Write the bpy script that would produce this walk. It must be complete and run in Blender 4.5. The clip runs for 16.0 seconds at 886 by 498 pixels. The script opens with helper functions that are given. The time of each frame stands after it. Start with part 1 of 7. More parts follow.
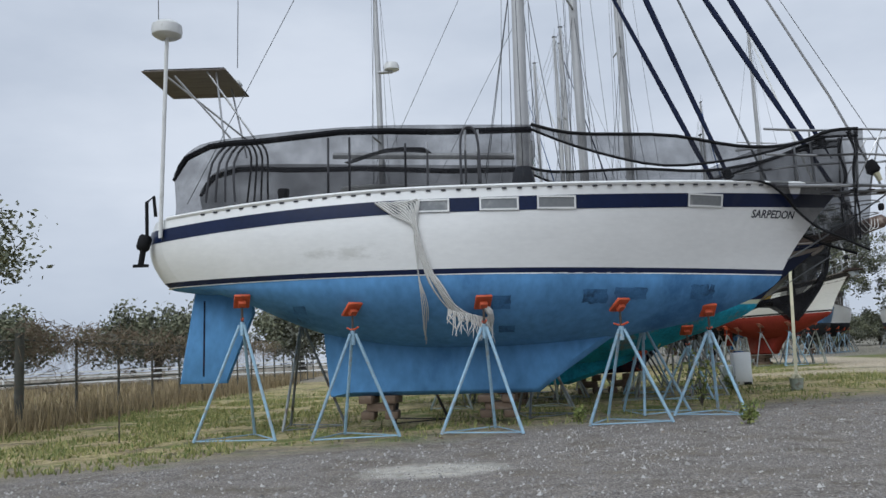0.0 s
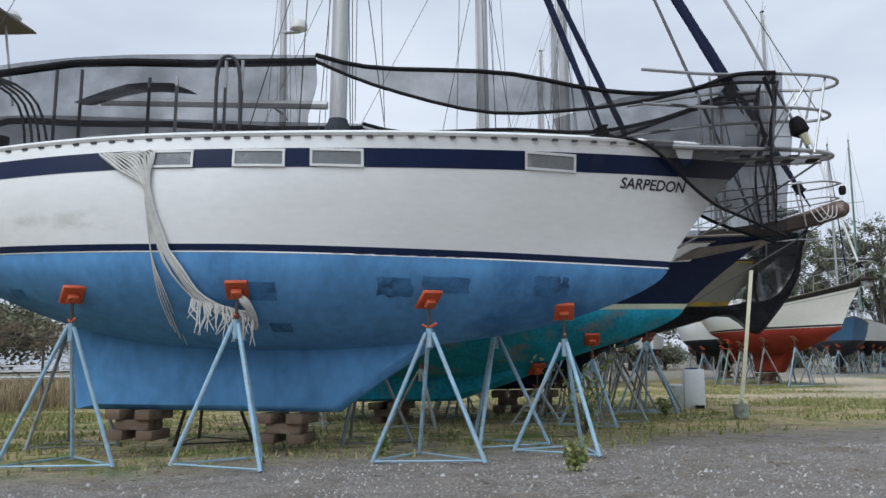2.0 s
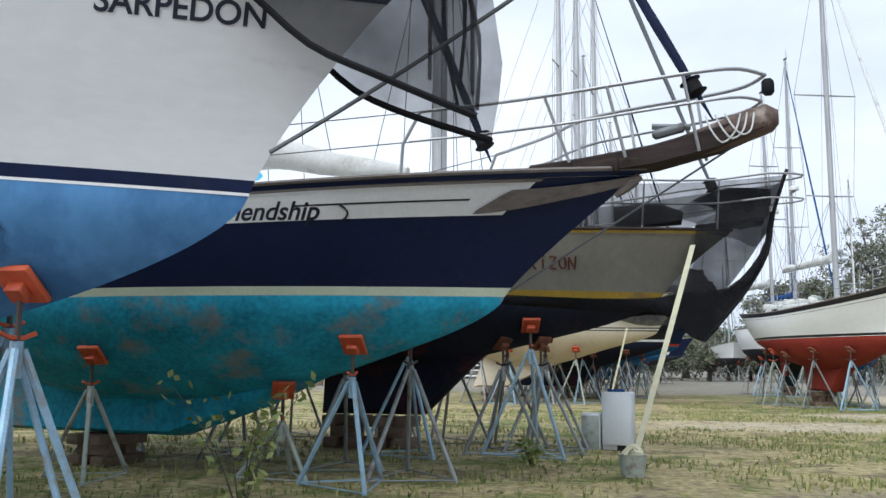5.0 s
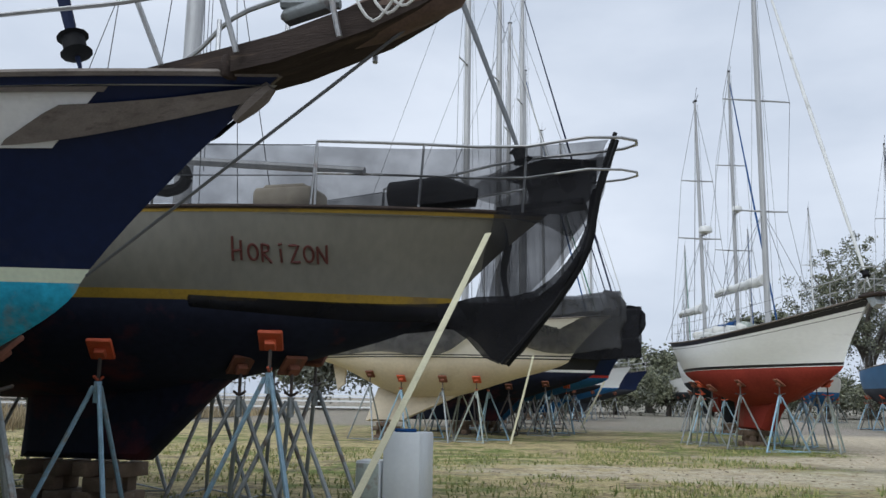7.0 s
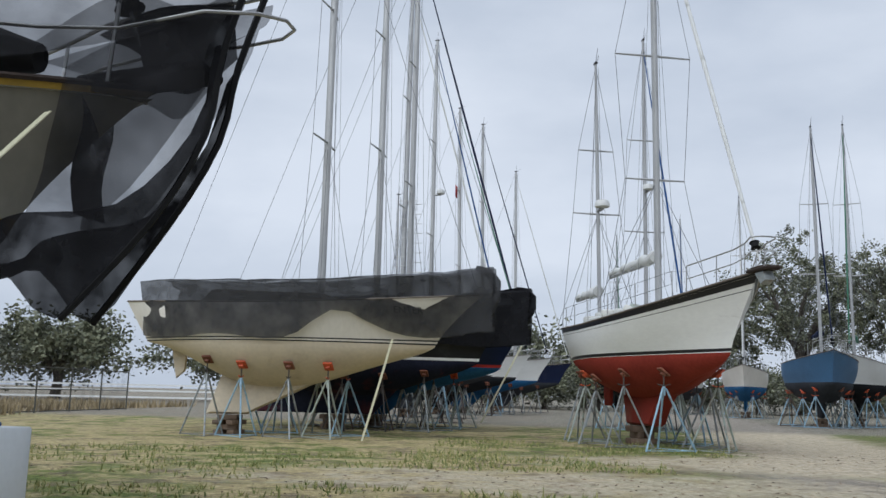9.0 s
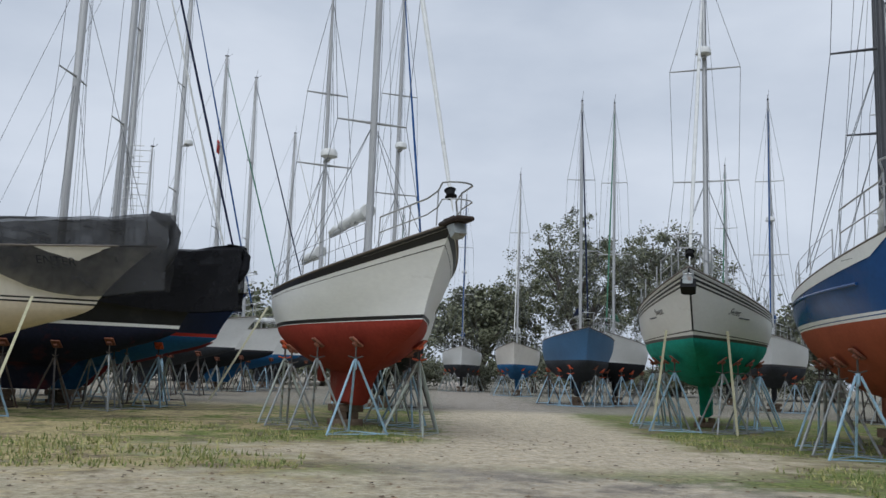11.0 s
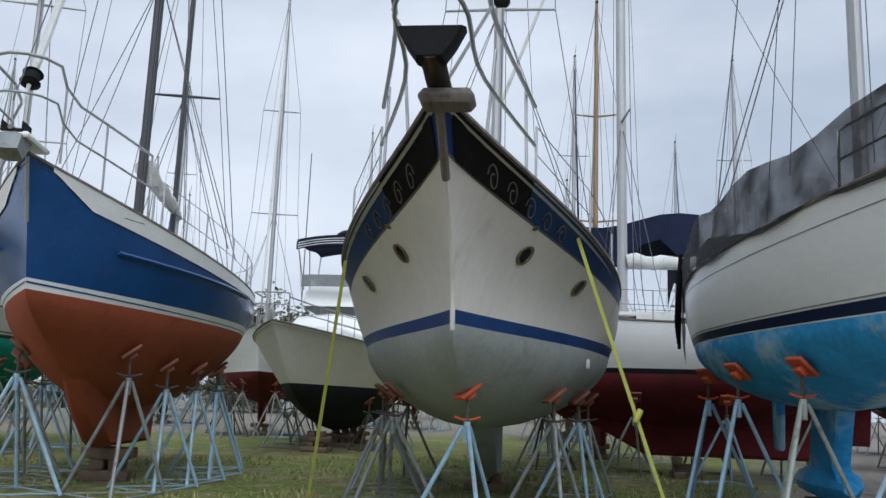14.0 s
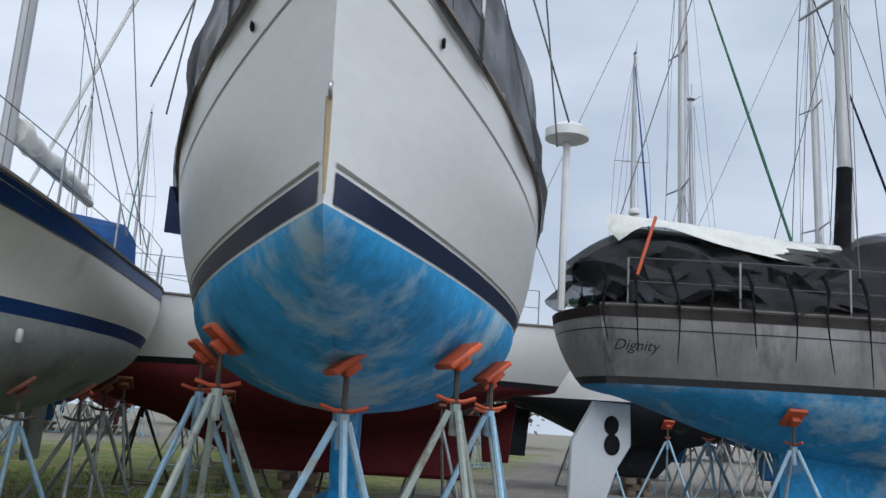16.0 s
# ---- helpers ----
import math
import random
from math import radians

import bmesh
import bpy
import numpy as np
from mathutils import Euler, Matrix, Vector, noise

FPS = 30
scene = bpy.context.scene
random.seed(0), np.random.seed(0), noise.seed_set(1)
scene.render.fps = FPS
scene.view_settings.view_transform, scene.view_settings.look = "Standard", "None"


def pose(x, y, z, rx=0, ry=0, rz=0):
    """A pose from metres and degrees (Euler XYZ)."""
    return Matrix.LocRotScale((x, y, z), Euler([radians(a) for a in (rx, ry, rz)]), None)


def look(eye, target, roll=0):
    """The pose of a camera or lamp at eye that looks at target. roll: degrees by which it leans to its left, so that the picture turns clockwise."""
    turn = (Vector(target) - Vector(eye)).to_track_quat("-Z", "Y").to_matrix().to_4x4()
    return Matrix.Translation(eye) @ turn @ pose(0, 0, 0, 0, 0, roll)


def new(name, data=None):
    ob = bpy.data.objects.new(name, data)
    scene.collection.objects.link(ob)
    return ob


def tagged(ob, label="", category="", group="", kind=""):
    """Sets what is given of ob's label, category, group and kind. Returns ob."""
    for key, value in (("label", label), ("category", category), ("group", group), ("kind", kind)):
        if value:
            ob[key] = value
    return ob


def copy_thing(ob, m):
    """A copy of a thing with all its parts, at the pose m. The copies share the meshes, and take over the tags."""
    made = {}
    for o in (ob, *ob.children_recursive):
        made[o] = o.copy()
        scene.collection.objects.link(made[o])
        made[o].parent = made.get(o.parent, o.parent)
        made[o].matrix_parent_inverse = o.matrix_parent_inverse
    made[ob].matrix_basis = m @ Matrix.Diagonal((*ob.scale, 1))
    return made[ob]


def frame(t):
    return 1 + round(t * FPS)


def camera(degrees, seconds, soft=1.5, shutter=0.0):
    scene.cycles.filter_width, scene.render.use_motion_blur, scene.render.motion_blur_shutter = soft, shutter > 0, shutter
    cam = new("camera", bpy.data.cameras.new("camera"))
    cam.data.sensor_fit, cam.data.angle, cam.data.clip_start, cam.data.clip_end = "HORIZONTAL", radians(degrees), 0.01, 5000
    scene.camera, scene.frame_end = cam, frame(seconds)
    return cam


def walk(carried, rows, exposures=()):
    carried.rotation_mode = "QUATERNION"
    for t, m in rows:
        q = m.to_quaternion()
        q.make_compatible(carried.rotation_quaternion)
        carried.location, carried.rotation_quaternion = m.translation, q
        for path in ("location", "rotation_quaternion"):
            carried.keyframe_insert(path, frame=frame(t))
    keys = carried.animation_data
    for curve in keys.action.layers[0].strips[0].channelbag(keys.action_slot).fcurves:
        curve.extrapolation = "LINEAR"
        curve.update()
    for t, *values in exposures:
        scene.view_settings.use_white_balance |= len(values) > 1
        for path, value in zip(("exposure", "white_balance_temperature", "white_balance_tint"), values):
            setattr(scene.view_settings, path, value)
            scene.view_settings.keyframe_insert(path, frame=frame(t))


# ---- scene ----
cam = camera(53.9, 16.0)
METRES, EYE, TILT, LEAN, TURN = 38.0, 1.2, 7.0, 2.8, 0.0
ROWS = [
    (0.0, 0.0, 0.0, 0.0, 0.0, 0.0, -0.0),
    (0.5, 0.0234, 0.0231, -0.002, 1.1, 0.04, -1.79),
    (1.0, 0.0475, 0.046, -0.0041, 1.95, 0.17, -1.52),
    (1.5, 0.0715, 0.0704, -0.006, 2.61, 0.4, -1.53),
    (2.0, 0.0949, 0.0953, -0.0088, 3.55, 0.28, -1.56),
    (2.5, 0.1168, 0.1206, -0.0108, 4.84, 0.12, -1.34),
    (3.0, 0.1373, 0.1474, -0.0128, 6.23, -0.03, -1.02),
    (5.5, 0.2237, 0.2904, -0.0221, 11.11, 0.65, -2.17),
    (6.0, 0.2387, 0.3153, -0.0248, 11.26, 1.43, -2.3),
    (6.5, 0.2535, 0.3397, -0.0268, 11.1, 2.14, -2.36),
    (7.0, 0.2676, 0.3629, -0.0288, 9.38, 2.37, -2.62),
    (7.5, 0.2805, 0.3858, -0.0315, 7.64, 2.6, -3.31),
    (8.0, 0.295, 0.4088, -0.0342, 7.03, 2.63, -3.38),
    (10.5, 0.3817, 0.5346, -0.0459, 0.56, 1.45, -4.4),
    (11.0, 0.4022, 0.5525, -0.0469, -5.75, 1.62, -5.44),
    (11.5, 0.4239, 0.5675, -0.048, -11.05, 1.13, -6.83),
    (12.0, 0.4486, 0.5823, -0.0486, -15.57, 0.9, -7.74),
    (12.5, 0.4755, 0.5956, -0.0478, -21.27, 1.76, -8.28),
    (13.0, 0.5051, 0.6056, -0.0471, -27.68, 3.39, -8.9),
    (13.5, 0.5355, 0.6111, -0.0458, -32.57, 4.74, -8.85),
    (14.0, 0.567, 0.6145, -0.044, -37.95, 6.37, -8.62),
    (14.5, 0.599, 0.6168, -0.0422, -42.86, 7.56, -8.89),
    (15.0, 0.631, 0.6166, -0.0402, -46.73, 8.54, -9.98),
    (15.5, 0.6643, 0.6157, -0.0383, -49.86, 9.24, -10.85),
    (16.0, 0.6976, 0.6134, -0.0363, -51.43, 9.35, -10.89),
]
LIGHT = [(0.0, 0.2), (1.0, 0.25), (2.0, 0.38), (3.0, 0.5), (4.3, 0.75), (5.3, 0.80), (5.6, 0.73), (6.0, 0.52), (7.0, 0.38), (8.0, 0.35), (10.5, 0.15), (12.5, 0.2), (13.5, 0.33), (14.0, 0.42), (15.0, 0.46), (16.0, 0.47)]
walk(cam, [(t, pose(0, 0, EYE, TILT, LEAN, TURN) @ pose(METRES * x, METRES * y, METRES * z, 90 + pitch, roll, yaw)) for t, x, y, z, yaw, pitch, roll in ROWS],
     [(t, stops, 6120, 9) for t, stops in LIGHT])

# ---- world and sun ----
world = bpy.data.worlds.new("overcast_sky")
scene.world = world
world.use_nodes = True
wn, wl = world.node_tree.nodes, world.node_tree.links
wn.clear()
w_out = wn.new("ShaderNodeOutputWorld")
w_bg = wn.new("ShaderNodeBackground")
w_sky = wn.new("ShaderNodeTexSky")
w_sky.sky_type = "NISHITA"
w_sky.sun_disc = False
w_sky.sun_elevation, w_sky.sun_rotation = radians(46), radians(209)
w_co = wn.new("ShaderNodeTexCoord")
w_map = wn.new("ShaderNodeMapping")
w_map.inputs["Scale"].default_value = (1.0, 1.0, 2.6)
w_noise = wn.new("ShaderNodeTexNoise")
w_noise.inputs["Scale"].default_value = 1.7
w_noise.inputs["Detail"].default_value = 7
w_noise.inputs["Roughness"].default_value = 0.52
w_ramp = wn.new("ShaderNodeValToRGB")
w_ramp.color_ramp.elements[0].position, w_ramp.color_ramp.elements[1].position = 0.34, 0.68
w_ramp.color_ramp.elements[0].color = (0.38, 0.425, 0.50, 1)
w_ramp.color_ramp.elements[1].color = (0.615, 0.645, 0.70, 1)
w_mix = wn.new("ShaderNodeMixRGB")
w_mix.inputs[0].default_value = 0.97
w_scale = wn.new("ShaderNodeMixRGB")
w_scale.blend_type = "MULTIPLY"
w_scale.inputs[0].default_value = 1.0
w_scale.inputs[2].default_value = (0.08, 0.08, 0.08, 1)
wl.new(w_co.outputs["Generated"], w_map.inputs["Vector"])
wl.new(w_map.outputs["Vector"], w_noise.inputs["Vector"])
wl.new(w_noise.outputs["Fac"], w_ramp.inputs["Fac"])
wl.new(w_sky.outputs["Color"], w_scale.inputs[1])
wl.new(w_scale.outputs["Color"], w_mix.inputs[1])
wl.new(w_ramp.outputs["Color"], w_mix.inputs[2])
wl.new(w_mix.outputs["Color"], w_bg.inputs["Color"])
w_bg.inputs["Strength"].default_value = 1.0
wl.new(w_bg.outputs["Background"], w_out.inputs["Surface"])
sun_data = bpy.data.lights.new("sun", "SUN")
sun_data.energy, sun_data.angle, sun_data.color = 1.65, radians(50), (0.97, 0.99, 1.0)
sun = new("sun", sun_data)
sun.matrix_world = look((-12, -22, 26), (0, 0, 0))


# ---- materials ----
def links(mat):
    return mat.node_tree.nodes, mat.node_tree.links


def surface(name, color, rough=0.5, metal=0.0, vary=0.25, scale=4.0, dirt=None, dirt_amount=0.0, bump=0.0, bump_scale=60.0, stretch=(1, 1, 1), per_object=0.0):
    """A worn painted or raw surface: base colour broken by two noises, a dirt colour in patches, fine relief."""
    mat = bpy.data.materials.new(name)
    mat.use_nodes = True
    n, l = links(mat)
    b = n["Principled BSDF"]
    b.inputs["Roughness"].default_value, b.inputs["Metallic"].default_value = rough, metal
    co = n.new("ShaderNodeTexCoord")
    mp = n.new("ShaderNodeMapping")
    mp.inputs["Scale"].default_value = stretch
    l.new(co.outputs["Object"], mp.inputs["Vector"])
    big = n.new("ShaderNodeTexNoise")
    big.inputs["Scale"].default_value, big.inputs["Detail"].default_value = scale, 5
    fine = n.new("ShaderNodeTexNoise")
    fine.inputs["Scale"].default_value, fine.inputs["Detail"].default_value = scale * 9, 4
    l.new(mp.outputs["Vector"], big.inputs["Vector"])
    l.new(mp.outputs["Vector"], fine.inputs["Vector"])
    mixv = n.new("ShaderNodeMath")
    mixv.operation = "MULTIPLY_ADD"
    l.new(fine.outputs["Fac"], mixv.inputs[0])
    mixv.inputs[1].default_value = 0.45
    half = n.new("ShaderNodeMath")
    half.operation = "MULTIPLY"
    l.new(big.outputs["Fac"], half.inputs[0])
    half.inputs[1].default_value = 0.55
    l.new(half.outputs[0], mixv.inputs[2])
    ramp = n.new("ShaderNodeValToRGB")
    ramp.color_ramp.elements[0].position, ramp.color_ramp.elements[1].position = 0.3, 0.7
    lo = [c * (1 - vary) for c in color]
    hi = [min(1, c * (1 + vary * 0.6)) for c in color]
    ramp.color_ramp.elements[0].color, ramp.color_ramp.elements[1].color = (*lo, 1), (*hi, 1)
    l.new(mixv.outputs[0], ramp.inputs["Fac"])
    last = ramp.outputs["Color"]
    if dirt:
        patch = n.new("ShaderNodeTexNoise")
        patch.inputs["Scale"].default_value, patch.inputs["Detail"].default_value, patch.inputs["Roughness"].default_value = scale * 0.7, 8, 0.65
        shift = n.new("ShaderNodeMapping")
        shift.inputs["Location"].default_value = (7.3, 2.1, 5.7)
        l.new(mp.outputs["Vector"], shift.inputs["Vector"])
        l.new(shift.outputs["Vector"], patch.inputs["Vector"])
        cut = n.new("ShaderNodeMapRange")
        cut.inputs["From Min"].default_value, cut.inputs["From Max"].default_value = 0.66 - 0.3 * dirt_amount, 0.74 - 0.2 * dirt_amount
        cut.inputs["To Max"].default_value = min(0.9, 0.35 + dirt_amount)
        l.new(patch.outputs["Fac"], cut.inputs["Value"])
        m = n.new("ShaderNodeMixRGB")
        l.new(cut.outputs["Result"], m.inputs[0])
        l.new(last, m.inputs[1])
        m.inputs[2].default_value = (*dirt, 1)
        last = m.outputs["Color"]
    if per_object:
        info = n.new("ShaderNodeObjectInfo")
        hsv = n.new("ShaderNodeHueSaturation")
        mr = n.new("ShaderNodeMapRange")
        mr.inputs["To Min"].default_value, mr.inputs["To Max"].default_value = 1 - per_object, 1 + per_object
        l.new(info.outputs["Random"], mr.inputs["Value"])
        l.new(mr.outputs["Result"], hsv.inputs["Value"])
        l.new(last, hsv.inputs["Color"])
        last = hsv.outputs["Color"]
    l.new(last, b.inputs["Base Color"])
    if bump:
        rel = n.new("ShaderNodeTexNoise")
        rel.inputs["Scale"].default_value, rel.inputs["Detail"].default_value = bump_scale, 4
        l.new(mp.outputs["Vector"], rel.inputs["Vector"])
        bp = n.new("ShaderNodeBump")
        bp.inputs["Strength"].default_value, bp.inputs["Distance"].default_value = bump, 0.01
        l.new(rel.outputs["Fac"], bp.inputs["Height"])
        l.new(bp.outputs["Normal"], b.inputs["Normal"])
    return mat


def netting(name, color, cover):
    """Shade cloth: light goes partly through its mesh, in uneven folds."""
    mat = surface(name, color, 0.9, 0, 0.4, 3.0)
    n, l = links(mat)
    clear = n.new("ShaderNodeBsdfTransparent")
    mix = n.new("ShaderNodeMixShader")
    co = n.new("ShaderNodeTexCoord")
    fold = n.new("ShaderNodeTexNoise")
    fold.inputs["Scale"].default_value, fold.inputs["Detail"].default_value = 2.2, 5
    l.new(co.outputs["Object"], fold.inputs["Vector"])
    mr = n.new("ShaderNodeMapRange")
    mr.inputs["From Min"].default_value, mr.inputs["From Max"].default_value = 0.3, 0.7
    mr.inputs["To Min"].default_value, mr.inputs["To Max"].default_value = cover - 0.12, cover + 0.12
    l.new(fold.outputs["Fac"], mr.inputs["Value"])
    l.new(mr.outputs["Result"], mix.inputs[0])
    l.new(clear.outputs[0], mix.inputs[1])
    l.new(n["Principled BSDF"].outputs[0], mix.inputs[2])
    l.new(mix.outputs[0], n["Material Output"].inputs["Surface"])
    return mat


GREL = (0.30, 0.29, 0.24)
WHITE = surface("white_gelcoat", (0.77, 0.77, 0.75), 0.3, 0, 0.08, 1.2, GREL, 0.0, 0.02, 30, (0.6, 0.6, 1.6))
CREAM = surface("cream_gelcoat", (0.75, 0.71, 0.65), 0.35, 0, 0.1, 1.2, (0.42, 0.37, 0.28), 0.2, 0.03, 30, (1, 1, 0.35))
GREYHULL = surface("grey_paint", (0.215, 0.205, 0.175), 0.5, 0, 0.2, 1.2, (0.17, 0.165, 0.145), 0.35, 0.03, 30, (1, 1, 0.4))
STAINED = surface("streaked_grey_gelcoat", (0.40, 0.38, 0.37), 0.5, 0, 0.3, 2.2, (0.12, 0.12, 0.11), 0.4, 0.04, 30, (1.4, 1.4, 0.25))
NAVY = surface("navy_paint", (0.007, 0.015, 0.052), 0.28, 0, 0.3, 1.5, (0.03, 0.035, 0.06), 0.15, 0.02, 30)
ROYAL = surface("royal_blue_paint", (0.011, 0.072, 0.235), 0.22, 0, 0.2, 1.5, (0.03, 0.07, 0.2), 0.2, 0.02, 30)
BLACKHULL = surface("black_paint", (0.014, 0.015, 0.018), 0.4, 0, 0.4, 1.5, (0.05, 0.05, 0.05), 0.1, 0.02, 30)
SKYBLUE = surface("pale_blue_antifouling", (0.115, 0.285, 0.53), 0.75, 0, 0.3, 0.9, (0.045, 0.13, 0.28), 0.42, 0.12, 50, (1.0, 1.0, 0.55))
AZURE = surface("bright_blue_antifouling", (0.03, 0.33, 0.68), 0.7, 0, 0.4, 1.5, (0.46, 0.62, 0.68), 0.47, 0.12, 50)
TURQ = surface("turquoise_antifouling", (0.035, 0.34, 0.50), 0.75, 0, 0.55, 2.0, (0.26, 0.21, 0.16), 0.42, 0.15, 50)
NAVYBOT = surface("dark_navy_antifouling", (0.016, 0.019, 0.036), 0.75, 0, 0.4, 1.2, (0.085, 0.024, 0.030), 0.45, 0.12, 50)
REDBOT = surface("red_antifouling", (0.27, 0.042, 0.030), 0.75, 0, 0.25, 1.4, (0.30, 0.13, 0.10), 0.15, 0.12, 50)
RUSTBOT = surface("rust_red_antifouling", (0.32, 0.082, 0.042), 0.75, 0, 0.2, 1.4, (0.14, 0.04, 0.025), 0.3, 0.12, 50)
GREENBOT = surface("green_antifouling", (0.02, 0.29, 0.22), 0.75, 0, 0.3, 1.2, (0.02, 0.11, 0.08), 0.4, 0.12, 50)
GREYBOT = surface("pale_grey_antifouling", (0.36, 0.38, 0.37), 0.75, 0, 0.22, 1.3, (0.20, 0.22, 0.20), 0.4, 0.12, 50)
CREAMBOT = surface("pale_cream_bottom", (0.58, 0.50, 0.38), 0.6, 0, 0.15, 1.2, (0.38, 0.30, 0.20), 0.3, 0.1, 40)
DKREDBOT = surface("dark_red_antifouling", (0.13, 0.022, 0.026), 0.8, 0, 0.3, 1.3, (0.06, 0.02, 0.02), 0.4, 0.12, 50)
BLACKBOT = surface("black_antifouling", (0.016, 0.018, 0.022), 0.8, 0, 0.4, 1.3, (0.06, 0.06, 0.06), 0.2, 0.12, 50)
STAINBLUE = surface("old_pad_stain", (0.07, 0.18, 0.35), 0.8, 0, 0.4, 5.0, (0.03, 0.06, 0.11), 0.5, 0.1, 50)
SLATEBOT = surface("slate_antifouling", (0.05, 0.055, 0.065), 0.8, 0, 0.4, 1.3, (0.1, 0.1, 0.1), 0.2, 0.12, 50)
BLUEBOT = surface("mid_blue_antifouling", (0.03, 0.13, 0.30), 0.75, 0, 0.3, 1.3, (0.03, 0.06, 0.12), 0.3, 0.12, 50)
MIDBLUE = surface("faded_blue_paint", (0.05, 0.14, 0.27), 0.5, 0, 0.2, 1.3, (0.1, 0.16, 0.22), 0.2, 0.03, 30)
YELLOWP = surface("ochre_stripe", (0.36, 0.23, 0.03), 0.5, 0, 0.3, 3.0, (0.16, 0.11, 0.05), 0.4)
STRIPEW = surface("white_stripe", (0.80, 0.80, 0.78), 0.4, 0, 0.1, 3.0)
STRIPEK = surface("black_stripe", (0.012, 0.012, 0.018), 0.4, 0, 0.3, 3.0)
PALEGREEN = surface("pale_green_stripe", (0.62, 0.68, 0.52), 0.5, 0, 0.15, 3.0)
DECK = surface("weathered_deck", (0.52, 0.52, 0.49), 0.7, 0, 0.2, 2.0, (0.25, 0.26, 0.2), 0.35, 0.1, 80)
TEAK = surface("weathered_teak", (0.045, 0.034, 0.029), 0.8, 0, 0.45, 5.0, (0.12, 0.085, 0.06), 0.3, 0.4, 40, (0.25, 3, 3))
GREYTEAK = surface("silvered_teak", (0.17, 0.145, 0.125), 0.8, 0, 0.3, 5.0, (0.08, 0.06, 0.05), 0.4, 0.4, 40, (0.25, 3, 3))
ALU = surface("anodised_mast", (0.42, 0.42, 0.42), 0.5, 0.35, 0.2, 2.0, (0.22, 0.21, 0.19), 0.25, 0.05, 40, (3, 3, 0.4))
WOODMAST = surface("varnished_spar", (0.30, 0.20, 0.10), 0.5, 0, 0.3, 3.0, None, 0, 0.1, 40, (3, 3, 0.3))
BLACKSPAR = surface("dark_spar", (0.05, 0.05, 0.055), 0.5, 0.2, 0.3, 2.0)
WIRE = surface("rigging_wire", (0.12, 0.125, 0.13), 0.5, 0.3, 0.2, 5.0)
STEEL = surface("stainless_tube", (0.42, 0.42, 0.42), 0.35, 0.7, 0.2, 5.0, (0.2, 0.13, 0.08), 0.2)
BLACKRUB = surface("black_rubber", (0.014, 0.014, 0.015), 0.7, 0, 0.3, 8.0)
CANVASW = surface("faded_white_canvas", (0.60, 0.59, 0.55), 0.85, 0, 0.18, 3.0, (0.33, 0.33, 0.28), 0.35, 0.5, 14)
CANVASB = surface("navy_canvas", (0.016, 0.022, 0.05), 0.85, 0, 0.35, 3.0, None, 0, 0.5, 14)
CANVASBL = surface("blue_canvas", (0.02, 0.07, 0.20), 0.85, 0, 0.35, 3.0, None, 0, 0.5, 14)
TARPBL = surface("light_blue_tarpaulin", (0.08, 0.42, 0.62), 0.5, 0, 0.25, 3.0, None, 0, 0.5, 10)
CANVASG = surface("green_canvas", (0.05, 0.16, 0.10), 0.85, 0, 0.35, 3.0, None, 0, 0.5, 14)
SAILW = surface("furled_sailcloth", (0.62, 0.62, 0.60), 0.85, 0, 0.15, 4.0, (0.3, 0.3, 0.27), 0.3, 0.4, 20)
STRAP = surface("pale_webbing", (0.55, 0.52, 0.36), 0.85, 0, 0.2, 8.0, (0.35, 0.33, 0.24), 0.2)
STRAPY = surface("yellow_webbing", (0.42, 0.43, 0.09), 0.8, 0, 0.2, 8.0)
ROPE = surface("frayed_white_rope", (0.58, 0.57, 0.54), 0.9, 0, 0.2, 20.0)
DULLPAD = surface("faded_rust_pad", (0.20, 0.07, 0.04), 0.75, 0, 0.3, 8.0, (0.10, 0.06, 0.045), 0.4, 0.1, 60, per_object=0.25)
ORANGE = surface("orange_stand_pad", (0.50, 0.085, 0.03), 0.65, 0, 0.25, 8.0, (0.22, 0.06, 0.03), 0.3, 0.1, 60, per_object=0.25)
STANDS = [surface("pale_blue_stand_paint", (0.29, 0.44, 0.55), 0.6, 0.1, 0.3, 9.0, (0.30, 0.27, 0.22), 0.4, 0.1, 80, per_object=0.2),
          surface("grey_galvanised_stand", (0.26, 0.28, 0.28), 0.55, 0.3, 0.25, 9.0, (0.14, 0.09, 0.06), 0.4, 0.1, 80, per_object=0.2),
          surface("grey_green_stand_paint", (0.33, 0.37, 0.33), 0.6, 0.1, 0.25, 9.0, (0.16, 0.10, 0.065), 0.4, 0.1, 80, per_object=0.2),
          surface("rusty_dark_stand", (0.075, 0.065, 0.06), 0.75, 0.2, 0.3, 9.0, (0.13, 0.07, 0.04), 0.4, 0.2, 80, per_object=0.2)]
STANDS.append(STANDS[0])
BLOCKW = surface("keel_block_timber", (0.16, 0.11, 0.075), 0.85, 0, 0.35, 5.0, (0.26, 0.23, 0.19), 0.3, 0.4, 50, (0.4, 2, 2), per_object=0.25)
NET = netting("black_shade_net", (0.02, 0.02, 0.022), 0.64)
NETDENSE = netting("dense_black_net", (0.012, 0.012, 0.014), 0.95)
ENAMEL = surface("white_enamel", (0.66, 0.69, 0.71), 0.35, 0, 0.08, 2.0, (0.35, 0.30, 0.24), 0.18, 0.02)
WINDOWF = surface("window_frame_pale", (0.68, 0.68, 0.66), 0.5, 0, 0.15, 5.0)
GLASS = surface("smoked_acrylic_pane", (0.20, 0.21, 0.215), 0.15, 0, 0.2, 2.0, (0.42, 0.42, 0.4), 0.3)
DARKPORT = surface("dark_port_glass", (0.010, 0.010, 0.012), 0.15, 0, 0.3, 3.0)
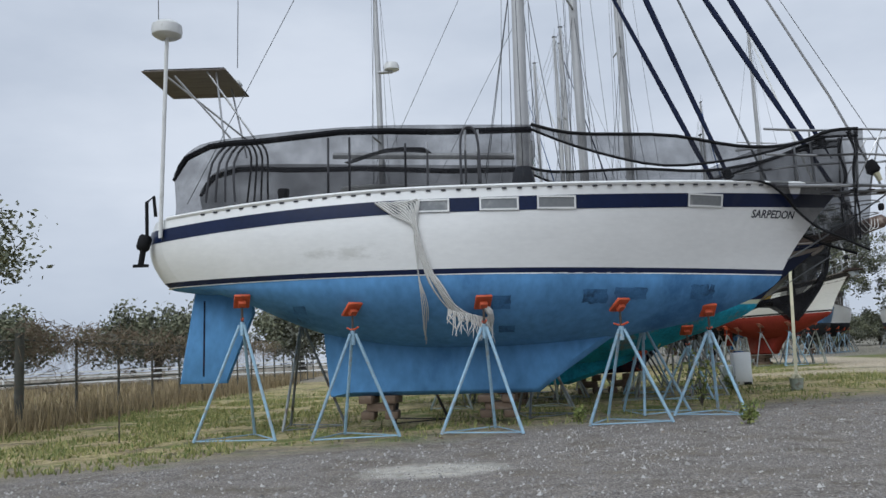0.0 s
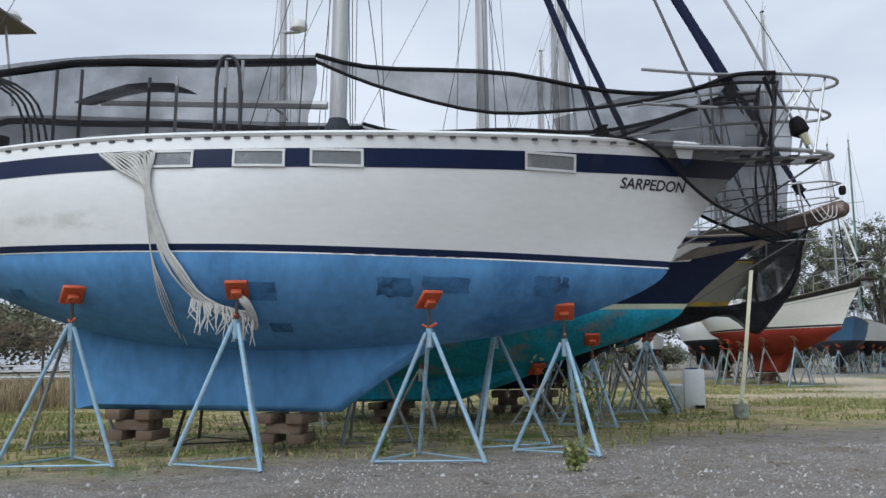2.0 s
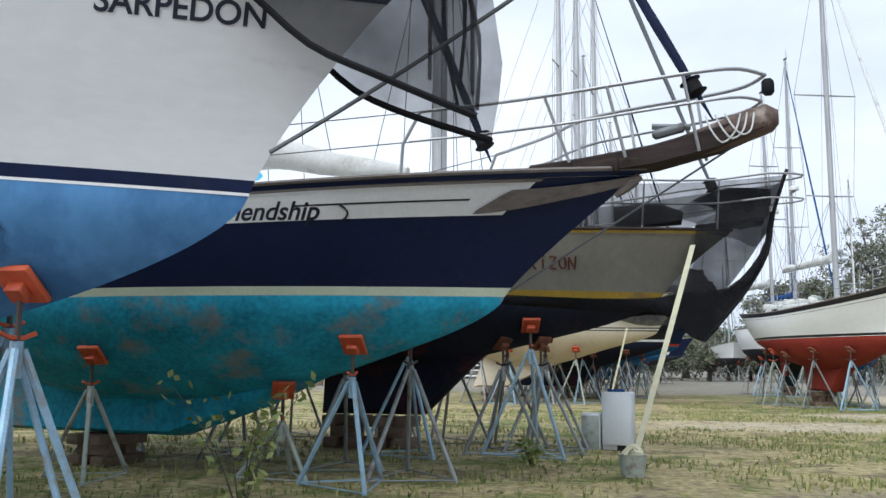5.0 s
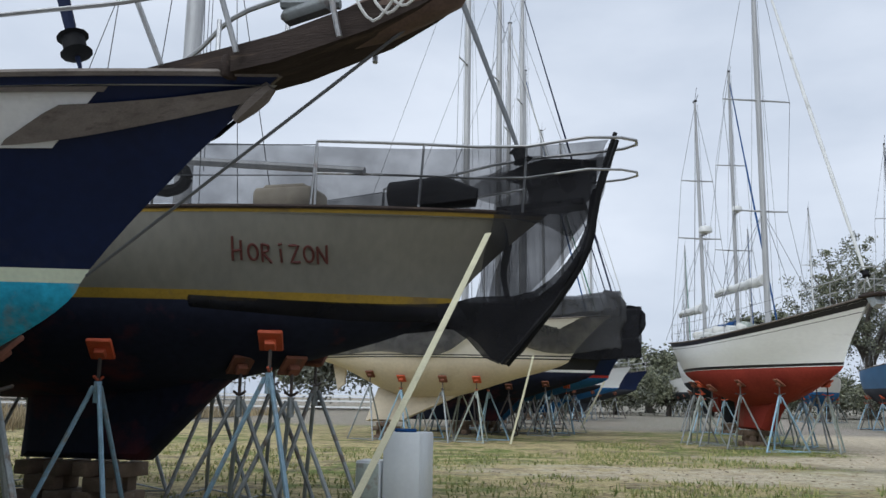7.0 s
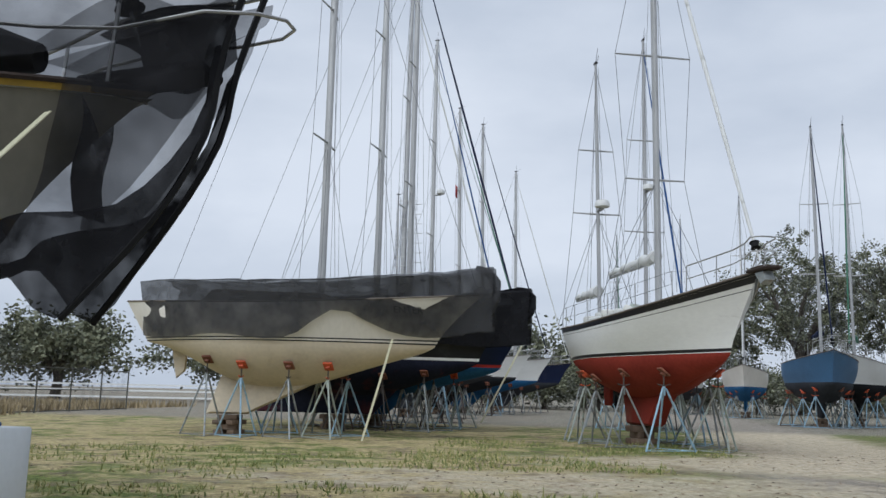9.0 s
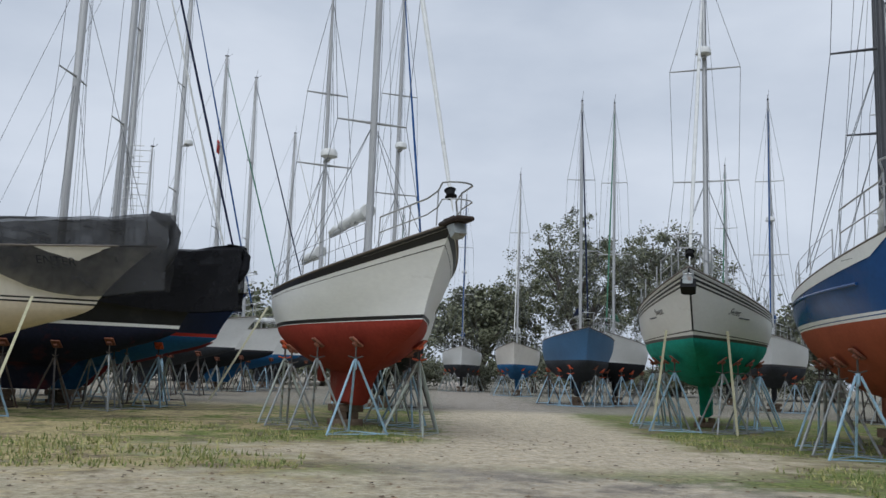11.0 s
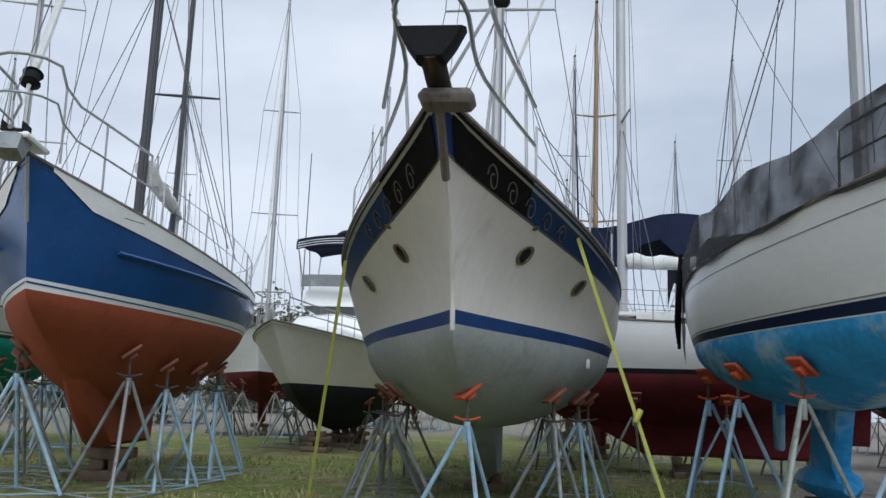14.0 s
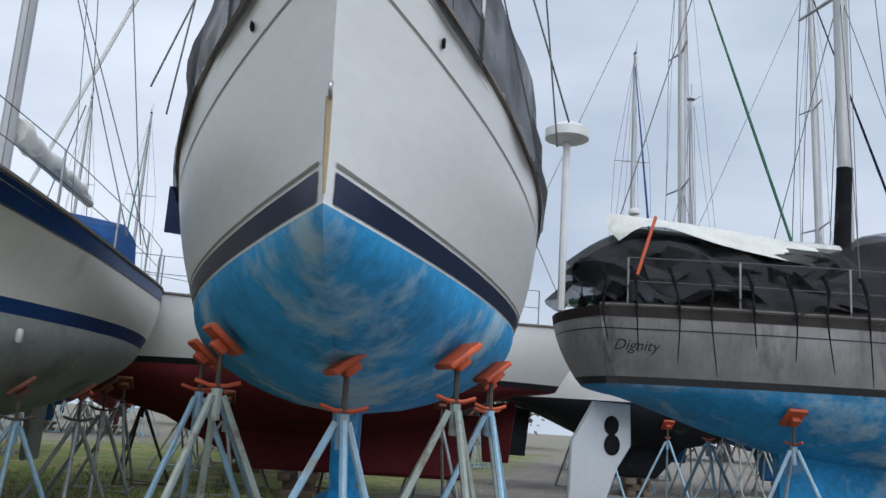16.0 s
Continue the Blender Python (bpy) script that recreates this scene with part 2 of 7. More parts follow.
DARKWOOD = surface("dark_carved_wood", (0.011, 0.010, 0.012), 0.75, 0, 0.3, 6.0, (0.035, 0.03, 0.026), 0.2, 0.4, 40)
RUSTRUN = surface("rust_run", (0.46, 0.36, 0.22), 0.5, 0, 0.25, 8.0)
RUSTIRON = surface("weathered_brown_paint", (0.12, 0.075, 0.055), 0.7, 0, 0.4, 6.0, (0.36, 0.30, 0.25), 0.4, 0.3, 40)
DEEPBLUE = surface("deep_blue_stripe", (0.010, 0.045, 0.165), 0.4, 0, 0.25, 2.0, (0.03, 0.05, 0.10), 0.2)
BRASS = surface("dull_bronze", (0.25, 0.2, 0.12), 0.5, 0.6, 0.3, 6.0)
SOLAR = surface("solar_cells", (0.012, 0.014, 0.022), 0.25, 0, 0.2, 6.0)
PLASTW = surface("white_moulded_plastic", (0.62, 0.62, 0.60), 0.45, 0, 0.12, 4.0, (0.3, 0.29, 0.25), 0.2)
LETTER = surface("navy_vinyl_letters", (0.012, 0.014, 0.03), 0.45, 0, 0.2, 6.0)
LETTERR = surface("dark_red_letters", (0.10, 0.025, 0.02), 0.6, 0, 0.3, 6.0)
REDFLAG = surface("red_cloth", (0.45, 0.03, 0.02), 0.85, 0, 0.2, 6.0)
for dull in (SKYBLUE, TURQ, NAVYBOT, REDBOT, RUSTBOT, GREENBOT, DKREDBOT, BLACKBOT, SLATEBOT, BLUEBOT, NET, NETDENSE, CANVASB, CANVASBL, BLACKRUB, DARKWOOD, TEAK, STAINBLUE):
    dull.node_tree.nodes["Principled BSDF"].inputs["Specular IOR Level"].default_value = 0.12
for worn_paint in (NAVY, BLACKHULL, DEEPBLUE):
    worn_paint.node_tree.nodes["Principled BSDF"].inputs["Specular IOR Level"].default_value = 0.3
BARK = surface("grey_bark", (0.11, 0.095, 0.08), 0.95, 0, 0.35, 6.0, (0.05, 0.045, 0.04), 0.3, 0.8, 30, (1, 1, 0.3))


# ---- mesh tools ----
class Shape:
    """Gathers vertices and faces for one mesh."""

    def __init__(self):
        self.v, self.f = [], []

    def grid(self, rows, closed=False):
        base, w = len(self.v), len(rows[0])
        for r in rows:
            self.v.extend(tuple(p) for p in r)
        for i in range(len(rows) - 1):
            for j in range(w if closed else w - 1):
                k = (j + 1) % w
                a, b = base + i * w, base + (i + 1) * w
                self.f.append((a + j, a + k, b + k, b + j))
        return self

    def face(self, pts):
        base = len(self.v)
        self.v.extend(tuple(p) for p in pts)
        self.f.append(tuple(range(base, base + len(pts))))
        return self

    def tube(self, pts, r, n=6, flat=1.0):
        pts = [Vector(p) for p in pts]
        rr = r if isinstance(r, (list, tuple)) else [r] * len(pts)
        rows = []
        up = None
        for i, p in enumerate(pts):
            d = (pts[min(i + 1, len(pts) - 1)] - pts[max(i - 1, 0)])
            d = d.normalized() if d.length > 1e-9 else Vector((0, 0, 1))
            if up is None:
                up = Vector((0, 0, 1)) if abs(d.z) < 0.9 else Vector((1, 0, 0))
            s = d.cross(up)
            s = s.normalized() if s.length > 1e-6 else Vector((1, 0, 0))
            u2 = s.cross(d).normalized()
            up = u2
            rows.append([p + (s * math.cos(a) * flat + u2 * math.sin(a)) * rr[i] for a in [2 * math.pi * k / n for k in range(n)]])
        base = len(self.v)
        self.grid(rows, True)
        self.f.append(tuple(base + k for k in range(n)))
        self.f.append(tuple(base + (len(pts) - 1) * n + k for k in reversed(range(n))))
        return self

    def box(self, c, s, m=None, bevel=0.0):
        x, y, z = (v / 2 for v in s)
        b = min(bevel, x * 0.9, y * 0.9, z * 0.9)
        if b <= 0:
            rows = [[(-x, -y, -z), (x, -y, -z), (x, y, -z), (-x, y, -z)], [(-x, -y, z), (x, -y, z), (x, y, z), (-x, y, z)]]
        else:
            def ring(i, h):
                return [(-x + i + (b if not i else 0) * 0, -y + b, h), (-x + b, -y + i, h), (x - b, -y + i, h), (x - i, -y + b, h), (x - i, y - b, h), (x - b, y - i, h), (-x + b, y - i, h), (-x + i, y - b, h)]
            rows = [ring(b * 0.8, -z), ring(0, -z + b), ring(0, z - b), ring(b * 0.8, z)]
        m = m or Matrix()
        rows = [[m @ Vector(p) + Vector(c) for p in r] for r in rows]
        base, w = len(self.v), len(rows[0])
        self.grid(rows, True)
        self.f.append(tuple(base + k for k in reversed(range(w))))
        self.f.append(tuple(base + (len(rows) - 1) * w + k for k in range(w)))
        return self

    def plate(self, poly, t, axis="y", inset=0.88):
        """A solid blade: the outline lies in the middle plane, both cheeks are swollen to thickness t."""
        cx, cz = sum(p[0] for p in poly) / len(poly), sum(p[1] for p in poly) / len(poly)

        def put(a, b, h):
            return (a, h, b) if axis == "y" else ((h, a, b) if axis == "x" else (a, b, h))
        inn = [(cx + (a - cx) * inset, cz + (b - cz) * inset) for a, b in poly]
        rows = [[put(a, b, -t) for a, b in inn], [put(a, b, -t * 0.45) for a, b in poly], [put(a, b, t * 0.45) for a, b in poly], [put(a, b, t) for a, b in inn]]
        base, w = len(self.v), len(poly)
        self.grid(rows, True)
        self.f.append(tuple(base + k for k in reversed(range(w))))
        self.f.append(tuple(base + 3 * w + k for k in range(w)))
        return self

    def lathe(self, prof, c=(0, 0, 0), n=16):
        base = len(self.v)
        self.grid([[(c[0] + r * math.cos(2 * math.pi * k / n), c[1] + r * math.sin(2 * math.pi * k / n), c[2] + z) for k in range(n)] for r, z in prof], True)
        self.f.append(tuple(base + k for k in reversed(range(n))))
        self.f.append(tuple(base + (len(prof) - 1) * n + k for k in range(n)))
        return self

    def mesh(self, name, mat, smooth=False):
        me = bpy.data.meshes.new(name)
        me.from_pydata(self.v, [], self.f)
        if mat:
            me.materials.append(mat)
        if smooth:
            me.shade_smooth()
            me.set_sharp_from_angle(angle=radians(42))
        me.update()
        return me


def thing(name, label, category, m=None, group="", kind=""):
    ob = new(name)
    ob.empty_display_size = 0.2
    if m is not None:
        ob.matrix_world = m
    return tagged(ob, label, category, group, kind)


def part(name, shape, mat, parent, label="", smooth=True):
    """One mesh object under a thing or under a part, in the thing's own axes."""
    ob = new(name, shape.mesh(name, mat, smooth))
    ob.parent = parent
    if label:
        ob["label"] = label
    return ob


def solo(name, shape, mat, label, category="", kind="", group="", m=None, smooth=True):
    ob = new(name, shape.mesh(name, mat, smooth))
    if m is not None:
        ob.matrix_world = m
    return tagged(ob, label, category, group, kind)


def mix(a, b, t):
    return a + (b - a) * t


def sag(a, b, drop, n=8):
    a, b = Vector(a), Vector(b)
    return [a.lerp(b, i / n) - Vector((0, 0, drop * 4 * (i / n) * (1 - i / n))) for i in range(n + 1)]


# ---- hulls ----
class Hull:
    """A sailing hull. x runs forward; x = 0 is the stem at the waterline; z is metres over the ground."""

    def __init__(self, length, beam, zw, zbot, sheer, over_bow, over_stern, forefoot=2.0, afterfoot=1.6, transom=0.35, wide=0.45, plump=2.2, flare=0.93, bow_fine=1.9,
                 rise_bow=0.45, rise_stern=0.85, stem_curve=1.25, bulge=0.0, round_stern=0.1, hollow=0.0, pinch=0.0, full_rail=0.25):
        self.length, self.beam, self.zw, self.zbot, self.sheer = length, beam, zw, zbot, sheer
        self.over_bow, self.over_stern, self.forefoot, self.afterfoot = over_bow, over_stern, forefoot, afterfoot
        self.transom, self.wide, self.plump, self.flare, self.bow_fine = transom, wide, plump, flare, bow_fine
        self.rise_bow, self.rise_stern, self.stem_curve = rise_bow, rise_stern, stem_curve
        self.bulge, self.round_stern, self.hollow, self.pinch = bulge, round_stern, hollow, pinch
        self.full_rail = full_rail

    def z_sheer(self, u):
        a, b, c = self.sheer
        if u < 0.4:
            return b + (a - b) * ((0.4 - u) / 0.4) ** 1.6
        return b + (c - b) * ((u - 0.4) / 0.6) ** 1.9

    def z_bottom(self, u):
        d = self.zw - self.zbot
        if u < 0.5:
            return self.zbot + d * self.rise_stern * ((0.5 - u) / 0.5) ** 2.4
        return self.zbot + d * self.rise_bow * ((u - 0.5) / 0.5) ** 2.4

    def plan(self, u, top):
        um = self.wide
        if u >= um:
            k = (u - um) / (1 - um)
            return max(0.0, 1 - k ** mix(self.bow_fine - 0.25, self.bow_fine + self.full_rail, top)) * (1 - self.pinch * k ** 4)
        k = (um - u) / um
        w = self.transom * mix(0.75, 1, top)
        return w + (1 - w) * (1 - k ** 2.3)

    def point(self, u, v):
        """v from 0 at the centreline, 1 at the waterline, to 2 at the sheer."""
        if v <= 1:
            zb = self.z_bottom(u)
            z = mix(zb, self.zw, v)
            xb, xs = -self.forefoot * (1 - v) ** 1.6, -self.length + self.afterfoot * (1 - v) ** 1.4
            y = self.beam * self.flare * self.plan(u, 0) * (1 - (1 - v) ** self.plump) ** 0.62
        else:
            r = v - 1
            z = mix(self.zw, self.z_sheer(u), r)
            xb, xs = self.over_bow * r ** self.stem_curve, -self.length - self.over_stern * r - self.bulge * math.sin(math.pi * min(1, r * 0.8 + 0.05))
            lo, hi = self.flare * self.plan(u, 0), self.plan(u, 1)
            y = self.beam * (mix(lo, hi, r) + (0.035 - self.hollow * max(0, u - 0.55)) * math.sin(math.pi * r) * hi)
        return Vector((mix(xs, xb, u), y, z))

    def v_at(self, u, z):
        if z <= self.zw:
            zb = self.z_bottom(u)
            return max(0.0, min(1.0, (z - zb) / max(1e-6, self.zw - zb)))
        return 1 + (z - self.zw) / (self.z_sheer(u) - self.zw)

    def on(self, x, z):
        """The half breadth at x and z, outside the skin."""
        lo, hi = 0.0, 1.0
        for _ in range(26):
            u = (lo + hi) / 2
            if self.point(u, self.v_at(u, z)).x < x:
                lo = u
            else:
                hi = u
        u = (lo + hi) / 2
        return self.point(u, self.v_at(u, z)).y

    def u_at(self, x, v):
        lo, hi = 0.0, 1.0
        for _ in range(26):
            u = (lo + hi) / 2
            if self.point(u, v).x < x:
                lo = u
            else:
                hi = u
        return (lo + hi) / 2

    def band(self, lower, upper, rows, nu=44, proud=0.0, u0=0.0, u1=1.0):
        """Both sides of the skin between two levels, given as functions of u; with the stern's cheek."""
        s = Shape()
        us = [mix(u0, u1, 1 - (1 - i / nu) ** 1.25) for i in range(nu + 1)]
        for side in (-1, 1):
            grid = []
            for k in range(rows + 1):
                row = []
                for u in us:
                    p = self.point(u, mix(lower(u), upper(u), k / rows))
                    row.append((p.x + (proud if u > 0.97 else 0), side * (p.y + proud), p.z))
                grid.append(row if side > 0 else row[::-1])
            s.grid(grid)
        if self.transom > 0.02 and u0 == 0:
            grid = []
            for k in range(rows + 1):
                p = self.point(0, mix(lower(0), upper(0), k / rows))
                grid.append([(p.x - proud - self.round_stern * (1 - (j / 4) ** 2), (p.y + proud) * j / 4, p.z) for j in (-4, -3, -2, -1, 0, 1, 2, 3, 4)])
            s.grid(grid)
        return s

    def deck(self, drop=0.06, camber=0.08):
        rows = []
        for i in range(31):
            u = i / 30
            p = self.point(u, 1.995)
            z = self.z_sheer(u) - drop
            rows.append([(p.x, p.y * k, z + camber * (1 - k * k) * min(1, p.y)) for k in (-0.985, -0.6, 0, 0.6, 0.985)])
        return Shape().grid(rows)

    def rail(self, r=0.022, lift=0.01, v=2.0, u0=0.0, u1=1.0, n=36):
        out = []
        for side in (-1, 1):
            pts = []
            for i in range(n + 1):
                p = self.point(mix(u0, u1, i / n), v)
                pts.append((p.x, side * (p.y + 0.004), p.z + lift))
            out.append(Shape().tube(pts, r, 5))
        return out


def lettering(text, size, mat, hull, boat, x, z, side, shear=0.0, name="name_lettering", slope=0.0, squeeze=1.0, bold=0.0):
    """Words laid on the hull's skin, starting aft or forward so that they read from outside."""
    cu = bpy.data.curves.new("lettering", "FONT")
    cu.body, cu.size, cu.shear, cu.align_x, cu.offset = text, size, shear, "CENTER", bold
    ob = new("lettering", cu)
    dg = bpy.context.evaluated_depsgraph_get()
    me = bpy.data.meshes.new_from_object(ob.evaluated_get(dg))
    bpy.data.objects.remove(ob)
    me.materials.clear()
    me.materials.append(mat)
    for v in me.vertices:
        a, b = v.co.x * squeeze, v.co.y
        px = x + (a if side < 0 else -a)
        pz = z + b + slope * (px - x)
        v.co = (px, side * (hull.on(px, pz) + 0.008), pz)
    t = new(name, me)
    t.parent = boat
    t["label"] = "lettering reading " + text
    return t


# ---- boat gear ----
def mast(boat, x, z0, height, r=0.09, spreaders=((0.5, 0.9),), rake=0.0, fore=None, back=None, chain=1.5, mat=None, wires=True, radar=None, wire_r=0.007, lower=True):
    mat = mat or ALU
    top = Vector((x - rake * height, 0, z0 + height))
    foot = Vector((x, 0, z0 - 0.35))
    m = part("mast", Shape().tube([foot, foot.lerp(top, 0.7), top], [r, r * 0.95, r * 0.62], 10, 0.7), mat, boat)
    part("masthead", Shape().box(top + Vector((0, 0, 0.03)), (0.22, 0.1, 0.08), None, 0.02).tube([top, top + Vector((0.05, 0.06, 0.55))], 0.008, 4).tube([top + Vector((0.1, 0, 0)), top + Vector((0.32, 0, 0.18))], 0.008, 4), BLACKSPAR, m)
    ends = []
    for f, w in spreaders:
        p = foot.lerp(top, f)
        sp = Shape().tube([p + Vector((-0.12, -w, 0.04)), p, p + Vector((-0.12, w, 0.04))], [0.022, 0.035, 0.022], 6)
        part("spreader", sp, mat, m)
        ends.append((p, w))
    if wires:
        for side in (-1, 1):
            pts = [(x - 0.1, side * chain, z0 - 0.2)] + [(p.x - 0.12, side * w, p.z + 0.04) for p, w in ends] + [tuple(top - Vector((0, 0, 0.1)))]
            part("shroud", Shape().tube(pts, wire_r, 4), WIRE, m)
            if lower and ends:
                p = ends[0][0]
                part("lower_shroud", Shape().tube([(x + 0.5, side * (chain - 0.03), z0 - 0.2), p], wire_r, 4), WIRE, m)
                part("lower_shroud", Shape().tube([(x - 0.7, side * (chain - 0.03), z0 - 0.2), p], wire_r, 4), WIRE, m)
        if fore:
            part("forestay", Shape().tube([fore, top], wire_r, 4), WIRE, m)
        if back:
            part("backstay", Shape().tube([back, top], wire_r, 4), WIRE, m)
        hal = top - Vector((0, 0, 0.15))
        part("halyard", Shape().tube([hal + Vector((0.12, 0.05, 0)), (x + 0.22, 0.08, z0 + 0.3)], wire_r * 0.8, 4), WIRE, m)
        part("halyard", Shape().tube(sag(hal + Vector((-0.1, 0, 0)), (x - 0.35, chain * 0.45, z0 + 0.2), -0.02), wire_r * 0.7, 4), WIRE, m)
        part("halyard", Shape().tube(sag(hal + Vector((0.1, 0, 0)), (x + 0.8, -chain * 0.6, z0), 0.05), wire_r * 0.7, 4), WIRE, m)
    if radar:
        f, rr = radar
        p = foot.lerp(top, f)
        rd = part("radar_dome", Shape().lathe([(rr * 0.7, -0.13), (rr, -0.1), (rr, 0.02), (rr * 0.8, 0.1), (rr * 0.3, 0.13)], (p.x + rr + 0.18, 0, p.z), 14), PLASTW, m)
        part("radar_bracket", Shape().box((p.x + 0.2, 0, p.z - 0.16), (0.45, 0.14, 0.05), None, 0.01), mat, rd)
    return m, top


def furled(boat, a, b, r=0.06, mat=None, name="furled_headsail", drum=True):
    """A sail rolled on its stay, thicker at the middle, with a drum at its foot."""
    a, b = Vector(a), Vector(b)
    n = 26
    pts = [a.lerp(b, 0.05 + 0.92 * i / n) for i in range(n + 1)]
    rr = [r * (0.55 + 0.5 * math.sin(math.pi * min(1, 0.12 + i / n))) * (1 + 0.07 * math.sin(i * 2.4)) for i in range(n + 1)]
    f = part(name, Shape().tube([a, *pts, b], [0.008, *rr, 0.008], 8), mat or CANVASB, boat)
    if drum:
        d = (b - a).normalized()
        c = a.lerp(b, 0.03)
        part("furling_drum", Shape().tube([c - d * 0.1, c - d * 0.07, c - d * 0.06, c + d * 0.06, c + d * 0.07, c + d * 0.1], [0.05, 0.11, 0.08, 0.08, 0.11, 0.05], 12), BLACKRUB, f)
    return f


def pulpit(boat, hull, height=0.62, u0=0.86, reach=0.35, mat=None, legs=3, width=0.28, z_off=0.0):
    """Bow rail: an upper hoop, a lower one, and uprights."""
    mat = mat or STEEL
    tip = hull.point(1, 2)
    pts, low = [], []
    for side in (-1, 1):
        seq = []
        for i in range(5):
            p = hull.point(mix(u0, 0.985, i / 4), 2)
            seq.append(Vector((p.x, side * max(p.y * 0.96, width * 0.8), p.z + height + z_off)))
        pts.append(seq)
    hoop = pts[0] + [Vector((tip.x + reach * k, s * width * w, tip.z + height + 0.04 + z_off)) for k, s, w in ((0.5, -1, 1), (0.85, -1, 0.7), (1.0, -1, 0.25), (1.0, 1, 0.25), (0.85, 1, 0.7), (0.5, 1, 1))] + pts[1][::-1]
    rail = part("pulpit", Shape().tube(hoop, 0.017, 6), mat, boat)
    mid = [p - Vector((0, 0, height * 0.48)) for p in hoop]
    part("pulpit_lower_rail", Shape().tube(mid, 0.013, 6), mat, rail)
    for side in (0, 1):
        for i in range(legs):
            p = pts[side][int(i * 4 / max(1, legs - 1))]
            x = p.x
            part("pulpit_leg", Shape().tube([p, (x - 0.05, p.y, p.z - height - z_off)], 0.014, 6), mat, rail)
    return rail


def lifelines(boat, hull, u0, u1, n, height=0.62, mat=None):
    mat = mat or STEEL
    for side in (-1, 1):
        tops = []
        for i in range(n):
            p = hull.point(mix(u0, u1, i / (n - 1)), 2)
            foot = Vector((p.x, side * p.y * 0.96, p.z))
            part("stanchion", Shape().tube([foot, foot + Vector((0, 0, height))], 0.013, 6), mat, boat)
            tops.append(foot + Vector((0, 0, height)))
        for k in (0, height * 0.48):
            part("lifeline", Shape().tube([t - Vector((0, 0, k)) for t in tops], 0.006, 4), WIRE, boat)


def cabin(boat, hull, x0, x1, w0, w1, h, mat=None, windows=0, name="cabin_trunk", base=None):
    mat = mat or DECK
    rows = []
    n = 12
    for i in range(n + 1):
        k = i / n
        x = mix(x0, x1, k)
        z = (base if base is not None else hull.z_sheer(hull.u_at(x, 2)) - 0.05)
        w = mix(w0, w1, k ** 1.5)
        e = min(1, 6 * k, 6 * (1 - k)) ** 0.5
        hh = h * mix(0.0 if i in (0, n) else 0.75, 1, e) * mix(1, 0.75, k)
        rows.append([(x, -w, z), (x, -w * 0.94, z + hh * 0.8), (x, -w * 0.8, z + hh), (x, 0, z + hh * 1.12), (x, w * 0.8, z + hh), (x, w * 0.94, z + hh * 0.8), (x, w, z)])
    c = part(name, Shape().grid(rows), mat, boat)
    for i in range(windows):
        for side in (-1, 1):
            k = (i + 0.8) / (windows + 0.6)
            x = mix(x0, x1, k)
            z = hull.z_sheer(hull.u_at(x, 2)) - 0.05 if base is None else base
            w = mix(w0, w1, k ** 1.5) * 0.985 + 0.012
            part("cabin_window", Shape().box((x, side * w, z + h * 0.4), (min(0.5, abs(x1 - x0) / windows * 0.6), 0.02, h * 0.32), None, 0.008), DARKPORT, c)
    return c


def boom(boat, x0, z0, length, r=0.06, cover=None, name="boom", rise=0.0):
    b = part(name, Shape().tube([(x0, 0, z0), (x0 - length, 0, z0 + rise)], r, 8), ALU, boat)
    if cover:
        n = 18
        pts = [(x0 - length * 0.97 * i / n, 0.03 * math.sin(i), z0 + 0.1 + rise * i / n + 0.03 * math.sin(i * 1.7)) for i in range(n + 1)]
        part("sail_cover", Shape().tube(pts, [mix(0.17, 0.08, i / n) * (1 + 0.12 * math.sin(i * 2.1)) for i in range(n + 1)], 9), cover, b)
    return b


# ---- jack stands ----
stand_cache = {}


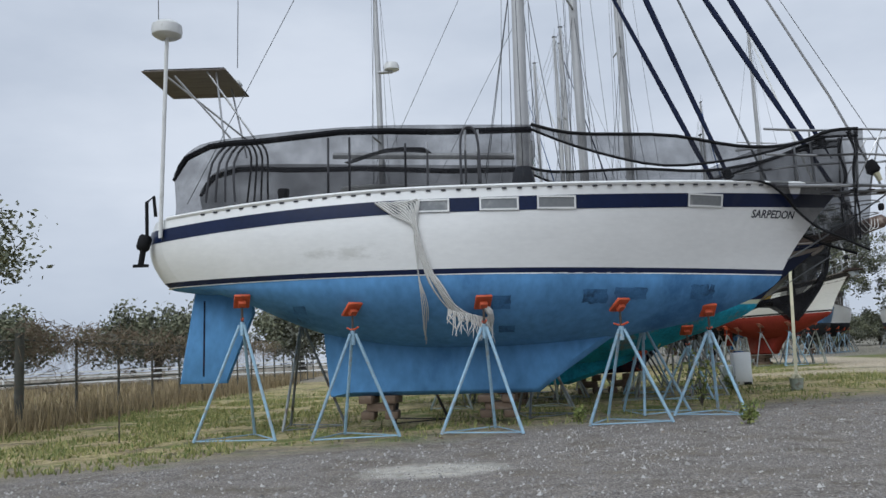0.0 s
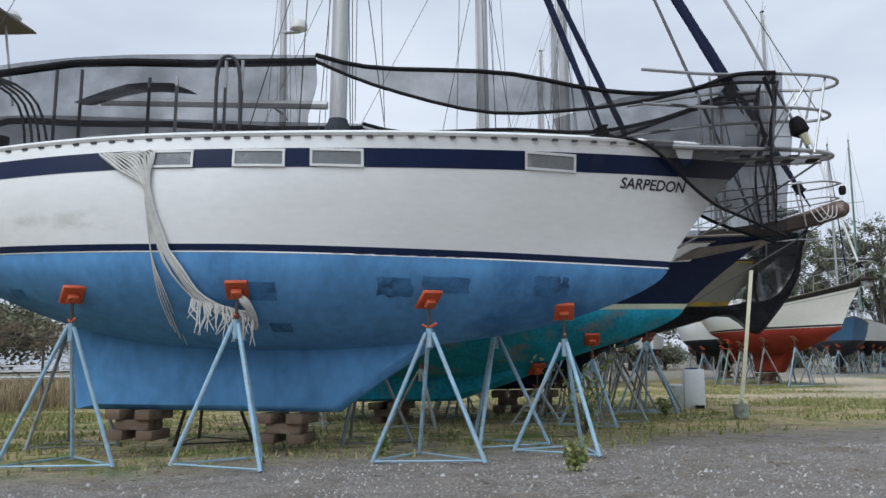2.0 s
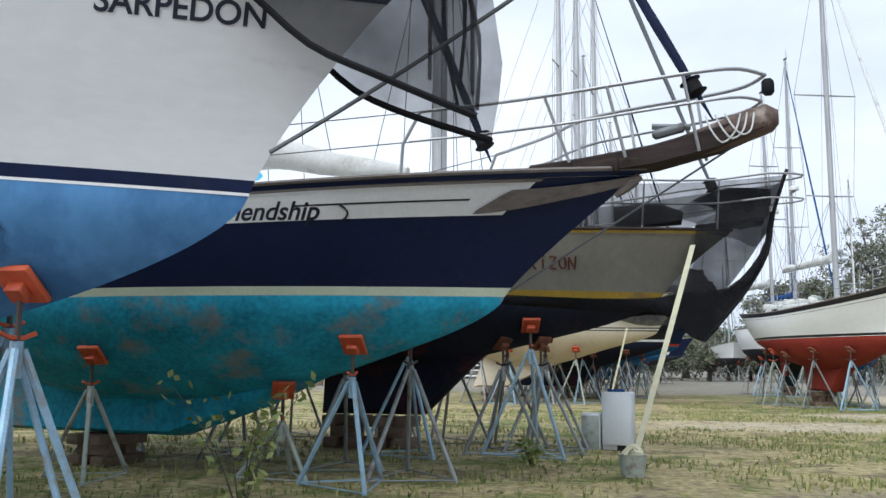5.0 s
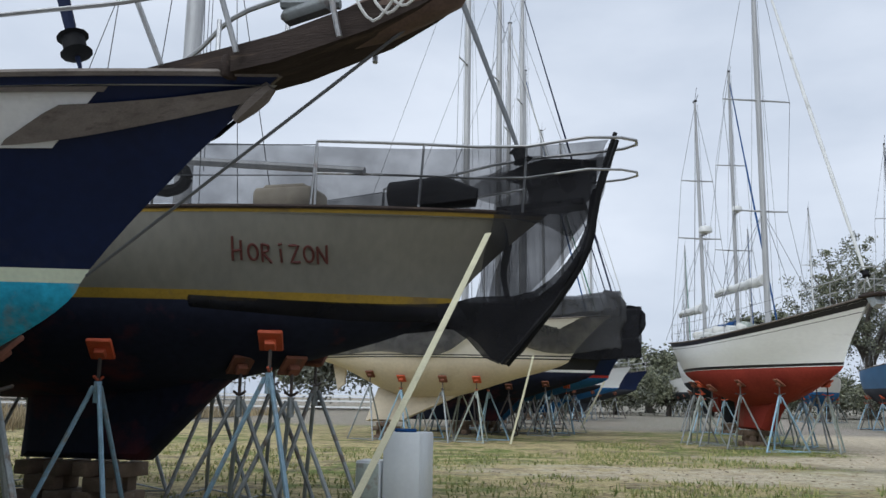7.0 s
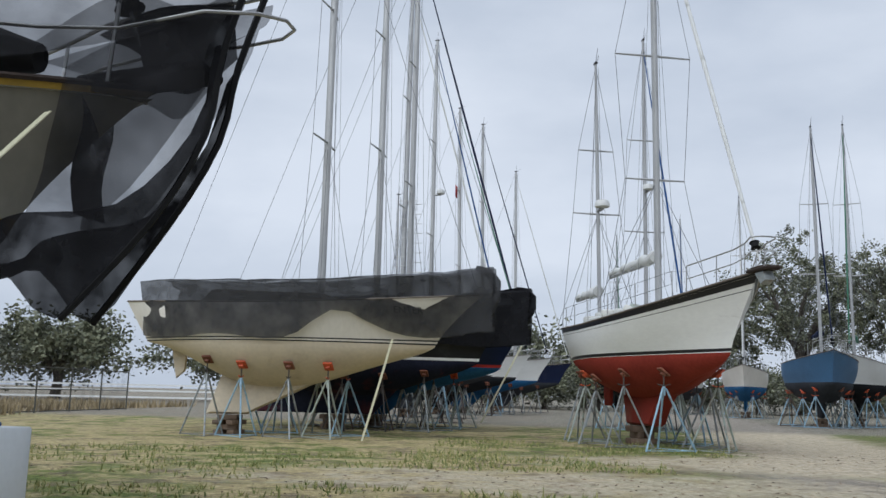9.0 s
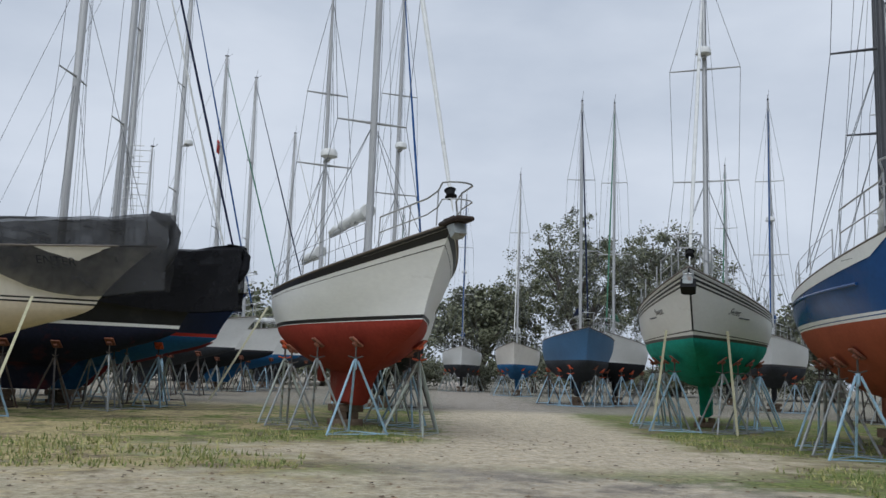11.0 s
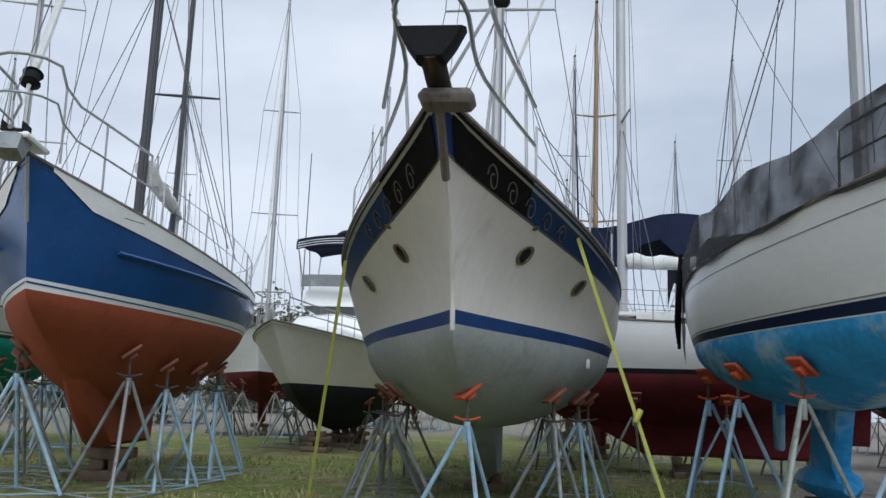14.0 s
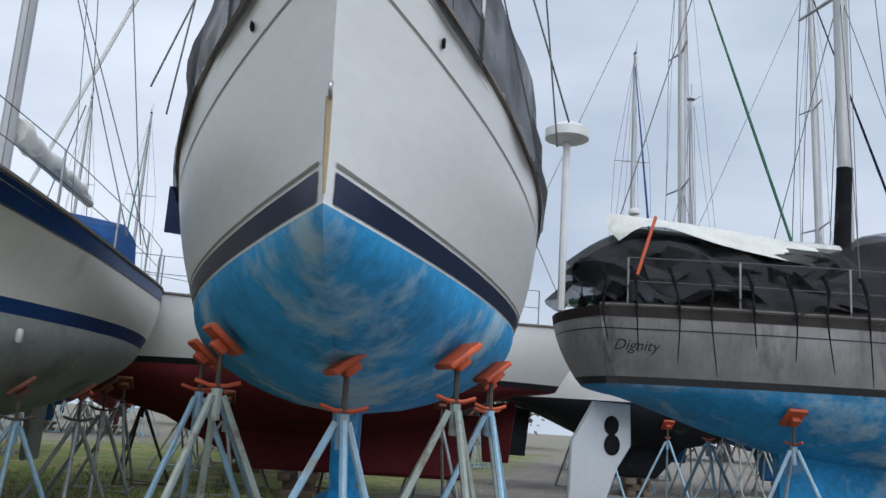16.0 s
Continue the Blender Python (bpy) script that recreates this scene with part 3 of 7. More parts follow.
def jack_stand(place, h, turn, lean, colour, legs=3):
    """A screw stand: splayed tube legs, ties along the ground, a screw with a handle, and a swivelling pad."""
    key = (round(h * 8) / 8, colour, legs)
    if key not in stand_cache:
        hh = key[0]
        t = thing("jack_stand", "", "boat stand", None, "stands under the boats")
        paint = STANDS[colour]
        top = hh - 0.34
        feet = []
        spread = 0.26 + 0.24 * hh
        for i in range(legs):
            a = 2 * math.pi * (i + 0.25) / legs + (0.0, 0.22, -0.16, 0.1)[i % 4]
            f = Vector((math.cos(a) * spread, math.sin(a) * spread, 0.02))
            feet.append(f)
            part("leg", Shape().tube([f, Vector((math.cos(a) * 0.045, math.sin(a) * 0.045, top - 0.05))], 0.026, 7), paint, t)
        for i in range(legs):
            part("ground_tie", Shape().tube([feet[i] + Vector((0, 0, 0.02)), feet[(i + 1) % legs] + Vector((0, 0, 0.02))], 0.012, 5), paint, t)
        part("sleeve", Shape().tube([(0, 0, top - 0.22), (0, 0, top)], 0.04, 8), paint, t)
        part("screw", Shape().tube([(0, 0, top - 0.02), (0, 0, hh - 0.05)], 0.02, 6), STANDS[3], t)
        part("screw_handle", Shape().tube([(-0.16, 0, top + 0.05), (-0.06, 0, top + 0.02), (0.06, 0, top + 0.02), (0.16, 0, top + 0.05)], 0.016, 5), ORANGE if colour in (0, 2) else STANDS[3], t)
        pm = pose(0, 0, 0, 0, -38, 0).to_3x3().to_4x4()
        pad = part("pad", Shape().box((0, 0, hh), (0.30, 0.26, 0.045), pm, 0.012), (ORANGE, DULLPAD, ORANGE, DULLPAD, DULLPAD)[colour], t, "painted steel and plywood pad")
        part("pad_bracket", Shape().box((0.02, 0, hh - 0.05), (0.12, 0.12, 0.07), pm, 0.01), (ORANGE, DULLPAD, ORANGE, DULLPAD, DULLPAD)[colour], pad)
        stand_cache[key] = t
        first = t
    else:
        first = None
    m = pose(place[0], place[1], 0, lean, 0, turn)
    names = ("pale blue", "galvanised grey", "grey-green", "rusty dark", "worn blue")
    lab = names[colour] + " tripod stand with " + ("an orange" if colour in (0, 2) else "a dull rust") + " pad under a hull"
    if first:
        first.matrix_world = m
        return tagged(first, lab)
    return tagged(copy_thing(stand_cache[key], m), lab)


def prop_up(boat_m, hull, stations, v=0.62, out=0.10, seed=0, sides=(-1, 1), colours=(0, 1, 2), legs=3, turn0=0):
    rnd = random.Random(seed)
    for side in sides:
        for u in stations:
            p = hull.point(u, v)
            q = boat_m @ Vector((p.x, side * (p.y + out), p.z - 0.04))
            c = boat_m @ Vector((p.x, 0, p.z))
            ang = math.degrees(math.atan2(c.y - q.y, c.x - q.x)) + 180 + turn0
            jack_stand((q.x, q.y), q.z, ang, 0, rnd.choice(colours), legs)


def block_stack(m, x, y, top, w=0.6, label="stack of rough timber blocks under a keel"):
    """Crossed timbers and a concrete block that carry a keel."""
    t = thing("keel_blocks", label, "timber block", m @ pose(x, y, 0))
    z, i = 0.0, 0
    n = max(2, round(top / 0.15))
    for i in range(n):
        h = top / n
        if i % 2:
            for o in (-0.14, 0.14):
                part("timber", Shape().box((0, o, z + h / 2), (w * 0.9, 0.2, h - 0.004), pose(0, 0, 0, 0, 0, 3 * i).to_3x3().to_4x4(), 0.012), BLOCKW, t)
        else:
            for o in (-0.2, 0.2):
                part("timber", Shape().box((o, 0, z + h / 2), (0.22, w * 1.2, h - 0.004), pose(0, 0, 0, 0, 0, -4 * i).to_3x3().to_4x4(), 0.012), BLOCKW, t)
        z += h
    return t


def sailing_boat(label, place, heading, hull, bottom, boot, sides, extra=(), keel=None, rudder=None, rail=GREYTEAK, deck=DECK, boot_top=0.09, name="sailing_boat", keel_t=0.12, rail_r=0.024, trim=0.0):
    """The bare boat: skin in paint bands, deck, rail, keel and rudder. extra: (from, to, material, name) as fractions of the topsides."""
    m = pose(place[0], place[1], 0, 0, trim, heading)
    b = thing(name, label, "sailboat", m)
    part("bottom", hull.band(lambda u: 0.0, lambda u: 1.0, 12), bottom, b, "antifouled underbody")
    if boot:
        def up(u):
            return 1 + boot_top / (hull.z_sheer(u) - hull.zw)
        part("boot_stripe", hull.band(lambda u: 1.0, up, 1), boot, b)
    else:
        def up(u):
            return 1.0
    part("hull_side", hull.band(up, lambda u: 2.0, 8), sides, b)
    for lo, hi, mt, nm in extra:
        part(nm, hull.band(lambda u, lo=lo: 1 + lo, lambda u, hi=hi: 1 + hi, 2, proud=0.004), mt, b)
    part("deck", hull.deck(), deck, b)
    for s in hull.rail(rail_r):
        part("toe_rail", s, rail, b)
    if keel:
        part("keel", Shape().plate(keel, keel_t), bottom, b)
    if rudder:
        part("rudder", Shape().plate(rudder, 0.05, inset=0.94), bottom, b)
    return b, m


def edge(hull, x, lift, side, k=0.97):
    """A point over the hull's sheer."""
    u = hull.u_at(x, 2)
    p = hull.point(u, 2)
    return Vector((p.x, side * p.y * k, p.z + lift))


def cloth(boat, top, bottom, mat, rows=8, fold=0.05, seed=0, name="shade_net", label=""):
    """A hanging sheet between an upper and a lower line, with folds."""
    n = max(len(top), len(bottom))
    grid = []
    for i in range(rows + 1):
        row = []
        for j in range(n):
            a, b = Vector(top[min(j, len(top) - 1)]), Vector(bottom[min(j, len(bottom) - 1)])
            p = a.lerp(b, i / rows)
            w = fold * math.sin(math.pi * i / rows) if rows > 1 else 0
            q = Vector((p.x * 2.3 + seed * 7.1, p.z * 1.6, seed + p.y * 2.3))
            row.append(p + Vector((noise.noise(q), noise.noise(q + Vector((5, 3, 1))), noise.noise(q * 1.7) * 0.5)) * w * 2)
        grid.append(row)
    return part(name, Shape().grid(grid), mat, boat, label)


def along(points, n):
    """n + 1 points spaced along a polyline, smoothed."""
    pts = [Vector(p) for p in points]
    out = []
    for i in range(n + 1):
        f = i / n * (len(pts) - 1)
        k = min(int(f), len(pts) - 2)
        t = f - k
        p0, p1, p2, p3 = pts[max(k - 1, 0)], pts[k], pts[k + 1], pts[min(k + 2, len(pts) - 1)]
        out.append(0.5 * ((2 * p1) + (p2 - p0) * t + (2 * p0 - 5 * p1 + 4 * p2 - p3) * t * t + (3 * p1 - p0 - 3 * p2 + p3) * t ** 3))
    return out


def ribbon(points, w, across, thick=0.004):
    """A flat strap along a line."""
    a = Vector(across).normalized() * w / 2
    s = Shape()
    d = (Vector(points[-1]) - Vector(points[0])).normalized().cross(a).normalized() * thick
    rows = [[Vector(p) - a - d, Vector(p) + a - d, Vector(p) + a + d, Vector(p) - a + d] for p in points]
    s.grid(rows, True)
    return s


def strap(label, a, b, w, mat, across, name="tie_down_strap", droop=0.02):
    return solo(name, ribbon(sag(a, b, droop, 10), w, across), mat, label, "strap")


def portlight(boat, hull, x, z, side, w=0.46, h=0.17, slope=0.0):
    """A framed window in the topsides."""
    def bent(dx0, dx1, dz0, dz1, out):
        rows = []
        for k in range(5):
            px = x + mix(dx0, dx1, k / 4)
            rows.append([(px, side * (hull.on(px, z + q) + o), z + q + slope * (px - x)) for q, o in ((dz0, -0.01), (dz0, out), (dz1, out), (dz1, -0.01))])
        s = Shape().grid(rows, True)
        s.f.append((0, 1, 2, 3))
        s.f.append((16, 17, 18, 19))
        return s
    f = part("portlight_pane", bent(-w / 2, w / 2, -h / 2, h / 2, 0.014), GLASS, boat)
    e = 0.028
    part("frame_bar", bent(-w / 2 - e, w / 2 + e, h / 2, h / 2 + e, 0.026), WINDOWF, f)
    part("frame_bar", bent(-w / 2 - e, w / 2 + e, -h / 2 - e, -h / 2, 0.026), WINDOWF, f)
    part("frame_bar", bent(-w / 2 - e, -w / 2, -h / 2, h / 2, 0.026), WINDOWF, f)
    part("frame_bar", bent(w / 2, w / 2 + e, -h / 2, h / 2, 0.026), WINDOWF, f)


def round_port(boat, hull, x, z, side, r=0.13, stretch=1.0):
    """A round port set in the topsides."""
    rim, pane = [], []
    e1 = Vector((1, (hull.on(x + 0.1, z) - hull.on(x - 0.1, z)) / 0.2, 0)).normalized()
    e2 = Vector((0, (hull.on(x, z + 0.1) - hull.on(x, z - 0.1)) / 0.2, 1))
    e2 = (e2 - e1 * e2.dot(e1)).normalized()
    for k in range(16):
        a = 2 * math.pi * k / 16
        for rr, lst in ((r, pane), (r * 1.22, rim)):
            q = (e1 * math.cos(a) * stretch + e2 * math.sin(a)) * rr
            px, pz = x + q.x, z + q.z
            lst.append((px, side * (hull.on(px, pz) + 0.012), pz))
    p = part("port_pane", Shape().face(pane if side < 0 else pane[::-1]), DARKPORT, boat)
    out = [(q[0], q[1] + side * 0.02, q[2]) for q in rim]
    inn = [(q[0], q[1] + side * 0.02, q[2]) for q in pane]
    part("port_rim", Shape().grid([rim, out, inn, pane], True), BRASS, p)


def anchor_roller(boat, x, z, reach=0.6, mat=None):
    mat = mat or STEEL
    r = part("anchor_roller", Shape().box((x + reach / 2, 0, z), (reach, 0.22, 0.05), None, 0.01).box((x + reach / 2, -0.1, z + 0.05), (reach, 0.015, 0.1)).box((x + reach / 2, 0.1, z + 0.05), (reach, 0.015, 0.1)), mat, boat)
    part("anchor_shank", Shape().tube([(x - 0.3, 0, z + 0.08), (x + reach + 0.05, 0, z + 0.02)], 0.025, 6), STANDS[1], r)
    part("anchor_fluke", Shape().plate([(x + reach - 0.35, z - 0.02), (x + reach + 0.02, z - 0.02), (x + reach + 0.12, z - 0.22), (x + reach - 0.1, z - 0.30)], 0.11), STANDS[1], r)
    return r


def generic_boat(label, place, heading, bottom, boot, sides, seed=0, length=8.6, beam=1.65, mast_h=12.5, bow=0.9, extra=(), stands=(0.3, 0.55, 0.8), zw=2.2, cover=None, mast_mat=None, ketch=False, keel="fin", transom=0.5, mast_x=None, spread=None, radar=None, legs=3):
    """A plainer boat of the farther rows."""
    r = random.Random(seed)
    h = Hull(length, beam, zw, zw - 1.05, (zw + 1.1, zw + 1.0, zw + 1.45), bow, 0.6, forefoot=1.8, afterfoot=1.2, transom=transom, plump=1.8, bow_fine=1.7)
    kb = 0.45
    kl = [(-length * 0.62, kb), (-length * 0.66, zw - 0.7), (-length * 0.36, zw - 0.7), (-length * 0.48, kb)] if keel == "fin" else [(-length * 0.85, kb), (-length * 0.87, zw - 0.5), (-length * 0.24, zw - 0.6), (-length * 0.45, kb)]
    b, m = sailing_boat(label, place, heading, h, bottom, boot, sides, extra, kl, [(-length * 0.93, 0.8), (-length * 0.94, zw - 0.2), (-length * 0.87, zw - 0.3), (-length * 0.88, 0.8)], boot_top=0.1)
    prop_up(m, h, stands, 0.6, 0.06, seed, (-1, 1), (1, 1, 2, 3, 1, 0), legs)
    block_stack(m, -length * 0.54, 0, kb - 0.02)
    cabin(b, h, -length * 0.8, -length * 0.28, beam * 0.62, beam * 0.35, 0.42, DECK, 3)
    pulpit(b, h, 0.6, 0.86, 0.25)
    lifelines(b, h, 0.1, 0.82, 6)
    mx = mast_x if mast_x is not None else -length * 0.4
    _, top = mast(b, mx, zw + 1.45, mast_h, 0.115, spread or ((0.36, 0.85), (0.66, 0.7)), 0.008 * r.uniform(-1, 2), None, (-length - 0.5, 0, zw + 1.1), beam * 0.85, mast_mat, True, radar, 0.008)
    furled(b, (bow * 0.8, 0, zw + 1.5), (top.x, 0, top.z - 0.4), 0.04, cover or SAILW)
    boom(b, mx - 0.1, zw + 2.4, length * 0.36, 0.06, cover or SAILW)
    if ketch:
        mast(b, -length * 0.86, zw + 1.2, mast_h * 0.66, 0.07, ((0.5, 0.6),), 0.01, None, None, beam * 0.7, mast_mat, True, None, 0.008)
    return b, m, h


# ---- ground ----
def ground_material():
    mat = bpy.data.materials.new("yard_ground")
    mat.use_nodes = True
    n, l = links(mat)
    b = n["Principled BSDF"]
    b.inputs["Roughness"].default_value = 0.95
    co = n.new("ShaderNodeTexCoord")
    sep = n.new("ShaderNodeSeparateXYZ")
    l.new(co.outputs["Object"], sep.inputs[0])

    def noise_tex(scale, detail=5, rough=0.6):
        t = n.new("ShaderNodeTexNoise")
        t.inputs["Scale"].default_value, t.inputs["Detail"].default_value, t.inputs["Roughness"].default_value = scale, detail, rough
        l.new(co.outputs["Object"], t.inputs["Vector"])
        return t.outputs["Fac"]

    def math_node(op, a, c=None, d=None):
        t = n.new("ShaderNodeMath")
        t.operation = op
        for i, v in enumerate((a, c, d)):
            if v is None:
                continue
            if isinstance(v, (int, float)):
                t.inputs[i].default_value = v
            else:
                l.new(v, t.inputs[i])
        return t.outputs[0]

    def step(v, lo, hi):
        t = n.new("ShaderNodeMapRange")
        t.inputs["From Min"].default_value, t.inputs["From Max"].default_value = lo, hi
        l.new(v, t.inputs["Value"])
        return t.outputs["Result"]

    def ramp(v, stops):
        t = n.new("ShaderNodeValToRGB")
        e = t.color_ramp.elements
        e[0].position, e[0].color = stops[0][0], (*stops[0][1], 1)
        e[1].position, e[1].color = stops[-1][0], (*stops[-1][1], 1)
        for p, c in stops[1:-1]:
            x = e.new(p)
            x.color = (*c, 1)
        l.new(v, t.inputs["Fac"])
        return t.outputs["Color"]

    def blend(f, a, c):
        t = n.new("ShaderNodeMixRGB")
        l.new(f, t.inputs[0])
        l.new(a, t.inputs[1])
        l.new(c, t.inputs[2])
        return t.outputs["Color"]

    gx, gy = sep.outputs[0], sep.outputs[1]
    big, mid, fine, grit = noise_tex(0.22), noise_tex(1.3, 6), noise_tex(9, 6, 0.7), noise_tex(45, 4, 0.75)
    # grey gravel lane, sand track, grass
    gravel = ramp(grit, [(0.32, (0.060, 0.050, 0.043)), (0.5, (0.215, 0.19, 0.168)), (0.66, (0.55, 0.51, 0.46))])
    sand = ramp(fine, [(0.3, (0.29, 0.225, 0.145)), (0.5, (0.54, 0.455, 0.325)), (0.72, (0.72, 0.655, 0.53))])
    grass = ramp(fine, [(0.3, (0.034, 0.060, 0.008)), (0.5, (0.125, 0.170, 0.026)), (0.7, (0.30, 0.300, 0.085))])
    dry = ramp(fine, [(0.3, (0.12, 0.10, 0.045)), (0.55, (0.31, 0.25, 0.125)), (0.75, (0.45, 0.38, 0.23))])
    # mud and old leaves trodden into the gravel
    gravel = blend(math_node("MULTIPLY", step(math_node("ADD", math_node("MULTIPLY", mid, 0.7), math_node("MULTIPLY", fine, 0.3)), 0.49, 0.60), 0.5), gravel, ramp(fine, [(0.3, (0.05, 0.040, 0.026)), (0.5, (0.14, 0.110, 0.070)), (0.72, (0.27, 0.225, 0.155))]))
    wob = math_node("MULTIPLY_ADD", mid, 2.6, math_node("MULTIPLY", big, 4.0))
    # distance past the gravel lane's far edge: a lane running from the start towards the turn
    lane = math_node("SUBTRACT", math_node("SUBTRACT", gy, math_node("MULTIPLY", gx, 0.52)), wob)
    out_lane = step(lane, 9.2, 11.8)
    slant = math_node("ADD", math_node("ADD", gy, math_node("MULTIPLY", math_node("SUBTRACT", gx, 18.0), 0.8)), wob)
    yard = math_node("MULTIPLY", step(math_node("ADD", gx, wob), 18.2, 20.5), math_node("SUBTRACT", 1.0, step(slant, 35.6, 37.2)))
    out_lane = math_node("MULTIPLY", out_lane, math_node("SUBTRACT", 1.0, yard))
    cover = step(mid, 0.42, 0.56)
    # the grass is drier on the open side of the yard
    parched = math_node("MULTIPLY", math_node("SUBTRACT", 1.0, step(gx, 11.0, 17.0)), 0.075)
    straw = ramp(fine, [(0.3, (0.19, 0.150, 0.06)), (0.55, (0.53, 0.43, 0.215)), (0.75, (0.76, 0.65, 0.42))])
    dry = blend(math_node("MULTIPLY", parched, 11.0), dry, straw)
    turf = blend(step(math_node("ADD", math_node("ADD", math_node("MULTIPLY", mid, 0.6), math_node("MULTIPLY", big, 0.4)), parched), 0.49, 0.59), grass, dry)
    # bare trodden soil between the tufts
    soil = ramp(fine, [(0.3, (0.05, 0.036, 0.022)), (0.5, (0.15, 0.115, 0.070)), (0.72, (0.30, 0.245, 0.165))])
    turf = blend(math_node("MULTIPLY", step(noise_tex(0.9, 7, 0.7), 0.53, 0.60), 0.75), turf, soil)
    c = blend(out_lane, gravel, turf)
    # the sand track that runs between the rows
    axis = math_node("ADD", math_node("MULTIPLY", math_node("SUBTRACT", gx, 19.5), 0.98), math_node("MULTIPLY", math_node("SUBTRACT", gy, 38.0), -0.10))
    band = math_node("ABSOLUTE", math_node("ADD", axis, math_node("ADD", math_node("MULTIPLY", math_node("SUBTRACT", mid, 0.5), 3.4), math_node("MULTIPLY", math_node("SUBTRACT", fine, 0.5), 1.6))))
    track = math_node("MULTIPLY", math_node("SUBTRACT", 1.0, step(band, 1.9, 3.0)), step(math_node("ADD", gy, mid), 32.5, 35.0))
    c = blend(track, c, sand)
    # worn sandy apron where the lane bends
    ax = math_node("POWER", math_node("DIVIDE", math_node("SUBTRACT", gx, 14.5), 6.5), 2)
    ay = math_node("POWER", math_node("DIVIDE", math_node("SUBTRACT", gy, 30.6), 2.0), 2)
    apron = math_node("SUBTRACT", 1.0, step(math_node("ADD", math_node("ADD", ax, ay), math_node("ADD", math_node("MULTIPLY", math_node("SUBTRACT", mid, 0.5), 5.5), math_node("MULTIPLY", math_node("SUBTRACT", fine, 0.5), 2.5))), 0.3, 1.3))
    c = blend(math_node("MULTIPLY", apron, 0.8), c, sand)
    bx = math_node("POWER", math_node("DIVIDE", math_node("SUBTRACT", gx, 18.5), 6.0), 2)
    by = math_node("POWER", math_node("DIVIDE", math_node("SUBTRACT", gy, 35.6), 2.2), 2)
    bend = math_node("SUBTRACT", 1.0, step(math_node("ADD", math_node("ADD", bx, by), math_node("ADD", math_node("MULTIPLY", math_node("SUBTRACT", mid, 0.5), 4.0), math_node("MULTIPLY", math_node("SUBTRACT", fine, 0.5), 2.5))), 0.4, 1.3))
    c = blend(math_node("MULTIPLY", bend, 0.9), c, sand)
    # grey hardstanding far along the track
    c = blend(math_node("MULTIPLY", step(math_node("ADD", gy, wob), 55.0, 59.0), 0.8), c, gravel)
    # pale spilled lime beside the start
    sx = math_node("POWER", math_node("DIVIDE", math_node("SUBTRACT", gx, -0.15), 0.85), 2)
    sy = math_node("POWER", math_node("DIVIDE", math_node("SUBTRACT", gy, 9.5), 0.6), 2)
    spill = math_node("SUBTRACT", 1.0, step(math_node("ADD", math_node("ADD", sx, sy), math_node("MULTIPLY", math_node("SUBTRACT", fine, 0.5), 2.2)), 0.5, 1.2))
    pale = ramp(fine, [(0.3, (0.34, 0.31, 0.26)), (0.7, (0.66, 0.63, 0.57))])
    c = blend(spill, c, pale)
    # worn darker and paler patches, and scattered litter
    worn = ramp(noise_tex(2.7, 9, 0.72), [(0.3, (0.58, 0.55, 0.52)), (0.5, (1.0, 1.0, 1.0)), (0.68, (1.25, 1.22, 1.15))])
    mul = n.new("ShaderNodeMixRGB")
    mul.blend_type = "MULTIPLY"
    mul.inputs[0].default_value = 0.85
    l.new(c, mul.inputs[1])
    l.new(worn, mul.inputs[2])
    litter = step(noise_tex(16, 5, 0.8), 0.66, 0.70)
    brown = ramp(grit, [(0.3, (0.05, 0.035, 0.022)), (0.7, (0.16, 0.10, 0.06))])
    c = blend(math_node("MULTIPLY", litter, 0.75), mul.outputs["Color"], brown)
    l.new(c, b.inputs["Base Color"])
    bp = n.new("ShaderNodeBump")
    bp.inputs["Strength"].default_value, bp.inputs["Distance"].default_value = 0.9, 0.04
    l.new(math_node("ADD", math_node("MULTIPLY", grit, 0.6), fine), bp.inputs["Height"])
    l.new(bp.outputs["Normal"], b.inputs["Normal"])
    return mat


def ground_z(x, y):
    near = max(0.0, 1 - max(0, math.hypot(x - 14, y - 22) - 30) / 40)
    return near * 0.035 * noise.noise(Vector((x * 0.35, y * 0.35, 0)))


gs = Shape()
lines_x = [-900, -400, -150, -70] + [-40 + 1.0 * i for i in range(121)] + [110, 200, 450, 950]
lines_y = [-900, -400, -150, -60] + [-20 + 1.0 * i for i in range(121)] + [140, 250, 500, 1000]
gs.grid([[(x, y, ground_z(x, y)) for x in lines_x] for y in lines_y])
ground = solo("ground", gs, ground_material(), "gravel lane, sand track and rough grass of a boatyard", "", "structure")


# ---- the boats of the near row ----
# white ketch with pale blue bottom
H1 = Hull(10.12, 1.80, 2.28, 1.15, (3.42, 3.62, 3.82), 1.15, 0.15, forefoot=1.5, afterfoot=0.7, transom=0.40, wide=0.47, plump=1.9, rise_stern=0.9, rise_bow=0.35, bulge=0.3, round_stern=0.42, bow_fine=1.8)
sarp, sarp_m = sailing_boat("white ketch with navy stripe, pale blue bottom and shade net", (5.79, 14.87), -2, H1, SKYBLUE, NAVY, WHITE, trim=1.6, boot_top=0.095,
    extra=((0.0, 0.012, STRIPEW, "pinstripe"),),
    keel=[(-7.75, 0.38), (-7.9, 1.75), (-2.3, 1.6), (-3.0, 1.25), (-3.75, 0.74), (-4.2, 0.40)], keel_t=0.17, rail=WHITE, rail_r=0.03)
part("sheer_stripe", H1.band(lambda u: 2 - 0.385 / (H1.z_sheer(u) - H1.zw), lambda u: 2 - 0.165 / (H1.z_sheer(u) - H1.zw), 2, proud=0.005), NAVY, sarp)
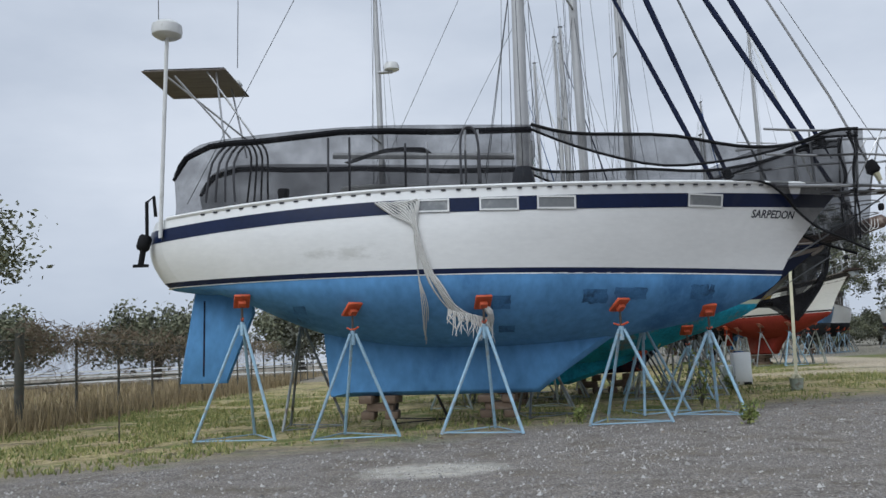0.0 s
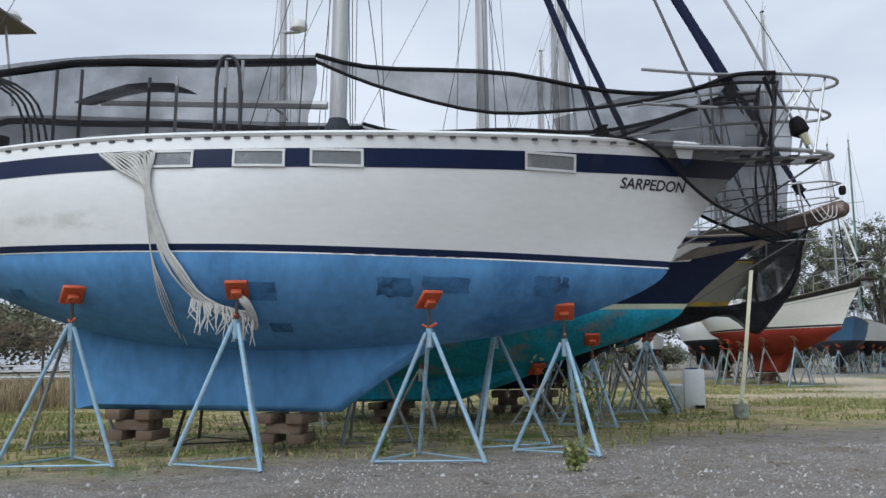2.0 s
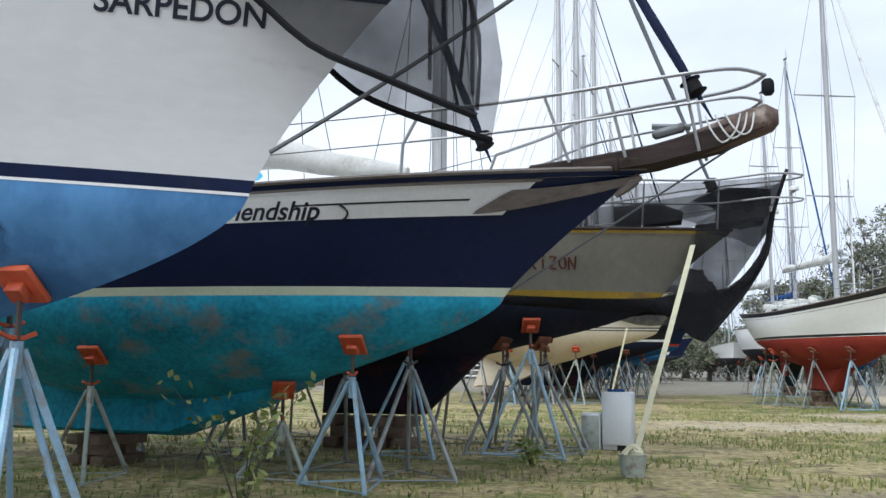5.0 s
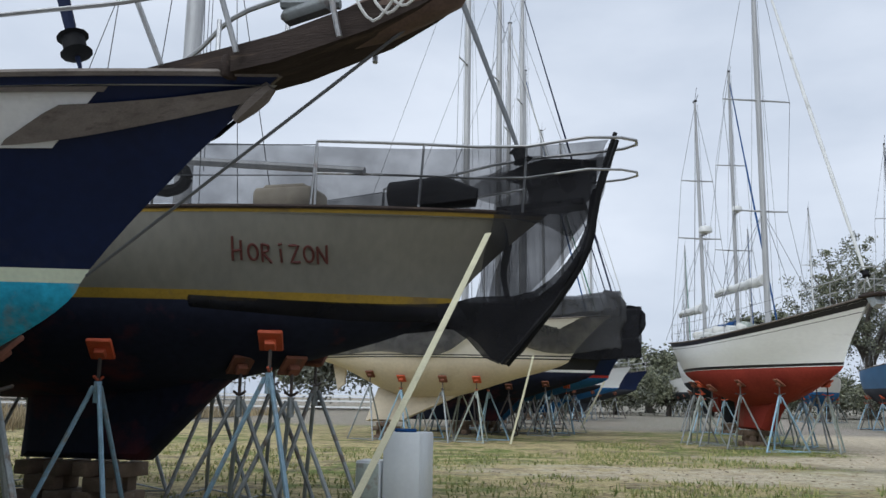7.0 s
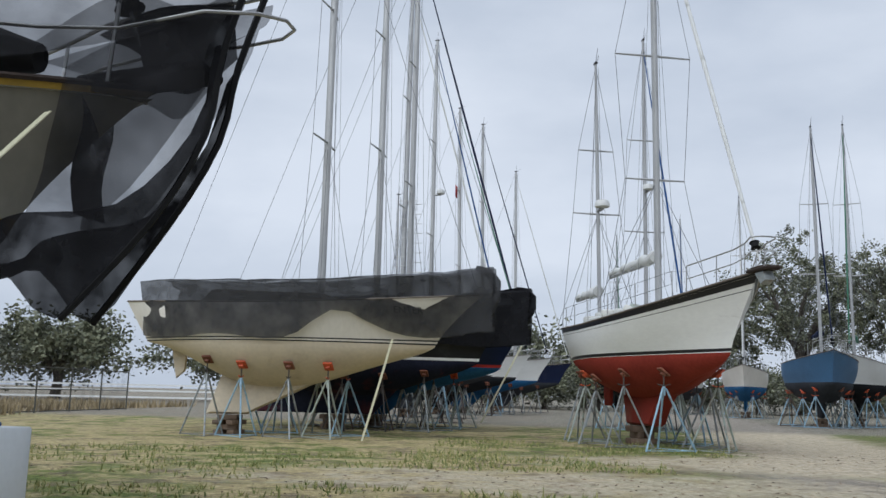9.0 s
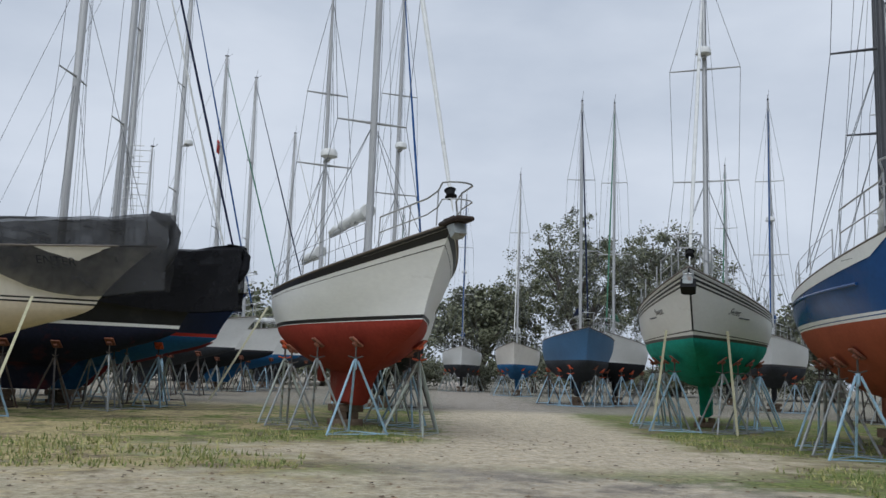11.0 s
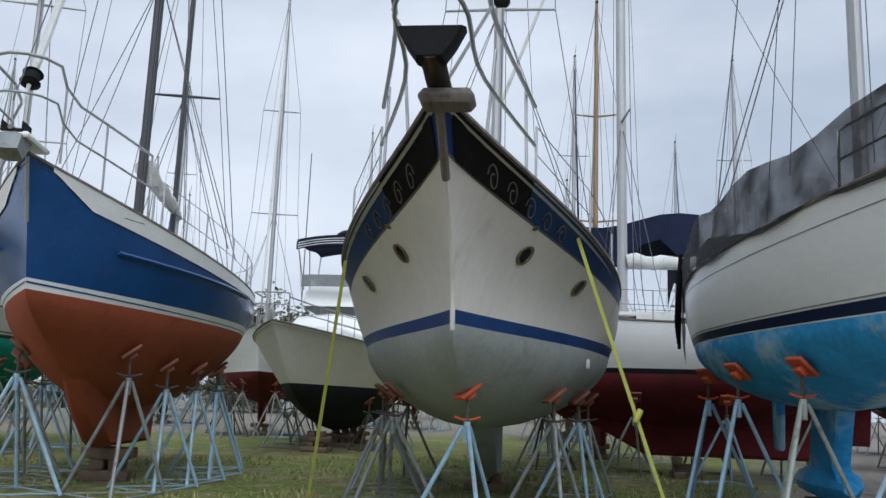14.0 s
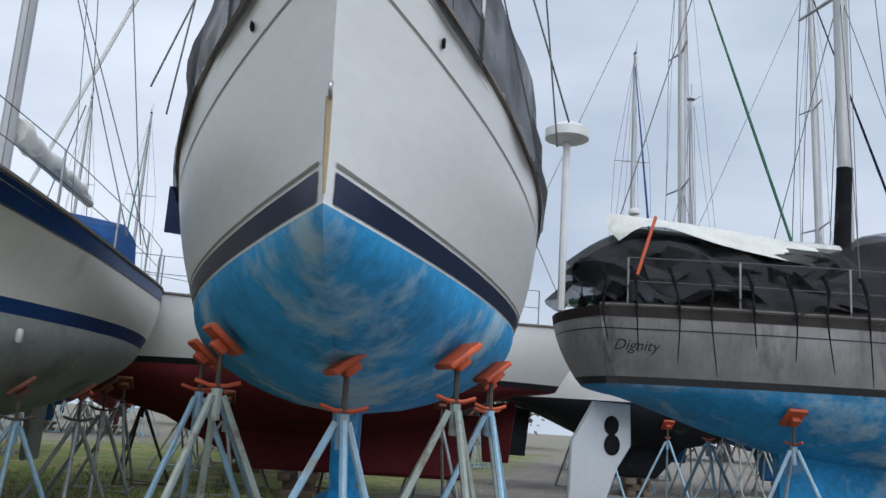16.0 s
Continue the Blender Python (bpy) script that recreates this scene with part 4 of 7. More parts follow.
rud = part("rudder", Shape().plate([(-10.37, 0.65), (-10.12, 2.3), (-9.15, 2.25), (-9.08, 1.85), (-9.55, 0.65)], 0.06, inset=0.95), SKYBLUE, sarp)
part("rudder_panel", Shape().box((-9.95, -0.062, 1.42), (0.03, 0.006, 1.3)), NAVYBOT, rud)
prop_up(sarp_m, H1, (0.09,), 0.62, 0.05, 2, (-1,), (0,), 3, 20)
prop_up(sarp_m, H1, (0.285,), 0.57, 0.05, 1, (-1,), (0,), 3, 40)
prop_up(sarp_m, H1, (0.50,), 0.62, 0.05, 5, (-1,), (0,), 3, 10)
prop_up(sarp_m, H1, (0.727,), 0.61, 0.05, 5, (-1,), (0,), 3, 35)
prop_up(sarp_m, H1, (0.945,), 0.30, 0.04, 6, (-1,), (0,), 3, 0)
prop_up(sarp_m, H1, (0.15, 0.35, 0.6, 0.8), 0.62, 0.06, 4, (1,), (1, 3, 0), 3)
for bx in (-6.9, -4.9):
    block_stack(sarp_m, bx, 0, 0.40 - 0.028 * (bx + 7.5) * 0.3, 0.5)
_, top1 = mast(sarp, -4.35, 4.0, 11.4, 0.12, ((0.42, 1.0), (0.7, 0.8)), 0.0, (2.0, 0, 4.2), (-10.3, 0, 3.8), 1.6)
part("mast_boot", Shape().lathe([(0.24, -0.4), (0.2, 0.05), (0.17, 0.2), (0.14, 0.26), (0.13, 0.3)], (-4.35, 0, 4.0), 10), SLATEBOT, sarp)
furled(sarp, (-0.7, 0, 3.8), (-4.3, 0, 13.0), 0.05)
furled(sarp, (1.0, 0, 4.3), (-4.3, 0, 14.2), 0.055)
for px, hz in ((-5.92, 3.40), (-4.85, 3.40), (-3.96, 3.42), (-1.52, 3.46)):
    for sd in (-1, 1):
        portlight(sarp, H1, px, H1.z_sheer(H1.u_at(px, 2)) - 0.275, sd, 0.55, 0.15)
lettering("SARPEDON", 0.175, LETTER, H1, sarp, -0.25, 3.21, -1, 0.25, slope=0.02, squeeze=0.95, bold=0.003)
for i in range(46):
    q = edge(H1, -9.7 + i * 0.235, -0.035, -1, 1.0)
    part("scupper", Shape().box(q + Vector((0, -0.012, 0)), (0.07, 0.02, 0.025)), STRIPEK, sarp)
for sd in (-1, 1):
    aft = [edge(H1, -10.25 + 5.95 * k / 14, 0.02, sd) for k in range(15)]
    tp = along([edge(H1, -10.3, 0.75, sd, 0.95), edge(H1, -10.0, 1.12, sd, 0.9), edge(H1, -9.3, 1.22, sd, 0.85), edge(H1, -7.0, 1.14, sd, 0.85), edge(H1, -4.3, 1.03, sd, 0.85)], 14)
    cloth(sarp, tp, aft, NET, 8, 0.05, sd + 3)
    roll = part("rolled_net_edge", Shape().tube([p - Vector((0, 0, 0.1 + 0.02 * math.sin(i * 1.7))) for i, p in enumerate(tp)], [0.03 if i < 2 else 0.052 for i in range(15)], 8), NETDENSE, sarp)
    ft = along([edge(H1, -4.3, 1.03, sd, 0.85), edge(H1, -3.6, 0.86, sd, 0.86), edge(H1, -2.1, 0.80, sd, 0.9), edge(H1, -0.9, 0.62, sd, 0.95), edge(H1, 0.1, 0.66, sd, 1.0), (0.75, 0.5 * sd, 4.66), (1.3, 0.40 * sd, 4.72)], 20)
    fb = along([edge(H1, -4.3, 0.95, sd, 0.85), edge(H1, -3.5, 0.60, sd, 0.9), edge(H1, -2.3, 0.30, sd, 0.94), edge(H1, -1.2, 0.36, sd, 0.97), edge(H1, -0.3, 0.54, sd, 0.97), (0.6, 0.5 * sd, 4.55), (1.3, 0.38 * sd, 4.60)], 20)
    cloth(sarp, ft, fb, NET, 5, 0.05, sd + 9)
    part("net_rope", Shape().tube(fb, 0.022, 5), BLACKRUB, sarp)
    part("net_rope", Shape().tube(ft, 0.03, 5), BLACKRUB, sarp)
    side_y = 0.42 * sd
    bt = along([edge(H1, -1.5, 0.22, sd, 1), edge(H1, -0.6, 0.55, sd, 1), edge(H1, 0.1, 0.70, sd, 1.02), (0.8, side_y * 1.15, 4.66), (1.38, side_y, 4.72)], 18)
    bb = along([edge(H1, -1.5, 0.0, sd, 1), edge(H1, -0.55, 0.02, sd, 1.03), edge(H1, -0.12, -0.22, sd, 1.1), (0.16, side_y * 1.1, 3.34), (0.5, side_y, 3.05), (0.88, side_y * 0.95, 2.87), (1.42, side_y * 0.6, 2.66)], 18)
    cloth(sarp, bt, bb, NET, 8, 0.09, sd + 15)
    part("net_rope", Shape().tube(bb, 0.022, 5), BLACKRUB, sarp)
for hz, hx, hw in ((4.70, 2.15, 0.36), (4.27, 2.04, 0.34), (3.74, 2.05, 0.30)):
    back = 0.55 if hz > 4 else 0.85
    hoop = along([edge(H1, -0.4, hz - 3.78, -1, 0.97), (back, -0.44, hz), (1.4, -hw, hz + 0.02), (hx - 0.2, -hw * 0.8, hz), (hx, -hw * 0.3, hz - 0.01), (hx, hw * 0.3, hz - 0.01), (hx - 0.2, hw * 0.8, hz), (1.4, hw, hz + 0.02), (back, 0.44, hz), edge(H1, -0.4, hz - 3.78, 1, 0.97)], 36)
    part("pulpit_hoop", Shape().tube(hoop, 0.021 if hz > 4 else 0.03, 7), STEEL, sarp)
for sd in (-1, 1):
    part("platform_tube", Shape().tube([(0.7, 0.2 * sd, 3.66), (2.0, 0.16 * sd, 3.70)], 0.024, 7), STEEL, sarp)
    for x0, x1 in ((0.55, 0.5), (1.25, 1.3), (1.75, 1.95)):
        part("pulpit_leg", Shape().tube([(x0, 0.36 * sd, 3.70), (x1, 0.36 * sd * (1 if x1 < 1.6 else 0.7), 4.70)], 0.016, 6), STEEL, sarp)
    part("pulpit_brace", Shape().tube([(1.2, 0.34 * sd, 3.74), (1.75, 0.3 * sd, 4.7)], 0.012, 5), STEEL, sarp)
for k in range(4):
    part("platform_slat", Shape().box((0.95 + 0.3 * k, 0, 3.70), (0.12, 0.5 - 0.05 * k, 0.03), None, 0.008), TEAK, sarp)
part("bobstay_chain", Shape().tube(sag((1.9, 0, 3.66), (0.12, 0, 2.55), 0.03), 0.014, 5), WIRE, sarp)
part("jib_stay", Shape().tube([(1.85, 0, 3.72), (1.05, 0, 5.4), (-4.3, 0, 15.3)], [0.02, 0.022, 0.018], 6), STEEL, sarp)
part("furling_gear", Shape().tube([(1.73, 0, 4.0), (1.70, 0, 4.06), (1.66, 0, 4.18), (1.63, 0, 4.25)], [0.05, 0.12, 0.10, 0.06], 10), BLACKRUB, sarp)
part("gear_knob", Shape().tube([(1.78, -0.05, 3.88), (1.72, -0.04, 4.02)], [0.04, 0.06], 8), STRAP, sarp)
rag = random.Random(23)
for k in range(5):
    x0, y0 = 1.22 + 0.06 * (k % 3), -0.34 + 0.15 * k
    pts = [(x0 + rag.uniform(-0.08, 0.08), y0 + rag.uniform(-0.05, 0.05), z) for z in (4.72, 4.4, 4.05, 3.7, 3.3, 2.85)]
    part("net_fold", Shape().tube(along(pts, 14), [0.010 + 0.02 * abs(math.sin(i * 0.7 + k)) * (1 - i / 16) for i in range(15)], 5, 1.6), NETDENSE if k % 2 else NET, sarp)
# cockpit gear of the ketch
part("radar_pole", Shape().tube([(-10.5, -0.75, 3.1), (-10.45, -0.75, 6.6)], 0.035, 8), PLASTW, sarp)
part("radar_dome", Shape().lathe([(0.18, -0.02), (0.25, 0.03), (0.26, 0.12), (0.25, 0.2), (0.16, 0.27)], (-10.45, -0.75, 6.6), 16), PLASTW, sarp)
part("whip_aerial", Shape().tube([(-10.6, -0.75, 6.85), (-10.62, -0.75, 7.55)], 0.008, 4), WIRE, sarp)
part("whip_aerial", Shape().tube([(-9.45, 0.1, 6.3), (-9.45, 0.1, 7.6)], 0.008, 4), WIRE, sarp)
sp = part("solar_panel", Shape().box((-10.3, 0.5, 6.17), (1.45, 1.6, 0.035), None, 0.008), SOLAR, sarp)
part("panel_frame", Shape().box((-10.3, 0.5, 6.145), (1.5, 1.65, 0.025), None, 0.005), GREYTEAK, sp)
part("satellite_puck", Shape().lathe([(0.16, 0), (0.18, 0.05), (0.12, 0.13), (0.03, 0.15)], (-9.75, 0.9, 6.2), 12), PLASTW, sp)
for a, b2 in (((-10.3, -0.75, 5.9), (-9.4, -0.5, 4.85)), ((-10.5, -0.6, 5.95), (-9.2, 0, 4.9)), ((-9.75, -0.2, 6.13), (-9.5, -0.5, 4.75)), ((-9.75, 0.8, 6.13), (-9.4, 0.6, 4.75)), ((-9.9, -0.25, 6.13), (-9.0, -0.4, 4.85))):
    part("panel_strut", Shape().tube([a, b2], 0.018, 6), STEEL, sarp)
for k in range(4):
    part("canopy_hoop", Shape().tube(along([(-9.6 + 0.16 * k, -1.2, 3.6), (-9.5 + 0.12 * k, -1.15, 4.3), (-9.3 + 0.1 * k, -0.5, 4.8), (-9.3 + 0.1 * k, 0.5, 4.8), (-9.5 + 0.12 * k, 1.15, 4.3), (-9.6 + 0.16 * k, 1.2, 3.6)], 16), 0.02, 6), BLACKSPAR, sarp)
for px, hh in ((-7.55, 0.98), (-7.2, 0.95), (-6.3, 0.78), (-5.95, 0.78), (-5.35, 0.95), (-5.15, 0.95)):
    q = edge(H1, px, 0, -1, 0.9)
    part("stanchion", Shape().tube([q, q + Vector((0, 0, hh))], 0.02, 6), STEEL if px > -6 else BLACKSPAR, sarp)
part("boarding_gate", Shape().tube(along([edge(H1, -5.42, 0, -1, 0.95), edge(H1, -5.42, 0.8, -1, 0.95), edge(H1, -5.3, 0.98, -1, 0.95), edge(H1, -5.16, 0.8, -1, 0.95), edge(H1, -5.12, 0, -1, 0.95)], 14), 0.022, 6), BLACKSPAR, sarp)
cloth(sarp, along([edge(H1, -7.3, 0.55, -1, 0.9), edge(H1, -6.6, 0.72, -1, 0.9), edge(H1, -6.0, 0.70, -1, 0.9)], 6), along([edge(H1, -7.2, 0.6, -1, 0.7), edge(H1, -6.6, 0.78, -1, 0.6), edge(H1, -5.9, 0.72, -1, 0.6)], 6), NETDENSE, 4, 0.02, 2, "hood_cover")
cabin(sarp, H1, -7.6, -5.2, 1.15, 1.0, 0.36, CANVASW)
cabin(sarp, H1, -5.1, -1.2, 1.0, 0.55, 0.26, TEAK)
part("winch", Shape().lathe([(0.1, 0), (0.08, 0.05), (0.1, 0.18), (0.09, 0.22)], edge(H1, -8.3, 0, -1, 0.9), 12), BLACKRUB, sarp)
boom(sarp, -4.5, 4.5, 3.2, 0.06, None, "boom", 0.1)
ob_ = part("outboard_motor", Shape().box((-10.85, -0.55, 3.05), (0.2, 0.2, 0.28), pose(0, 0, 0, 0, 15, 0).to_3x3().to_4x4(), 0.05).tube([(-10.86, -0.55, 2.95), (-10.9, -0.55, 2.68)], 0.05, 6).box((-10.9, -0.55, 2.66), (0.26, 0.05, 0.05)), BLACKRUB, sarp)
part("davit_arm", Shape().tube([(-10.8, -0.55, 3.1), (-10.82, -0.55, 3.75), (-10.7, -0.55, 3.85), (-10.66, -0.55, 3.5)], 0.03, 6), BLACKRUB, ob_)
for sx, sz, sw, sh in ((-1.5, 2.0, 0.42, 0.22), (-2.75, 1.97, 0.55, 0.18), (-3.35, 1.93, 0.4, 0.22), (-4.75, 1.45, 0.26, 0.1), (-4.9, 1.85, 0.4, 0.2), (-8.1, 1.75, 0.22, 0.26)):
    rows = []
    for i in range(5):
        rows.append([(sx + sw * (j / 6 - 0.5) * (1 + 0.25 * noise.noise(Vector((i, j, sx)))), -(H1.on(sx + sw * (j / 6 - 0.5), sz + sh * (i / 4 - 0.5)) + 0.006), sz + sh * (i / 4 - 0.5) * (1 + 0.3 * noise.noise(Vector((j, i, sx + 4))))) for j in range(7)])
    part("pad_stain", Shape().grid(rows), STAINBLUE, sarp, "dark mark left by an old stand pad")
# frayed rope trailing from the ketch
rope = thing("frayed_rope", "torn white shreds of rope netting trailing down the hull", "rope")
rr = random.Random(11)


def skin(lx, z, gap=0.04):
    lx -= 0.72
    return sarp_m @ Vector((lx, -(H1.on(lx, z) + gap), z))


for k in range(12):
    o = rr.uniform(-0.05, 0.05)
    j = [rr.uniform(-0.05, 0.05) for _ in range(6)]
    part("strand", Shape().tube(along([skin(-6.05 + 0.05 * k, 3.42), skin(-5.75 + 0.035 * k, 3.2 + 0.02 * k), skin(-5.42 + o * 0.6, 3.0, 0.05), skin(-5.3 + o + j[0], 2.55), skin(-5.1 + o + j[1], 2.1, 0.06), skin(-4.85 + j[2], 1.75 + o, 0.08), skin(-4.5 + j[3], 1.60 + o, 0.1), skin(-4.3 + o, 1.58 + o, 0.12)], 22), [0.016 + 0.005 * math.sin(i + k) for i in range(23)], 4), ROPE, rope)
for k in range(4):
    part("strand", Shape().tube(along([skin(-5.45 + 0.02 * k, 2.9), skin(-5.4, 2.3), skin(-5.36 + 0.03 * k, 1.8, 0.06), skin(-5.36, 1.45 - 0.07 * k, 0.1)], 12), 0.008, 4), ROPE, rope)
for k in range(44):
    a = skin(-4.95 + 0.0156 * k, 1.76 - 0.0036 * k, 0.09)
    dz = rr.uniform(0.12, 0.42)
    part("strand", Shape().tube([a, a + Vector((rr.uniform(-0.06, 0.06), -0.02, -dz * 0.5)), a + Vector((rr.uniform(-0.1, 0.1), -0.03, -dz))], [0.014, 0.009, 0.004], 4), ROPE, rope)
part("wad", Shape().tube(along([skin(-4.38, 1.78, 0.1), skin(-4.3, 1.68, 0.14), skin(-4.3, 1.5, 0.12), skin(-4.33, 1.42, 0.1)], 8), [0.03, 0.05, 0.055, 0.05, 0.055, 0.045, 0.04, 0.03, 0.01], 7), ROPE, rope)

# navy cutter with turquoise bottom
H2 = Hull(8.9, 1.75, 2.0, 0.80, (3.2, 3.02, 3.22), 1.5, 0.9, forefoot=1.7, afterfoot=0.8, transom=0.4, wide=0.48, plump=1.6, rise_bow=0.42, stem_curve=1.15, hollow=0.15)
frnd, frnd_m = sailing_boat("navy blue cutter with turquoise bottom and wooden bowsprit", (6.93, 19.06), -15.5, H2, TURQ, PALEGREEN, NAVY,
    extra=(), keel=[(-8.2, 0.4), (-8.3, 1.3), (-2.2, 1.15), (-3.0, 0.8), (-4.2, 0.42)], boot_top=0.09, keel_t=0.2)
part("white_bulwark", H2.band(lambda u: 1.665, lambda u: 1.925, 3, 40, 0.006, 0.0, 0.925), STRIPEW, frnd)
part("rub_rail", H2.band(lambda u: 1.915, lambda u: 1.94, 1, 40, 0.03, 0.0, 0.93), GREYTEAK, frnd)
part("cove_line", H2.band(lambda u: 1.785, lambda u: 1.80, 1, 10, 0.010, 0.73, 0.885), STRIPEK, frnd)
part("trailboard", H2.band(lambda u: 1.672 + 0.20 * max(0, (u - 0.90) / 0.10) ** 1.6, lambda u: 1.70 + 0.155 * min(1, (u - 0.90) * 80) + 0.09 * max(0, (u - 0.90) / 0.10) ** 2, 4, 26, 0.035, 0.90, 1.0), GREYTEAK, frnd, "weathered teak trailboard at the bow")
part("stem_nose", Shape().tube([H2.point(1, v) + Vector((0.03, 0, 0)) for v in (1.80, 1.86, 1.91, 1.95)], [0.03, 0.055, 0.06, 0.04], 8), GREYTEAK, frnd)
lettering("Friendship", 0.25, LETTER, H2, frnd, -2.06, 2.735, -1, 0.55, slope=-0.005, squeeze=1.02, bold=0.004)
for cx, out in ((-2.9, -1), (-1.27, 1)):
    curl = [(cx + out * 0.04 * math.cos(a), 2.80 + 0.08 * math.sin(a / 2)) for a in [-3.1 + 0.4 * i for i in range(17)]]
    part("scroll_mark", Shape().tube([(px, -(H2.on(px, pz) + 0.012), pz) for px, pz in curl], 0.012, 4), LETTER, frnd)
part("bowsprit", Shape().grid([[(x, -w, z - h), (x, w, z - h), (x, w, z), (x, w * 0.7, z + 0.03), (x, -w * 0.7, z + 0.03), (x, -w, z)] for x, w, z, h in ((0.35, 0.20, 3.31, 0.12), (0.9, 0.22, 3.33, 0.15), (1.6, 0.18, 3.40, 0.17), (2.2, 0.15, 3.52, 0.18), (2.5, 0.12, 3.62, 0.18), (2.68, 0.10, 3.66, 0.14))], True).face([(2.68, -0.10, 3.54), (2.68, 0.10, 3.54), (2.68, 0.1, 3.68), (2.68, -0.1, 3.68)]), TEAK, frnd, "dark weathered timber bowsprit")
part("sprit_cap", Shape().tube([(1.75, 0, 3.38), (2.2, 0, 3.47), (2.5, 0, 3.56), (2.66, 0, 3.60), (2.74, 0, 3.60)], [0.10, 0.145, 0.15, 0.14, 0.07], 12), RUSTIRON, frnd)
part("bobstay", Shape().tube([(0.05, 0, 2.05), (2.4, 0, 3.4)], 0.011, 5), WIRE, frnd)
for sd in (-1, 1):
    rl = along([edge(H2, -0.5, 0.66, sd, 0.95), edge(H2, 0.2, 0.70, sd, 1.0), (0.85, 0.46 * sd, 3.95), (1.9, 0.4 * sd, 4.00), (2.4, 0.30 * sd, 4.02), (2.64, 0.0, 4.02)], 22)
    part("sprit_rail", Shape().tube(rl, 0.018, 6), STEEL, frnd)
    rl2 = along([edge(H2, -0.6, 0.36, sd, 0.95), edge(H2, 0.2, 0.40, sd, 1.0), (0.85, 0.44 * sd, 3.65), (1.9, 0.36 * sd, 3.72), (2.4, 0.26 * sd, 3.76), (2.6, 0.0, 3.77)], 22)
    part("sprit_rail", Shape().tube(rl2, 0.014, 6), STEEL, frnd)
    tops = [edge(H2, -0.5, 0.66, sd, 0.95)]
    for lx in (-2.3, -4.2, -6.1, -7.8):
        q = edge(H2, lx, 0, sd, 0.95)
        part("stanchion", Shape().tube([q, q + Vector((0, 0, 0.62))], 0.014, 6), STEEL, frnd)
        tops.append(q + Vector((0, 0, 0.62)))
    part("lifeline", Shape().tube(tops, 0.006, 4), WIRE, frnd)
    part("lifeline", Shape().tube([p - Vector((0, 0, 0.3)) for p in tops], 0.006, 4), WIRE, frnd)
    part("rail_post", Shape().tube([edge(H2, -0.68, 0, sd, 0.95), edge(H2, -0.66, 0.34, sd, 0.95), edge(H2, -0.5, 0.66, sd, 0.95)], 0.017, 6), STEEL, frnd)
    for lx, fx, ly, z1 in ((0.62, 0.80, 0.47, 3.93), (1.24, 1.36, 0.44, 3.97), (1.95, 2.05, 0.38, 4.0)):
        part("rail_post", Shape().tube([(fx, ly * sd * 0.55, 3.30), (lx, ly * sd, z1)], 0.017, 6), STEEL, frnd)
    part("sprit_rib", Shape().box((0.85, 0.17 * sd, 3.22), (0.07, 0.14, 0.14), None, 0.02).box((1.25, 0.16 * sd, 3.25), (0.07, 0.12, 0.14), None, 0.02), TEAK, frnd)
for k in range(3):
    part("rope_lashing", Shape().tube(along([(2.1 + 0.09 * k, -0.1, 3.66), (2.16 + 0.1 * k, -0.22, 3.50), (2.26 + 0.09 * k, -0.2, 3.36 + 0.03 * k), (2.38 + 0.07 * k, -0.2, 3.46), (2.42 + 0.06 * k, -0.12, 3.64)], 12), 0.009, 5), ROPE, frnd)
part("anchor_windlass", Shape().box((1.75, -0.1, 3.55), (0.32, 0.12, 0.08), pose(0, 0, 0, 0, -12, 8).to_3x3().to_4x4(), 0.03).tube([(1.6, -0.15, 3.6), (1.95, -0.05, 3.58)], 0.03, 6), STANDS[1], frnd)
part("bow_lamp", Shape().box((2.66, 0, 3.90), (0.11, 0.12, 0.15), None, 0.03), BLACKRUB, frnd)
_, top2 = mast(frnd, -3.55, 3.7, 11.5, 0.11, ((0.5, 0.9),), 0.0, None, (-9.8, 0, 3.5), 1.6)
furled(frnd, (2.15, 0, 3.65), (-3.5, 0, 15.0), 0.06)
furled(frnd, (-0.15, 0, 3.45), (-3.5, 0, 11.6), 0.055)
cabin(frnd, H2, -7.6, -2.2, 1.15, 0.6, 0.42, WHITE, 3)
boom(frnd, -3.65, 4.12, 4.4, 0.07, None)
cov = part("mast_cover", Shape().tube(along([(-3.52, -0.02, 4.98), (-3.54, -0.03, 4.75), (-3.60, -0.03, 4.38), (-4.05, -0.04, 4.22), (-4.7, -0.05, 4.18), (-5.8, -0.05, 4.2)], 18), [0.10, 0.12, 0.13, 0.15, 0.17, 0.19, 0.2, 0.19, 0.2, 0.19, 0.2, 0.19, 0.2, 0.19, 0.18, 0.19, 0.18, 0.16, 0.08], 10), CANVASB, frnd, "navy sail cover lashed round the mast")
part("cover_tie", Shape().tube([(-3.52, -0.02, 4.97), (-3.53, -0.02, 4.90)], 0.125, 10), GREENBOT, cov)
part("stowed_sail", Shape().tube(along([(-1.0, -0.30, 3.36), (-1.9, -0.32, 3.52), (-2.7, -0.35, 3.72), (-3.3, -0.35, 3.74), (-3.7, -0.3, 3.62)], 16), [0.05, 0.08, 0.10, 0.12, 0.13, 0.15, 0.16, 0.17, 0.18, 0.19, 0.20, 0.20, 0.20, 0.19, 0.17, 0.14, 0.08], 10), CANVASW, frnd, "pale rolled sail tapering along the foredeck")
cloth(frnd, along([(-3.5, -1.2, 3.5), (-3.1, -1.1, 3.55), (-2.6, -0.95, 3.42)], 8), along([(-3.7, -1.45, 3.2), (-3.0, -1.4, 3.18), (-2.3, -1.2, 3.2)], 8), TARPBL, 5, 0.08, 5, "blue_tarpaulin")
prop_up(frnd_m, H2, (0.25, 0.52), 0.5, 0.06, 5, (-1,), (0, 2), 3, 15)
